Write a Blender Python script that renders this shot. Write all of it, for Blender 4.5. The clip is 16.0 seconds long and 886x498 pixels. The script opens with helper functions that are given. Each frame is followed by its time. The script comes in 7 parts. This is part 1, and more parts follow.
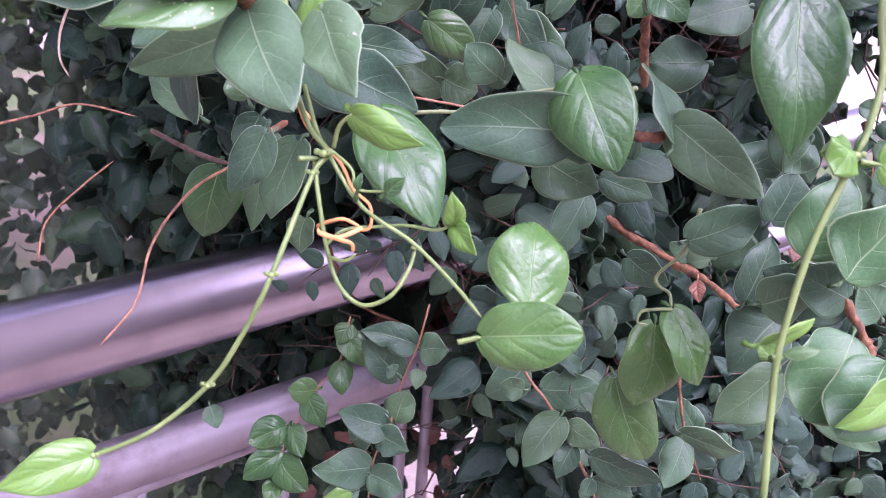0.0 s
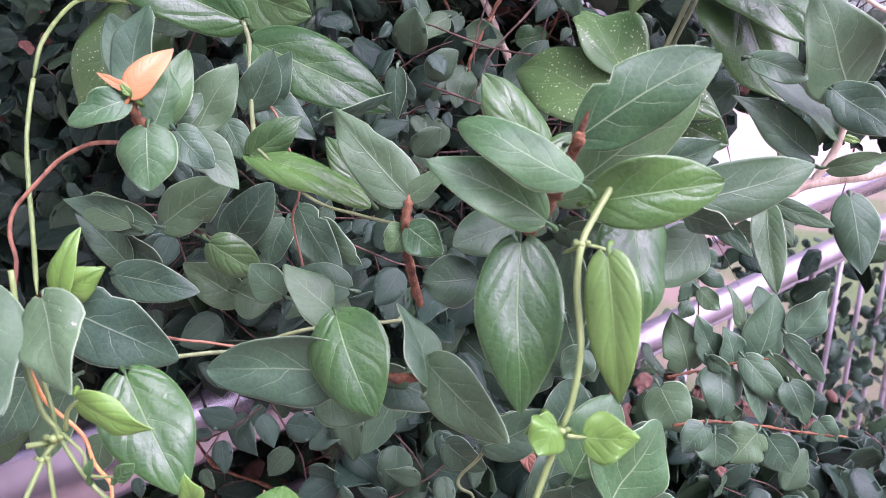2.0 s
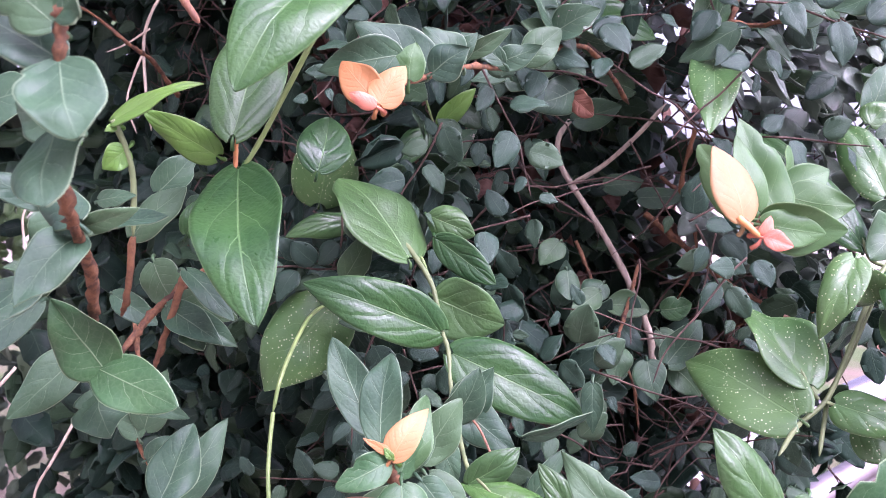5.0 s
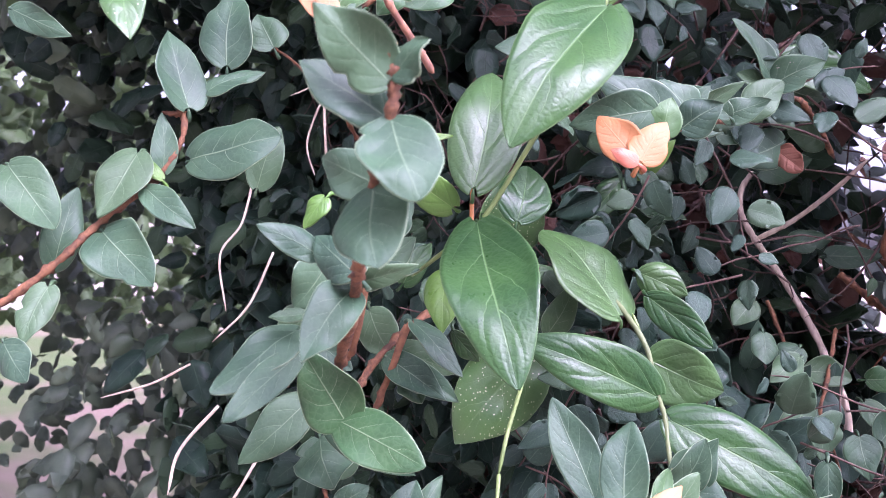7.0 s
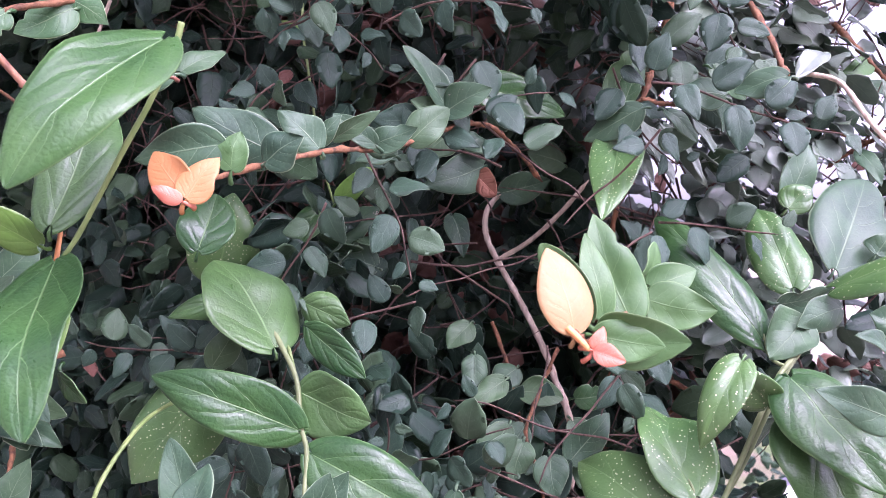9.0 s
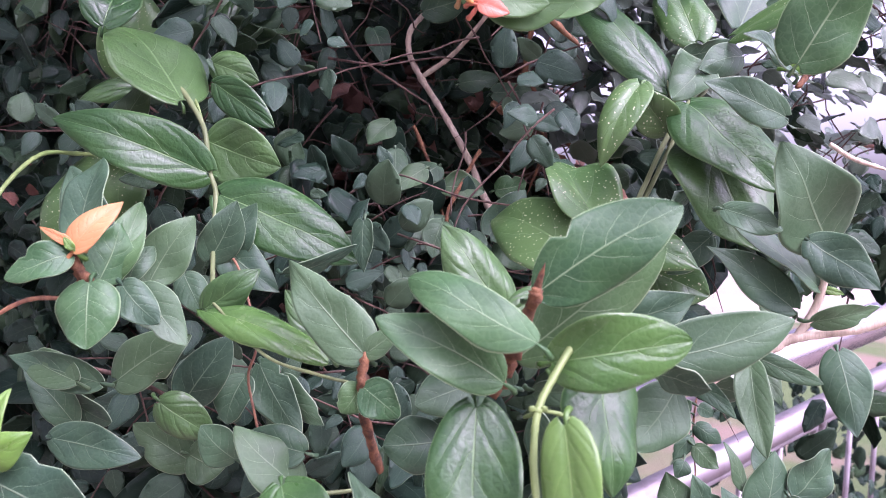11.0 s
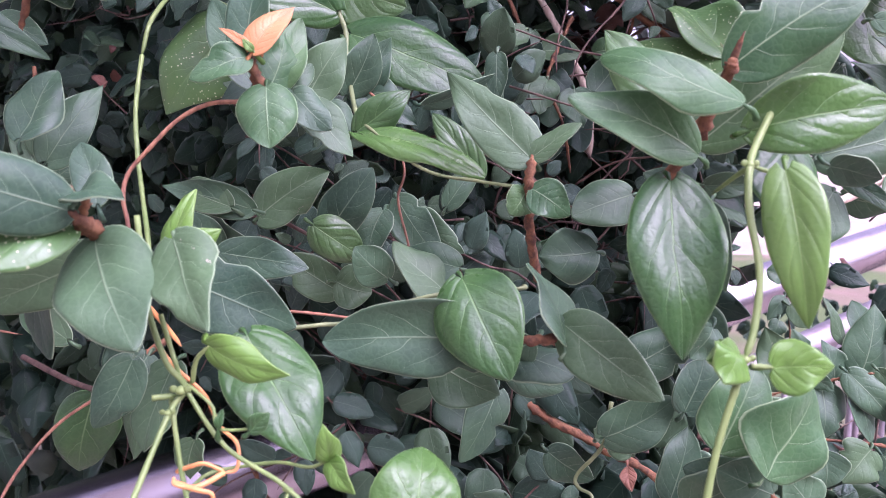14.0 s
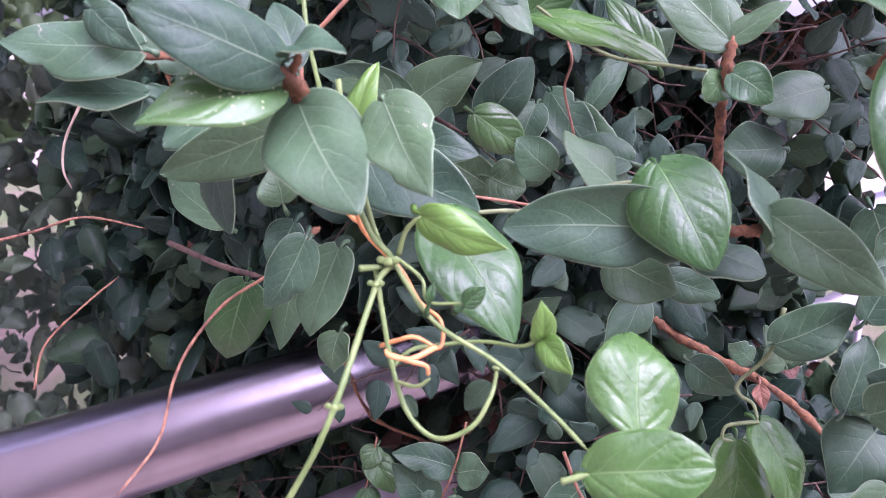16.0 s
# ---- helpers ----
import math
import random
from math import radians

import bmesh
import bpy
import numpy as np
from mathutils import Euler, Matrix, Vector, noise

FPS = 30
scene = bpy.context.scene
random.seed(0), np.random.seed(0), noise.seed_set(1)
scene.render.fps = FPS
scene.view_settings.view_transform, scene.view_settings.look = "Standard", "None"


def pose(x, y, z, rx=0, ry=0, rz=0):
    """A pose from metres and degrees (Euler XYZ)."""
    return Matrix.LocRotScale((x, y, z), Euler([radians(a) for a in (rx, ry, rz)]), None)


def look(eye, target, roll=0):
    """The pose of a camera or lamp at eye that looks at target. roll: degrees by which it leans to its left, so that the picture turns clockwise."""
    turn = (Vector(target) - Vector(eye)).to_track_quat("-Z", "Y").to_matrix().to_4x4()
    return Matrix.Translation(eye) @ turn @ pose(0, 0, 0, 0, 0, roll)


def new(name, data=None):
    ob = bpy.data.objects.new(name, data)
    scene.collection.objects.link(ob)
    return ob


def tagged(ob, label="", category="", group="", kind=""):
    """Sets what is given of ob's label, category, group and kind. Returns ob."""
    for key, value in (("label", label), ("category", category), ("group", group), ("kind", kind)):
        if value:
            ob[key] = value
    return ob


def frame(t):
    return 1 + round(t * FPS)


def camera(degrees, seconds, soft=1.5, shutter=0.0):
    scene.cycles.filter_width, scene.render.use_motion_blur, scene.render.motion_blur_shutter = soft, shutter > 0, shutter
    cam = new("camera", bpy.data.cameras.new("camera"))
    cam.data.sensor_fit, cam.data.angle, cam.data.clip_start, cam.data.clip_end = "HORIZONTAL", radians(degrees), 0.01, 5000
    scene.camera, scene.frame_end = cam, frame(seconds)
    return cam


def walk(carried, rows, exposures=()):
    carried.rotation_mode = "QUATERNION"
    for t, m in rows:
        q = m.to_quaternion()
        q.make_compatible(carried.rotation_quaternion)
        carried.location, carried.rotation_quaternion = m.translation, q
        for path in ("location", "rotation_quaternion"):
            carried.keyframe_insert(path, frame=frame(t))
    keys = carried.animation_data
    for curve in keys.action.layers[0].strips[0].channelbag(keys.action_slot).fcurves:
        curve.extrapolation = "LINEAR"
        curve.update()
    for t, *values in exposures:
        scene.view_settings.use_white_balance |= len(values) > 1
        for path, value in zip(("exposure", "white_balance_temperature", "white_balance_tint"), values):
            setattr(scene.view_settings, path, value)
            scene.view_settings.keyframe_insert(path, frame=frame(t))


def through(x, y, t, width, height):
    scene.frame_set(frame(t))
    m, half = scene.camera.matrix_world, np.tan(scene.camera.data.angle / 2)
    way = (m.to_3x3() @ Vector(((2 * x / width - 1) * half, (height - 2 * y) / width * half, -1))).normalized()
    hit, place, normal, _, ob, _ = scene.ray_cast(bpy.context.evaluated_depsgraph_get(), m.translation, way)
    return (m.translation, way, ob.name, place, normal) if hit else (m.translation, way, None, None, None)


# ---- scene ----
cam = camera(57.8, 16.0, soft=0.5)
cam.data.dof.use_dof, cam.data.dof.focus_distance, cam.data.dof.aperture_fstop = True, 0.35, 28.0
# seconds, eye x y z in metres, turn in degrees
ROWS = [
    (0, 0.0004, -0.0011, 1.2999, 70.06, -4.11, 0.21),
    (0.5, 0.0120, 0.0012, 1.3096, 70.53, -4.02, -0.05),
    (1, 0.0199, 0.0012, 1.3183, 71.69, -4.06, -1.84),
    (1.5, 0.0383, 0.0059, 1.3433, 74.40, -3.07, -4.60),
    (2, 0.0511, 0.0106, 1.3532, 75.89, -2.32, -5.65),
    (2.5, 0.0521, 0.0104, 1.3688, 77.68, -1.47, -6.43),
    (3, 0.0422, 0.0143, 1.3846, 79.73, -1.55, -7.14),
    (3.5, 0.0274, 0.0150, 1.3992, 81.73, -1.49, -7.01),
    (4, 0.0087, 0.0140, 1.4120, 83.44, -1.62, -6.56),
    (4.5, -0.0032, 0.0128, 1.4173, 84.75, -2.25, -5.89),
    (5, -0.0232, 0.0141, 1.4223, 85.85, -2.86, -3.70),
    (5.2, -0.0314, 0.0148, 1.4250, 86.25, -3.16, -2.59),
    (7.3, -0.0765, 0.0270, 1.4255, 88.20, -4.80, 3.20),
    (7.5, -0.0743, 0.0285, 1.4267, 88.27, -4.84, 2.83),
    (8, -0.0521, 0.0337, 1.4287, 88.59, -5.02, 2.33),
    (8.5, -0.0054, 0.0380, 1.4377, 89.06, -4.45, 0.49),
    (9, 0.0420, 0.0318, 1.4425, 89.29, -3.71, -2.26),
    (9.5, 0.0613, 0.0284, 1.4234, 89.29, -3.27, -3.42),
    (10, 0.0731, 0.0265, 1.4095, 88.90, -2.94, -4.12),
    (10.2, 0.0725, 0.0285, 1.3958, 88.37, -2.93, -4.81),
    (12.3, 0.0580, 0.0144, 1.3355, 83.91, -1.62, -5.20),
    (12.5, 0.0571, 0.0146, 1.3338, 83.80, -1.60, -5.27),
    (13, 0.0492, 0.0140, 1.3246, 83.31, -1.45, -5.44),
    (13.5, 0.0366, 0.0159, 1.3183, 82.29, -1.16, -5.11),
    (14, 0.0197, 0.0186, 1.3110, 81.98, -1.10, -4.39),
    (14.5, -0.0014, 0.0214, 1.3071, 81.29, -0.94, -3.56),
    (15, -0.0166, 0.0245, 1.3090, 80.48, -1.58, -2.12),
    (15.5, -0.0193, 0.0279, 1.3016, 78.48, -2.14, -1.61),
    (16, -0.0228, 0.0293, 1.2921, 77.44, -2.48, -1.30),
]
EXPOSURES = [(0.0, 1.84, 5600.0, 58.0), (2.0, 1.79, 5740.0, 57.0), (4.0, 1.93, 5700.0, 54.0), (7.5, 2.15, 5560.0, 56.0), (8.5, 2.12, 5640.0, 56.0), (9.5, 1.98, 5740.0, 53.0), (13.0, 1.68, 5720.0, 58.0), (16.0, 1.86, 5580.0, 58.0)]
walk(cam, [(t, pose(x, y, z, rx, ry, rz)) for t, x, y, z, rx, ry, rz in ROWS], EXPOSURES)

# ---- world and light: a bright overcast day, sky from the camera's side ----
world = bpy.data.worlds.new("sky")
scene.world = world
world.use_nodes = True
wn = world.node_tree.nodes
sky = wn.new("ShaderNodeTexSky")
sky.sky_type, sky.sun_disc = "NISHITA", False
sky.sun_elevation, sky.sun_rotation = radians(54), radians(140)
sky.air_density, sky.dust_density, sky.ozone_density = 1.0, 6.0, 1.0
wn["Background"].inputs["Strength"].default_value = 0.15
haze = wn.new("ShaderNodeHueSaturation")
haze.inputs["Saturation"].default_value = 0.3
world.node_tree.links.new(sky.outputs["Color"], haze.inputs["Color"])
world.node_tree.links.new(haze.outputs["Color"], wn["Background"].inputs["Color"])
sun = new("sun", bpy.data.lights.new("sun", "SUN"))
sun.data.energy, sun.data.angle, sun.data.color = 0.8, radians(90), (1.0, 0.97, 0.94)
sun.matrix_world = look((2.0, -2.4, 4.4), (0, 0, 0))


# ---- materials ----
class Nodes:
    """Short hand for building a node material."""

    def __init__(self, name):
        self.mat = bpy.data.materials.new(name)
        self.mat.use_nodes = True
        self.tree = self.mat.node_tree
        self.bsdf = self.tree.nodes["Principled BSDF"]
        self.out = self.tree.nodes["Material Output"]

    def put(self, socket, value):
        if isinstance(value, bpy.types.NodeSocket):
            self.tree.links.new(value, socket)
        elif isinstance(value, tuple) and len(value) == 3 and socket.type == "RGBA":
            socket.default_value = (*value, 1)
        else:
            socket.default_value = value

    def math(self, op, a, b=0.0, c=0.0):
        n = self.tree.nodes.new("ShaderNodeMath")
        n.operation = op
        for i, v in enumerate((a, b, c)):
            self.put(n.inputs[i], v)
        return n.outputs[0]

    def ramp(self, v, lo, hi, a=0.0, b=1.0):
        n = self.tree.nodes.new("ShaderNodeMapRange")
        n.interpolation_type = "SMOOTHSTEP"
        for i, x in enumerate((v, lo, hi, a, b)):
            self.put(n.inputs[i], x)
        return n.outputs[0]

    def mix(self, f, a, b, how="MIX"):
        n = self.tree.nodes.new("ShaderNodeMix")
        n.data_type, n.blend_type = "RGBA", how
        self.put(n.inputs["Factor"], f)
        self.put(n.inputs[6], a)
        self.put(n.inputs[7], b)
        return n.outputs[2]

    def noise(self, vec, scale, detail=4.0, rough=0.6):
        n = self.tree.nodes.new("ShaderNodeTexNoise")
        self.put(n.inputs["Vector"], vec)
        n.inputs["Scale"].default_value, n.inputs["Detail"].default_value = scale, detail
        n.inputs["Roughness"].default_value = rough
        return n.outputs["Fac"]

    def voronoi(self, vec, scale, feature="F1"):
        n = self.tree.nodes.new("ShaderNodeTexVoronoi")
        n.feature = feature
        self.put(n.inputs["Vector"], vec)
        n.inputs["Scale"].default_value = scale
        return n.outputs["Distance"]

    def coords(self, which="Object"):
        return self.tree.nodes.new("ShaderNodeTexCoord").outputs[which]

    def bump(self, height, strength, distance):
        n = self.tree.nodes.new("ShaderNodeBump")
        n.inputs["Strength"].default_value, n.inputs["Distance"].default_value = strength, distance
        self.put(n.inputs["Height"], height)
        self.put(self.bsdf.inputs["Normal"], n.outputs[0])
        return n.outputs[0]

    def surface(self, color, rough, metal=0.0, spec=0.5):
        self.put(self.bsdf.inputs["Base Color"], color)
        self.put(self.bsdf.inputs["Roughness"], rough)
        self.put(self.bsdf.inputs["Metallic"], metal)
        self.put(self.bsdf.inputs["Specular IOR Level"], spec)
        return self.mat


def leaf_material(name, light, dark, vein, rough, count=6, slope=0.55, lines=0.6, relief=0.5, quilt=0.3, specks=0.0, blotch=0.0, through=0.18, rim=0.5, gloss=0.5, island=False, young=(0.1, 0.18, 0.06), age=0.35):
    """A leaf's skin: two greens, a pale midrib and side veins along the blade's own UV, a pale rim, specks and scars."""
    k = Nodes(name)
    sep = k.tree.nodes.new("ShaderNodeSeparateXYZ")
    k.tree.links.new(k.coords("UV"), sep.inputs[0])
    u = k.math("MULTIPLY_ADD", sep.outputs[0], 2.0, -1.0)
    v, a = sep.outputs[1], k.math("ABSOLUTE", u)
    if island:
        chance = k.tree.nodes.new("ShaderNodeNewGeometry").outputs["Random Per Island"]
    else:
        chance = k.tree.nodes.new("ShaderNodeObjectInfo").outputs["Random"]
    place = k.tree.nodes.new("ShaderNodeVectorMath")
    place.operation = "MULTIPLY_ADD"
    k.tree.links.new(chance, place.inputs[0])
    place.inputs[1].default_value = (7.0, 5.0, 3.0)
    k.tree.links.new(k.coords("Object"), place.inputs[2])
    p = place.outputs[0]
    wob = k.noise(p, 90.0, 2.0)
    mid = k.math("MULTIPLY", k.ramp(a, 0.01, 0.034, 1.0, 0.0), k.ramp(v, 0.0, 1.0, 1.0, 0.35))
    phase = k.math("MULTIPLY", k.math("SUBTRACT", k.math("MULTIPLY_ADD", wob, 0.13, v), k.math("MULTIPLY", k.math("POWER", a, 1.25), slope * 0.36)), float(count))
    phase = k.math("ADD", phase, k.math("MULTIPLY", k.math("GREATER_THAN", u, 0.0), 0.37))
    saw = k.math("ABSOLUTE", k.math("MULTIPLY_ADD", k.math("FRACT", phase), 2.0, -1.0))
    side = k.math("MULTIPLY", k.ramp(saw, 0.006, 0.045, 1.0, 0.0), k.ramp(a, 0.35, 0.95, 0.8, 0.0))
    net = k.voronoi(p, 420.0, "DISTANCE_TO_EDGE")
    fine = k.ramp(net, 0.0, 0.12, 1.0, 0.0)
    side = k.math("MULTIPLY", side, k.ramp(v, 0.6, 0.97, 1.0, 0.1))
    veins = k.math("MAXIMUM", mid, side)
    big = k.noise(p, 38.0, 3.0)
    tone = k.math("ADD", k.math("MULTIPLY", k.ramp(big, 0.3, 0.7), 0.65), k.math("MULTIPLY", chance, 0.35))
    color = k.mix(tone, dark, light)
    other = k.math("FRACT", k.math("MULTIPLY", chance, 7.13))
    color = k.mix(k.ramp(other, 0.5, 1.0, 0.0, age), color, young)
    grain = k.noise(p, 900.0, 2.0)
    color = k.mix(k.ramp(grain, 0.3, 0.75, 0.0, 0.16), color, light)
    color = k.mix(k.math("MULTIPLY", fine, 0.10 * lines), color, vein)
    color = k.mix(k.math("MULTIPLY", veins, lines), color, vein)
    color = k.mix(k.math("MULTIPLY", k.ramp(a, 0.962, 0.994), rim), color, vein)
    if specks:
        spot = k.voronoi(p, 430.0 if specks < 0.5 else 520.0)
        where = k.ramp(k.noise(p, 70.0, 2.0), 0.34, 0.54)
        color = k.mix(k.math("MULTIPLY", k.math("MULTIPLY", k.ramp(spot, 0.02 + 0.14 * specks ** 2, 0.06 + 0.2 * specks ** 2, 1.0, 0.0), where), specks), color, (0.62, 0.66, 0.42))
    if blotch:
        scar = k.math("MULTIPLY", k.ramp(k.noise(p, 70.0, 6.0, 0.8), 0.675, 0.69), k.ramp(chance, 0.5, 0.55))
        color = k.mix(k.math("MULTIPLY", scar, blotch), color, (0.5, 0.42, 0.36))
    # rough and dull where dust lies
    shine = k.math("ADD", rough, k.math("MULTIPLY_ADD", k.noise(p, 130.0, 3.0), 0.24, -0.12))
    k.surface(color, shine, 0.0, gloss)
    lift = k.math("MULTIPLY", k.math("MULTIPLY", k.ramp(saw, 0.0, 0.55), k.ramp(a, 0.0, 0.3)), k.math("MULTIPLY", k.ramp(v, 0.6, 1.0, quilt * 0.6, quilt * 0.25), k.ramp(a, 0.55, 1.0, 1.0, 0.4)))
    lift = k.math("ADD", lift, k.math("MULTIPLY", k.noise(p, 150.0, 2.0), 0.75 * quilt))
    height = k.math("SUBTRACT", k.math("ADD", lift, k.math("MULTIPLY", grain, 0.10)), k.math("MULTIPLY", k.math("MAXIMUM", mid, k.math("MULTIPLY", side, 0.6)), 0.35 if quilt > 0.25 else -0.25))
    height = k.math("SUBTRACT", height, k.math("MULTIPLY", k.ramp(net, 0.0, 0.3, 1.0, 0.0), 0.14 * quilt))
    normal = k.bump(height, relief, 0.0012)
    glow = k.tree.nodes.new("ShaderNodeBsdfTranslucent")
    k.tree.links.new(k.mix(0.6, color, light, "MIX"), glow.inputs["Color"])
    k.tree.links.new(normal, glow.inputs["Normal"])
    blend = k.tree.nodes.new("ShaderNodeMixShader")
    blend.inputs[0].default_value = through
    k.tree.links.new(k.bsdf.outputs[0], blend.inputs[1])
    k.tree.links.new(glow.outputs[0], blend.inputs[2])
    k.tree.links.new(blend.outputs[0], k.out.inputs["Surface"])
    return k.mat


def bark_material(name, light, dark, rough=0.8, scale=300.0, relief=0.6, stretch=0.25):
    k = Nodes(name)
    m = k.tree.nodes.new("ShaderNodeMapping")
    k.tree.links.new(k.coords("Object"), m.inputs[0])
    m.inputs["Scale"].default_value = (1, 1, stretch)
    n = k.noise(m.outputs[0], scale, 5.0, 0.7)
    b = k.noise(k.coords("Object"), scale * 0.15, 2.0)
    color = k.mix(k.ramp(n, 0.35, 0.65), dark, light)
    color = k.mix(k.ramp(b, 0.4, 0.7, 0.0, 0.45), color, light)
    k.bump(n, relief, 0.0008)
    return k.surface(color, rough, 0.0, 0.35)


LEAF = {
    "fig": leaf_material("fig_leaf", (0.06, 0.13, 0.062), (0.023, 0.06, 0.034), (0.32, 0.44, 0.26), 0.46, 4.6, 0.95, 0.4, 0.5, 0.2, specks=0.2, blotch=0.8, rim=0.6, through=0.08, gloss=0.32),
    "vine": leaf_material("vine_leaf", (0.045, 0.122, 0.03), (0.016, 0.064, 0.019), (0.19, 0.33, 0.13), 0.32, 3.5, 1.3, 0.6, 0.62, 0.45, specks=0.25, blotch=0.5, through=0.1, rim=0.4, gloss=0.42),
    "fresh": leaf_material("fresh_fig_leaf", (0.06, 0.15, 0.05), (0.028, 0.088, 0.034), (0.34, 0.48, 0.26), 0.4, 4.6, 0.95, 0.55, 0.5, 0.22, specks=0.25, rim=0.75, through=0.12, gloss=0.34),
    "lush": leaf_material("lush_vine_leaf", (0.085, 0.19, 0.042), (0.042, 0.12, 0.028), (0.26, 0.42, 0.17), 0.25, 3.2, 1.3, 0.5, 0.65, 0.36, specks=0.3, through=0.15, rim=0.4, gloss=0.45),
    "lime": leaf_material("young_leaf", (0.15, 0.31, 0.05), (0.085, 0.215, 0.035), (0.36, 0.52, 0.18), 0.32, 4.0, 1.2, 0.3, 0.45, 0.3, through=0.25, rim=0.4),
    "small": leaf_material("small_fig_leaf", (0.04, 0.09, 0.052), (0.015, 0.043, 0.029), (0.22, 0.33, 0.2), 0.42, 4, 0.9, 0.26, 0.45, 0.18, specks=0.25, blotch=0.5, rim=0.5, through=0.08, gloss=0.32, age=0.3),
    "speck": leaf_material("speckled_leaf", (0.085, 0.19, 0.05), (0.038, 0.115, 0.034), (0.22, 0.36, 0.14), 0.34, 3.4, 1.2, 0.36, 0.5, 0.34, specks=0.9, through=0.13, rim=0.4),
    "pale": leaf_material("pale_leaf", (0.09, 0.2, 0.06), (0.048, 0.13, 0.04), (0.24, 0.37, 0.16), 0.45, 4.3, 0.9, 0.35, 0.35, 0.15, rim=0.6, through=0.2, gloss=0.42),
    "orange": leaf_material("orange_leaf", (0.56, 0.285, 0.11), (0.5, 0.21, 0.065), (0.7, 0.42, 0.2), 0.5, 6, 0.8, 0.3, 0.45, 0.2, through=0.25, rim=0.3, age=0.0),
    "peach": leaf_material("peach_leaf", (0.48, 0.34, 0.155), (0.43, 0.24, 0.095), (0.6, 0.45, 0.2), 0.5, 6, 0.8, 0.32, 0.45, 0.2, through=0.25, rim=0.3, age=0.0),
    "red": leaf_material("red_leaf", (0.7, 0.27, 0.16), (0.58, 0.17, 0.1), (0.75, 0.4, 0.28), 0.5, 5, 0.8, 0.25, 0.4, 0.15, through=0.25, rim=0.3, age=0.0),
    "dry": leaf_material("dry_leaf", (0.26, 0.11, 0.06), (0.14, 0.055, 0.038), (0.34, 0.18, 0.1), 0.7, 4, 0.8, 0.3, 0.8, 0.4, through=0.1, young=(0.24, 0.13, 0.07)),
}
LEAF["blunt"], LEAF["broad"] = LEAF["fresh"], LEAF["fig"]
# fig leaf green darkened so the hedge's inner shade is in the colour
SHADE_TONED_LEAF = leaf_material("shade_toned_leaf", (0.022, 0.05, 0.03), (0.011, 0.027, 0.019), (0.16, 0.24, 0.15), 0.37, 4, 0.85, 0.24, 0.55, 0.22, specks=0.15, through=0.06, rim=0.3, gloss=0.16, island=True, age=0.25)
# dead-leaf brown, made lighter to lift the darkness of the hedge's hollows
DEEP_DRY = leaf_material("dead_leaf", (0.2, 0.11, 0.08), (0.09, 0.048, 0.038), (0.24, 0.14, 0.1), 0.75, 4, 0.8, 0.3, 0.7, 0.3, through=0.1, gloss=0.2, island=True, young=(0.14, 0.08, 0.05))
FAR_DRY = leaf_material("withered_leaf", (0.24, 0.11, 0.07), (0.12, 0.05, 0.035), (0.3, 0.16, 0.1), 0.7, 4, 0.8, 0.3, 0.6, 0.3, through=0.1, island=True, young=(0.24, 0.13, 0.07))
# lighter copy of the hedge leaf, the far side's light put into its colour
LIT_BACK_LEAF = leaf_material("lit_toned_hedge_leaf", (0.12, 0.165, 0.1), (0.055, 0.09, 0.06), (0.15, 0.21, 0.14), 0.5, 4, 0.8, 0.2, 0.3, 0.12, through=0.15, rim=0.2, gloss=0.4, island=True)
# green fig leaf painted pale to stand in for the sky's sheen
LEAF["sheen"] = leaf_material("sheen_pale_fig_leaf", (0.24, 0.3, 0.24), (0.12, 0.18, 0.13), (0.34, 0.42, 0.3), 0.36, 4, 0.8, 0.3, 0.5, 0.2, through=0.22, rim=0.5, gloss=0.6)
# lightened fig leaf; the bright end's skylight and sheen are in the colour
SHEEN_LEAF = leaf_material("sheen_toned_leaf", (0.2, 0.26, 0.2), (0.07, 0.12, 0.08), (0.3, 0.38, 0.27), 0.38, 4, 0.8, 0.3, 0.45, 0.18, through=0.3, rim=0.45, gloss=0.55, island=True)
# shrub green lightened, with sunshine already put into the colour
SUNLIT = leaf_material("sunlit_leaf", (0.12, 0.19, 0.07), (0.06, 0.12, 0.04), (0.2, 0.26, 0.12), 0.5, 4, 0.8, 0.3, 0.3, 0.1, through=0.3, rim=0.3, island=True)
BARK = {
    "green": bark_material("green_stem", (0.19, 0.27, 0.085), (0.11, 0.18, 0.05), 0.45, 120.0, 0.15),
    "olive": bark_material("olive_stem", (0.19, 0.24, 0.1), (0.11, 0.15, 0.06), 0.5, 160.0, 0.2),
    "red": bark_material("red_stem", (0.34, 0.17, 0.09), (0.13, 0.06, 0.04), 0.6, 260.0, 0.5),
    "rust": bark_material("rusty_bark", (0.24, 0.115, 0.052), (0.07, 0.036, 0.022), 0.85, 230.0, 1.0, 0.9),
    "wire": bark_material("orange_tendril", (0.72, 0.33, 0.11), (0.5, 0.2, 0.07), 0.45, 200.0, 0.2),
    "twig": bark_material("pale_twig", (0.66, 0.56, 0.42), (0.42, 0.33, 0.24), 0.8, 340.0, 0.9, 0.12),
    # brown twig colour with the shade of the hollows put into it
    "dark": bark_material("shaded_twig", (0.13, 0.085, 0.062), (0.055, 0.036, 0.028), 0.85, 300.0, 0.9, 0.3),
}


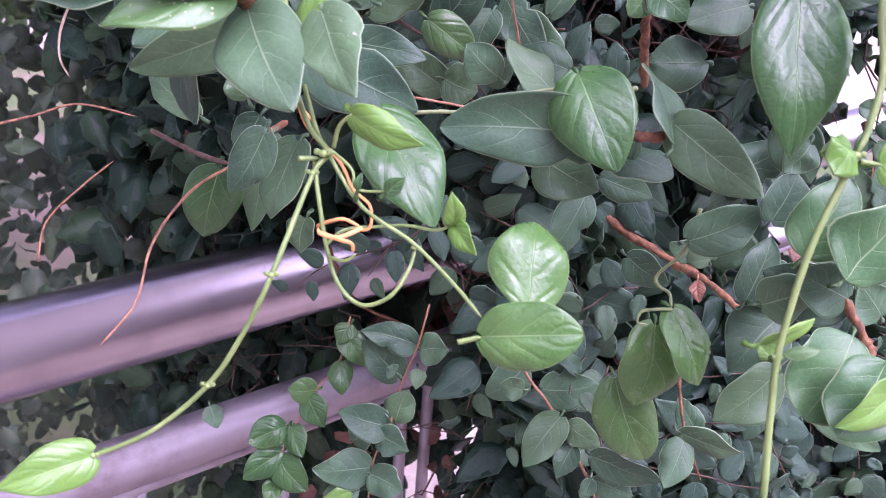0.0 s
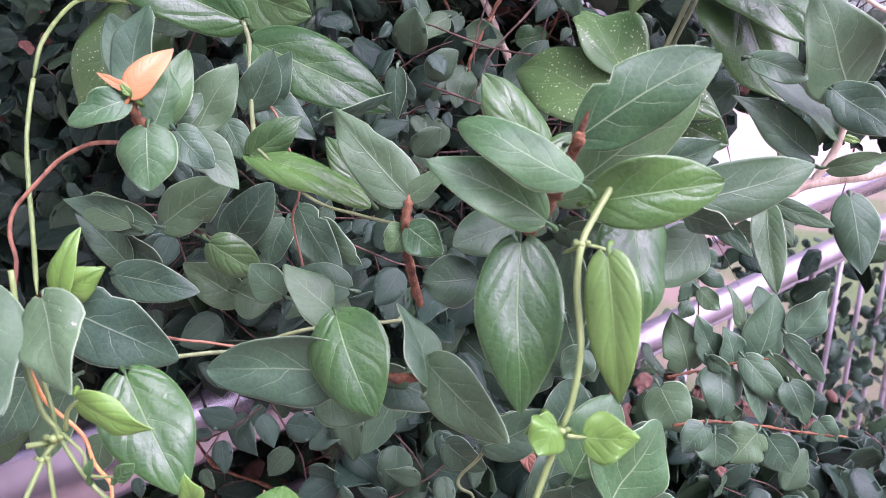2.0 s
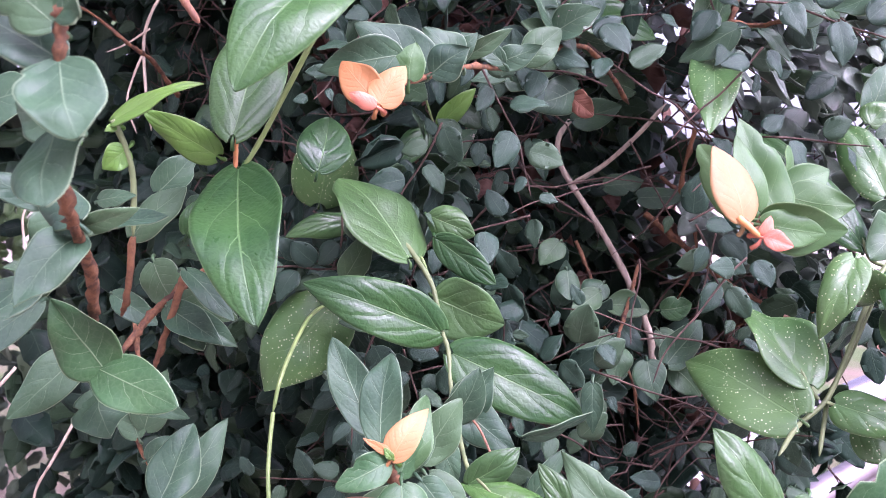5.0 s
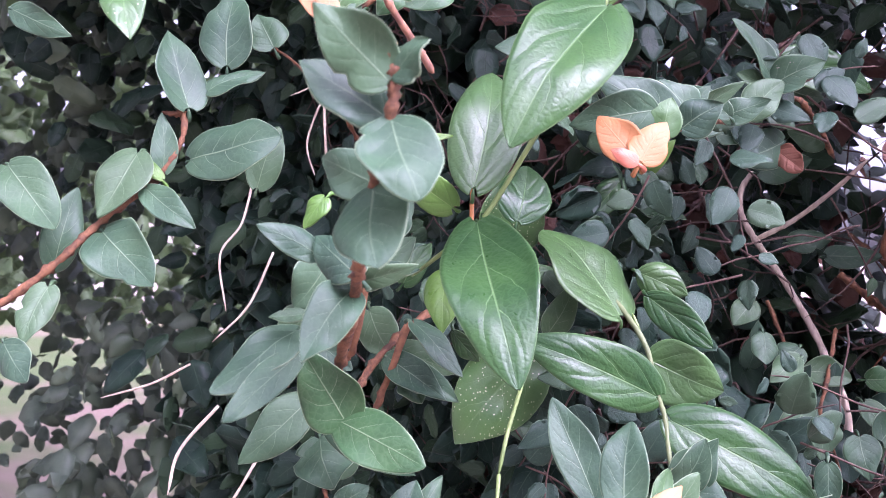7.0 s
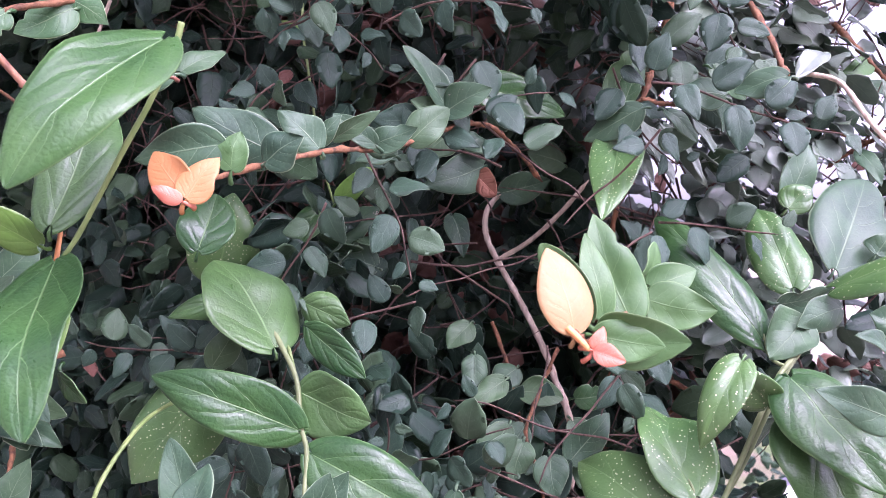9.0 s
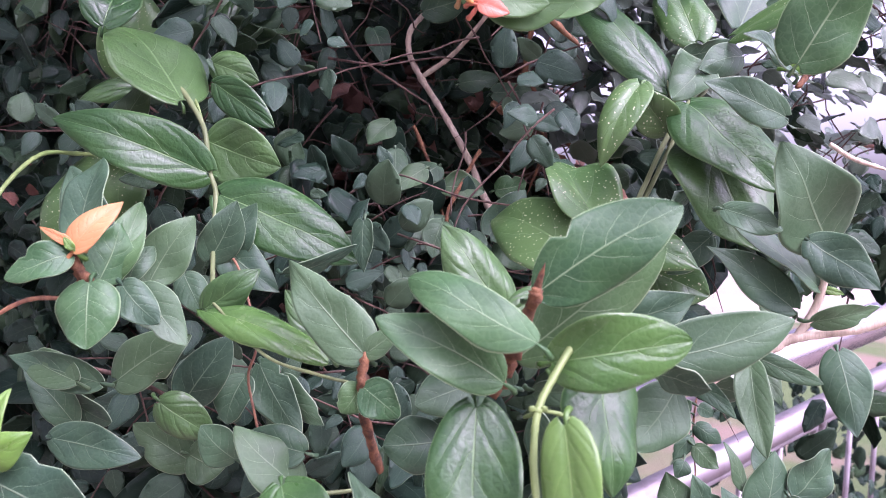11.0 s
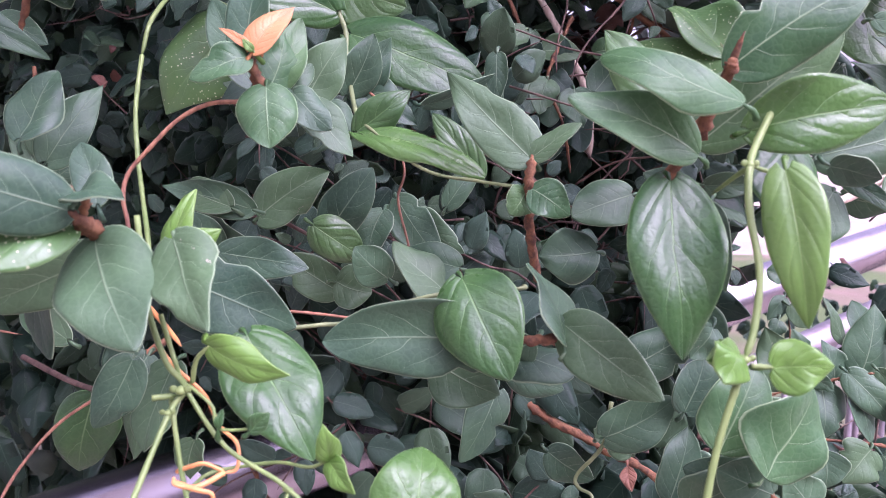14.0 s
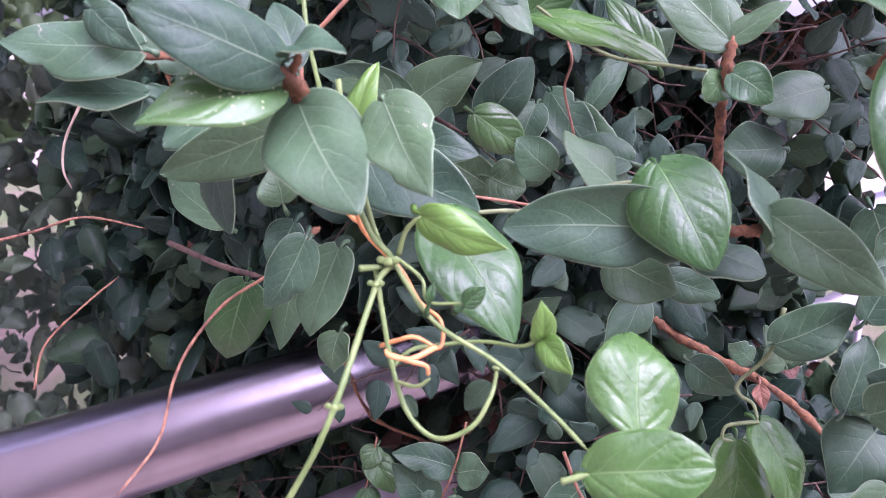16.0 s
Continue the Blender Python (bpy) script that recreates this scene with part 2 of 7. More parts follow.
def steel_material():
    k = Nodes("brushed_steel")
    m = k.tree.nodes.new("ShaderNodeMapping")
    k.tree.links.new(k.coords("Object"), m.inputs[0])
    m.inputs["Scale"].default_value = (0.02, 1, 1)
    n = k.noise(m.outputs[0], 1400.0, 3.0)
    dirt = k.noise(k.coords("Object"), 26.0, 5.0, 0.65)
    color = k.mix(k.ramp(dirt, 0.45, 0.75, 0.0, 0.5), (0.36, 0.33, 0.355), (0.22, 0.2, 0.215))
    k.bump(n, 0.12, 0.0004)
    return k.surface(color, k.math("MULTIPLY_ADD", dirt, 0.16, 0.14), 1.0, 0.5)


def painted_steel():
    k = Nodes("painted_steel")
    dirt = k.noise(k.coords("Object"), 30.0, 5.0, 0.65)
    color = k.mix(k.ramp(dirt, 0.4, 0.75), (0.29, 0.26, 0.28), (0.19, 0.16, 0.165))
    k.bump(dirt, 0.15, 0.0006)
    return k.surface(color, 0.5, 0.35, 0.5)


def ground_material(name, a, b, c, scale):
    k = Nodes(name)
    p = k.coords("Object")
    n = k.noise(p, scale, 6.0, 0.7)
    big = k.noise(p, 0.7, 3.0)
    color = k.mix(k.ramp(n, 0.3, 0.7), a, b)
    color = k.mix(k.ramp(big, 0.45, 0.65), color, c)
    k.bump(n, 0.5, 0.01)
    return k.surface(color, 0.9, 0.0, 0.3)


STEEL, PAINTED = steel_material(), painted_steel()
# light grey so that the added unseen walls bounce fill light
WALL = ground_material("unseen_wall", (0.46, 0.44, 0.4), (0.38, 0.36, 0.33), (0.42, 0.4, 0.37), 30.0)
PAVING = ground_material("paving", (0.34, 0.28, 0.24), (0.24, 0.19, 0.16), (0.38, 0.33, 0.28), 40.0)
TURF = ground_material("turf", (0.06, 0.095, 0.03), (0.09, 0.125, 0.045), (0.18, 0.13, 0.1), 60.0)

# ---- makers ----
rnd = random.Random(7)


def mesh_part(name, verts, faces, uvs, material, parent=None, at=(0, 0, 0), label="", smooth=True):
    """ONE mesh object from ready geometry, under its thing."""
    me = bpy.data.meshes.new(name)
    me.from_pydata(verts, [], faces)
    if uvs is not None:
        layer = me.uv_layers.new(name="UVMap")
        idx = np.zeros(len(me.loops), dtype=np.int32)
        me.loops.foreach_get("vertex_index", idx)
        layer.data.foreach_set("uv", np.asarray(uvs, dtype=np.float32)[idx].ravel())
    me.materials.append(material)
    flags = smooth if isinstance(smooth, list) else [smooth] * len(me.polygons)
    me.polygons.foreach_set("use_smooth", flags)
    me.update()
    ob = new(name, me)
    ob.location = at
    ob.parent = parent
    if label:
        tagged(ob, label)
    return ob


def part(name, bm, material, parent, label="", smooth=True):
    me = bpy.data.meshes.new(name)
    bm.to_mesh(me)
    bm.free()
    me.materials.append(material)
    me.polygons.foreach_set("use_smooth", [smooth] * len(me.polygons))
    ob = new(name, me)
    ob.parent = parent
    if label:
        tagged(ob, label)
    return ob


# outline exponents (base, tip), heart-shaped lobes, waviness, unevenness of the outline
SHAPE = {
    "fig": (0.46, 0.82, 0.03, 0.09, 0.06), "sheen": (0.46, 0.8, 0.02, 0.12, 0.07), "vine": (0.5, 0.86, 0.03, 0.06, 0.045), "broad": (0.46, 0.68, 0.03, 0.07, 0.05), "lush": (0.5, 0.7, 0.03, 0.07, 0.05), "lime": (0.42, 1.0, 0.03, 0.08, 0.06), "speck": (0.43, 0.95, 0.03, 0.06, 0.05),
    "fresh": (0.44, 0.8, 0.03, 0.08, 0.06), "blunt": (0.5, 0.62, 0.0, 0.1, 0.06),
    "small": (0.46, 0.7, 0.02, 0.08, 0.06), "round": (0.46, 0.76, 0.0, 0.11, 0.08), "pale": (0.42, 0.82, 0.03, 0.05, 0.05), "orange": (0.46, 0.84, 0.02, 0.04, 0.05), "peach": (0.44, 0.84, 0.02, 0.03, 0.03), "red": (0.46, 0.82, 0.0, 0.06, 0.06), "dry": (0.5, 0.78, 0.0, 0.16, 0.15),
}
ACROSS = (-1.0, -0.88, -0.7, -0.46, -0.22, 0.0, 0.22, 0.46, 0.7, 0.88, 1.0)


def blade(along, width, out, shape, bulge, fold, rows, across, seed, thick=0.0004):
    """Vertices, faces and UVs of one leaf that starts at the origin and ends at along; out is the way its upper face looks."""
    ea, eb, lobe, wave, rag = SHAPE[shape]
    r = random.Random(seed)
    ea, eb = ea * r.uniform(0.88, 1.12), eb * r.uniform(0.85, 1.05 if shape in ("vine", "lush", "speck", "lime", "peach") else 1.25)
    arched = shape in ("vine", "lush", "speck", "lime", "peach")
    length = along.length
    side = along.cross(out).normalized()
    peak = ea / (ea + eb)
    top = peak ** ea * (1 - peak) ** eb
    f = radians(fold)
    ph, ph2, skew, turn = r.uniform(0, 6), r.uniform(0, 6), r.uniform(-0.07, 0.07), r.gauss(0, 0.16 if arched else 0.28)
    edge = [[r.uniform(0, 6.3), r.uniform(0, 6.3), r.gauss(0, 0.1 if rows > 12 else 0.05), r.uniform(0.2, 0.85), r.choice((0, 0, 0, 0, 0, 0.3)) if rows > 12 and not arched else 0] for _ in (0, 1)]
    bow = r.gauss(0, 0.02)
    trough = 1.0 if arched else r.choice((1.0, 1.0, -0.7))
    nod = r.uniform(0.02, 0.1) if arched else r.uniform(-0.03, 0.05)
    dents = [(r.uniform(0.15, 0.9), r.uniform(-0.9, 0.9), r.uniform(0.12, 0.28), r.gauss(0, 0.028)) for _ in range(5 if rows > 12 else 0)]
    verts, uvs = [], []
    for i in range(rows):
        s = 0.5 - 0.5 * math.cos(math.pi * i / (rows - 1))
        s = min(max(s, 0.004), 0.996)
        half = 0.5 * width * s ** ea * (1 - s) ** eb / top
        for u in across:
            p1, p2, curl, cut, bite = edge[u > 0]
            h = half * (1 + rag * (0.6 * math.sin(5.2 * s + p1) + 0.4 * math.sin(11 * s + p2)))
            h *= 1 - bite * math.exp(-((s - cut) / 0.045) ** 2)
            w = abs(u)
            # the midrib lies in a trough, the halves rise from it and roll over towards the margin
            rise = bulge * length * 4 * s * (1 - s) + trough * (1.15 * w - (1.25 if arched else 0.75) * w * w) * h * math.sin(f)
            rise += wave * width * u * u * math.sin(9 * s + ph2 + (1.7 if u > 0 else 0)) * (0.3 + s * (1 - s) * 2)
            rise += curl * width * w ** 3 * math.sin(math.pi * min(1, s * 1.2)) + bow * length * math.sin(6.3 * s)
            rise -= nod * length * max(0.0, s - 0.55) ** 2 * 5
            for cs, cu, size, deep in dents:
                rise += deep * width * math.exp(-(((s - cs) * length / width) ** 2 + (0.5 * (u - cu)) ** 2) / size ** 2)
            back = -lobe * length * u * u * (1 - s) ** 6 * 2
            lean = turn * (s - 0.4)
            wide = u * h
            rise += wide * math.sin(lean)
            q = along * (s + back / length) + side * (wide * math.cos(lean) + skew * width * math.sin(math.pi * s)) + out * rise
            verts.append(q)
            uvs.append((0.5 + 0.5 * u, s))
    n, m = rows, len(across)
    count = n * m
    verts += [v - out * thick for v in verts]
    uvs += list(uvs)
    faces = []
    for i in range(n - 1):
        for j in range(m - 1):
            a, b, c, d = i * m + j, i * m + j + 1, (i + 1) * m + j + 1, (i + 1) * m + j
            faces.append((a, b, c, d))
            faces.append((d + count, c + count, b + count, a + count))
    ring = [j for j in range(m)] + [i * m + m - 1 for i in range(1, n)] + [(n - 1) * m + j for j in range(m - 2, -1, -1)] + [i * m for i in range(n - 2, 0, -1)]
    for a, b in zip(ring, ring[1:] + ring[:1]):
        faces.append((b, a, a + count, b + count))
    return verts, faces, uvs


def skin_flags(rows, columns):
    """Both faces of a blade are shaded smooth, its thin rim flat."""
    return [True] * (2 * (rows - 1) * (columns - 1)) + [False] * (2 * (rows + columns) - 4)


def tube(points, r0, r1, sides=8, step=3, knots=0.0, seed=0, rough=0.06, scaly=0.0):
    """Vertices and faces of a tapering round stem through the points, thicker at the knots."""
    r = random.Random(seed)
    pts = [Vector(p) for p in points]
    ext = [pts[0] * 2 - pts[1]] + pts + [pts[-1] * 2 - pts[-2]]
    path, swell = [], []
    for i in range(1, len(ext) - 2):
        a, b, c, d = ext[i - 1:i + 3]
        for k in range(step):
            t = k / step
            path.append(0.5 * ((2 * b) + (c - a) * t + (2 * a - 5 * b + 4 * c - d) * t * t + (3 * b - a - 3 * c + d) * t ** 3))
            swell.append(1 + (knots if k == 0 and 1 < i and i % 2 == 0 else 0))
    path.append(pts[-1])
    swell.append(1)
    verts, faces = [], []
    up = Vector((0.3, -0.8, 0.5))
    for i, q in enumerate(path):
        d = (path[min(i + 1, len(path) - 1)] - path[max(i - 1, 0)]).normalized()
        x = d.cross(up)
        if x.length < 1e-3:
            x = d.cross(Vector((1, 0, 0)))
        x.normalize()
        y = d.cross(x)
        rad = min(1.0, 0.3 + 0.35 * (len(path) - 1 - i)) * (r0 + (r1 - r0) * i / (len(path) - 1)) * swell[i] * r.uniform(1 - rough, 1 + rough)
        for k in range(sides):
            w = 2 * math.pi * k / sides
            verts.append(q + (x * math.cos(w) + y * math.sin(w)) * rad * (1 + scaly * r.random() ** 3))
    for i in range(len(path) - 1):
        for k in range(sides):
            faces.append((i * sides + k, i * sides + (k + 1) % sides, (i + 1) * sides + (k + 1) % sides, (i + 1) * sides + k))
    faces.append(tuple(range(sides - 1, -1, -1)))
    faces.append(tuple(len(verts) - sides + k for k in range(sides)))
    return verts, faces


def plant(name, foot, label, category, group=""):
    ob = new(name)
    ob.location = foot
    ob.empty_display_size = 0.01
    return tagged(ob, label, category, group)


def facing(mid, along, roll):
    """The way a leaf's upper face looks: out of the hedge, rolled about the leaf's own axis."""
    out = Vector((0.02 - 0.1 * mid.x, -1.0, 0.25))
    ax = along.normalized()
    out = (out - ax * out.dot(ax)).normalized()
    return Matrix.Rotation(radians(roll), 3, ax) @ out


LEAVES = [0]


def leaf(thing, shape, base, tip, width, roll=0.0, bulge=0.06, fold=12.0, label="", stalk=0.0045):
    """One leaf of a plant, as a part of it, with its short stalk."""
    LEAVES[0] += 1
    base, tip = Vector(base), Vector(tip)
    along = tip - base
    out = facing((base + tip) / 2, along, roll + random.Random(LEAVES[0] + 50).gauss(0, 9))
    verts, faces, uvs = blade(along, width, out, shape, bulge, fold, 19, ACROSS, LEAVES[0])
    ax = along.normalized()
    sv, sf = tube([-ax * stalk * 0.8 - out * stalk * 0.9, -ax * stalk * 0.5 - out * stalk * 0.3, ax * 0.002 - out * 0.0004], 0.0009, 0.0006, 6, 2)
    k = len(verts)
    smooth = skin_flags(19, len(ACROSS)) + [True] * len(sf)
    verts += sv
    faces += [tuple(i + k for i in f) for f in sf]
    uvs += [(0.72, 0.3)] * len(sv)
    return mesh_part("leaf", verts, faces, uvs, LEAF[shape], thing, base - thing.location, label, smooth)


def stem(thing, bark, r0, r1, points, knots=0.0, name="stem", label=""):
    foot = Vector(points[0])
    verts, faces = tube([Vector(p) - foot for p in points], r0, r1, 8, 8, knots, len(points), 0.25 if bark == "rust" else 0.12 if bark == "twig" else 0.06, 0.9 if bark == "rust" else 0.0)
    return mesh_part(name, verts, faces, None, BARK[bark], thing, foot - thing.location, label)


def bud(thing, bark, base, tip, radius, label="brown papery bud"):
    """A pointed bud wrapped in scales."""
    base, tip = Vector(base), Vector(tip)
    verts, faces = tube([(tip - base) * f for f in (0, 0.3, 0.65, 1.0)], radius, radius * 0.25, 7, 3, 0.25, 3)
    return mesh_part("bud", verts, faces, None, BARK[bark], thing, base - thing.location, label)


def node(thing, place, radius, bark="green"):
    """The swollen joint of a vine with its pair of ear-like bracts."""
    bm = bmesh.new()
    bmesh.ops.create_uvsphere(bm, u_segments=10, v_segments=7, radius=radius * 0.72)
    bmesh.ops.scale(bm, vec=(1.0, 1.0, 0.8), verts=bm.verts)
    for sx in (-1, 1):
        ear = bmesh.ops.create_uvsphere(bm, u_segments=8, v_segments=6, radius=radius * 0.55)["verts"]
        for v in ear:
            v.co = Vector((v.co.x + sx * radius * 0.85, v.co.y * 0.4 - radius * 0.2, v.co.z * 0.9 + radius * 0.25))
    ob = part("node", bm, BARK[bark], thing, "swollen joint with two small bracts")
    ob.location = Vector(place) - thing.location
    return ob


# ---- ground and railing ----
def slab(name, x0, x1, y0, y1, top, thick, material, cuts=1):
    bm = bmesh.new()
    bmesh.ops.create_grid(bm, x_segments=cuts, y_segments=cuts, size=0.5)
    for v in bm.verts:
        v.co = Vector((x0 + (v.co.x + 0.5) * (x1 - x0), y0 + (v.co.y + 0.5) * (y1 - y0), top))
    ob = part(name, bm, material, None, smooth=False)
    return tagged(ob, kind="structure")


tagged(slab("ground", -300, 300, -300, 300, 0.0, 0, PAVING), "pale pinkish paving seen through gaps in the hedge", "ground")
tagged(slab("lawn", -8.0, -0.45, 1.55, 9.0, 0.006, 0, TURF), "short patchy grass behind the hedge", "lawn")
tagged(slab("lawn", 1.2, 30, 2.2, 9.0, 0.006, 0, TURF), "short patchy grass beyond the railing", "lawn")



def plain_wall(name, x0, x1, y0, y1, high, label):
    """A plain wall out of view, added to hold back skylight and bounce fill."""
    bm = bmesh.new()
    bmesh.ops.create_cube(bm, size=1.0)
    for v in bm.verts:
        v.co = Vector(((x0 + x1) / 2 + (x1 - x0) * v.co.x, (y0 + y1) / 2 + (y1 - y0) * v.co.y, high * (0.5 + v.co.z)))
    bmesh.ops.bevel(bm, geom=list(bm.edges), offset=0.01, segments=2, affect="EDGES")
    tagged(part(name, bm, WALL, None, smooth=False), label, "wall", kind="structure")


plain_wall("unseen_wall_west", -1.45, -1.25, -3.4, 0.2, 3.2, "unseen plain grey wall added to dim the hedge's left side")
plain_wall("unseen_wall_south", -9.0, 9.0, -4.3, -4.0, 3.6, "unseen plain grey wall added to block low sky and bounce fill light")

RAIL_FOOT, RAIL_TURN, RAIL_SLOPE = Vector((0.0, 0.676, 0.0)), 36.4, 4.2
RAIL_TOP = 1.059


def on_rail(along, below):
    """A point of the railing's plane: so far along it from its foot, so far below the handrail's axis."""
    a = radians(RAIL_TURN)
    return Vector((along * math.cos(a), along * math.sin(a), RAIL_TOP + along * math.tan(radians(RAIL_SLOPE)) - below))


def railing():
    """A round handrail over a flat rail, with bent rod panels hung below it, sloped to fit the camera's view."""
    rail = plant("railing", RAIL_FOOT, "brushed steel tube railing with bent rod panels", "railing")
    start, end = -1.4, 5.0
    tilt = pose(0, 0, 0, 0, -RAIL_SLOPE, 0)
    turn = pose(0, 0, 0, 0, 0, RAIL_TURN)
    long = (end - start) / math.cos(radians(RAIL_SLOPE))
    bm = bmesh.new()
    bmesh.ops.create_cone(bm, cap_ends=True, segments=64, radius1=0.0329, radius2=0.0329, depth=long)
    top = part("handrail", bm, STEEL, rail, "round brushed steel handrail")
    top.matrix_basis = Matrix.Translation(on_rail((start + end) / 2, 0)) @ turn @ tilt @ pose(0, 0, 0, 0, 90, 0)
    for below, tall, deep in ((0.117, 0.034, 0.034), (0.93, 0.034, 0.034)):
        bm = bmesh.new()
        bmesh.ops.create_cube(bm, size=1.0)
        bmesh.ops.scale(bm, vec=(long, deep, tall), verts=bm.verts)
        bmesh.ops.bevel(bm, geom=bm.edges[:], offset=0.005, segments=3, affect="EDGES")
        ob = part("cross_rail", bm, PAINTED, rail, "flat painted steel rail")
        ob.matrix_basis = Matrix.Translation(on_rail((start + end) / 2, below)) @ turn @ tilt
    # each panel: a rod bent round two rounded corners, with upright rods between
    first = 0.0
    while first > start + 0.5:
        first -= 0.52
    while first < end - 0.5:
        a, b = first + 0.015, first + 0.505
        loop = [(a, 0.9), (a, 0.5), (a, 0.165), (a + 0.004, 0.15), (a + 0.016, 0.143), (a + 0.25, 0.143), (b - 0.016, 0.143), (b - 0.004, 0.15), (b, 0.165), (b, 0.5), (b, 0.9)]
        v, f = tube([on_rail(q, w) for q, w in loop], 0.006, 0.006, 10, 6, rough=0.0)
        mesh_part("panel_frame", v, f, None, PAINTED, rail, label="steel rod bent round at the corners")
        for k in (1, 2, 3):
            q = a + (b - a) * k / 4
            v, f = tube([on_rail(q, 0.145), on_rail(q, 0.5), on_rail(q, 0.92)], 0.0048, 0.0048, 8, 2, rough=0.0)
            mesh_part("upright_rod", v, f, None, PAINTED, rail)
        first += 0.52
    for d in (-1.0, 1.62, 4.2):
        bm = bmesh.new()
        foot = on_rail(d, 0)
        bmesh.ops.create_cone(bm, cap_ends=True, segments=24, radius1=0.021, radius2=0.021, depth=foot.z)
        ob = part("post", bm, PAINTED, rail, "round steel post")
        ob.location = Vector((foot.x, foot.y, foot.z / 2))
    return rail


railing()

# ---- sprigs and vines that stand out of the hedge ----

b = plant("climbing_vine", (-0.0442, 0.2347, 1.2887), "slender green vine hanging from the hedge with bright leaves", "vine")
stem(b, "green", 0.000814, 0.0006956, [(-0.0442, 0.2347, 1.2887), (-0.0407, 0.2293, 1.2662), (-0.0346, 0.2225, 1.2526), (-0.0289, 0.2192, 1.2465), (-0.0325, 0.2151, 1.2408), (-0.0400, 0.1965, 1.2178), (-0.0473, 0.1944, 1.2011), (-0.0569, 0.1934, 1.1851), (-0.0719, 0.1909, 1.1711), (-0.0887, 0.1904, 1.1617)], 0.12)
stem(b, "green", 0.0006956, 0.0005624, [(-0.0375, 0.2297, 1.2632), (-0.0332, 0.2263, 1.2512), (-0.0288, 0.2183, 1.2468), (-0.0184, 0.2135, 1.2333), (-0.0035, 0.2077, 1.2256), (0.0080, 0.1999, 1.2178), (0.0162, 0.1915, 1.2118)])
stem(b, "green", 0.0006956, 0.0005624, [(-0.0328, 0.2198, 1.2437), (-0.0309, 0.2160, 1.2350), (-0.0275, 0.2112, 1.2209), (-0.0233, 0.2073, 1.2116), (-0.0165, 0.2043, 1.2073), (-0.0087, 0.2029, 1.2111), (-0.0042, 0.2062, 1.2177), (-0.0026, 0.2112, 1.2227)])
stem(b, "green", 0.0005624, 0.0004366, [(-0.0279, 0.2133, 1.2214), (-0.0232, 0.2160, 1.2250), (-0.0154, 0.2200, 1.2252), (-0.0056, 0.2182, 1.2269), (0.0026, 0.2122, 1.2281), (0.0074, 0.2106, 1.2307)])
stem(b, "green", 0.0006956, 0.0005032, [(-0.0274, 0.2195, 1.2479), (-0.0258, 0.2176, 1.2543), (-0.0224, 0.2163, 1.2583)])
stem(b, "green", 0.0005032, 0.0003774, [(-0.0281, 0.2184, 1.2476), (-0.0216, 0.2145, 1.2434), (-0.0197, 0.2124, 1.2384), (-0.0105, 0.2094, 1.2392)])
stem(b, "green", 0.000814, 0.0007548, [(-0.0366, 0.2160, 1.2450), (-0.0309, 0.2180, 1.2451)])
stem(b, "wire", 0.00063, 0.00045, [(-0.0402, 0.2312, 1.2604), (-0.0365, 0.2314, 1.2507), (-0.0269, 0.2295, 1.2417), (-0.0219, 0.2240, 1.2350), (-0.0165, 0.2192, 1.2317), (-0.0160, 0.2162, 1.2264), (-0.0189, 0.2150, 1.2256)], name="tendril", label="orange thread-like tendril")
stem(b, "wire", 0.00063, 0.00045, [(-0.0309, 0.2162, 1.2257), (-0.0267, 0.2117, 1.2288), (-0.0226, 0.2099, 1.2303), (-0.0179, 0.2104, 1.2279)], name="tendril", label="orange thread-like tendril")
stem(b, "wire", 0.00072, 0.00045, [(-0.0177, 0.2085, 1.2285), (-0.0234, 0.2051, 1.2266), (-0.0283, 0.2043, 1.2275), (-0.0295, 0.2075, 1.2280)], name="tendril", label="orange thread-like tendril")
stem(b, "wire", 0.00072, 0.00045, [(-0.0289, 0.2063, 1.2271), (-0.0232, 0.2031, 1.2267), (-0.0198, 0.2029, 1.2258), (-0.0193, 0.2034, 1.2232)], name="tendril", label="orange thread-like tendril")
stem(b, "green", 0.0005624, 0.0003774, [(-0.0264, 0.2088, 1.2193), (-0.0218, 0.2058, 1.2196), (-0.0187, 0.2052, 1.2220)])
node(b, (-0.0400, 0.1965, 1.2178), 0.0016)
node(b, (-0.0569, 0.1934, 1.1851), 0.0016)
node(b, (-0.0887, 0.1904, 1.1621), 0.0014)
node(b, (-0.0298, 0.2172, 1.2466), 0.002)
node(b, (-0.0325, 0.2152, 1.2414), 0.0015)
node(b, (-0.0026, 0.2102, 1.2230), 0.001)
leaf(b, "lime", (-0.0887, 0.1904, 1.1621), (-0.1108, 0.1777, 1.1581), 0.0142, 10, 0.06, 25)
leaf(b, "lime", (-0.0224, 0.2163, 1.2583), (-0.0027, 0.2088, 1.2521), 0.0105, 20, 0.05, 12)
leaf(b, "vine", (-0.0171, 0.2411, 1.2549), (0.0029, 0.2219, 1.2259), 0.0253, -5, 0.05, 16)
leaf(b, "lime", (0.0076, 0.2105, 1.2304), (0.0134, 0.2032, 1.2248), 0.0074, 20, 0.1, 20)
leaf(b, "lime", (0.0076, 0.2105, 1.2304), (0.0063, 0.2065, 1.2409), 0.0067, -15, 0.1, 20)
leaf(b, "lush", (0.0297, 0.1986, 1.2124), (0.0316, 0.2166, 1.2321), 0.0227, 0, 0.1, 12)
leaf(b, "lush", (0.0166, 0.1905, 1.2067), (0.0414, 0.1823, 1.2133), 0.0183, -30, 0.08, 10)
leaf(b, "vine", (-0.0196, 0.2115, 1.2387), (-0.0186, 0.2124, 1.2433), 0.0022, 0, 0.05, 12)
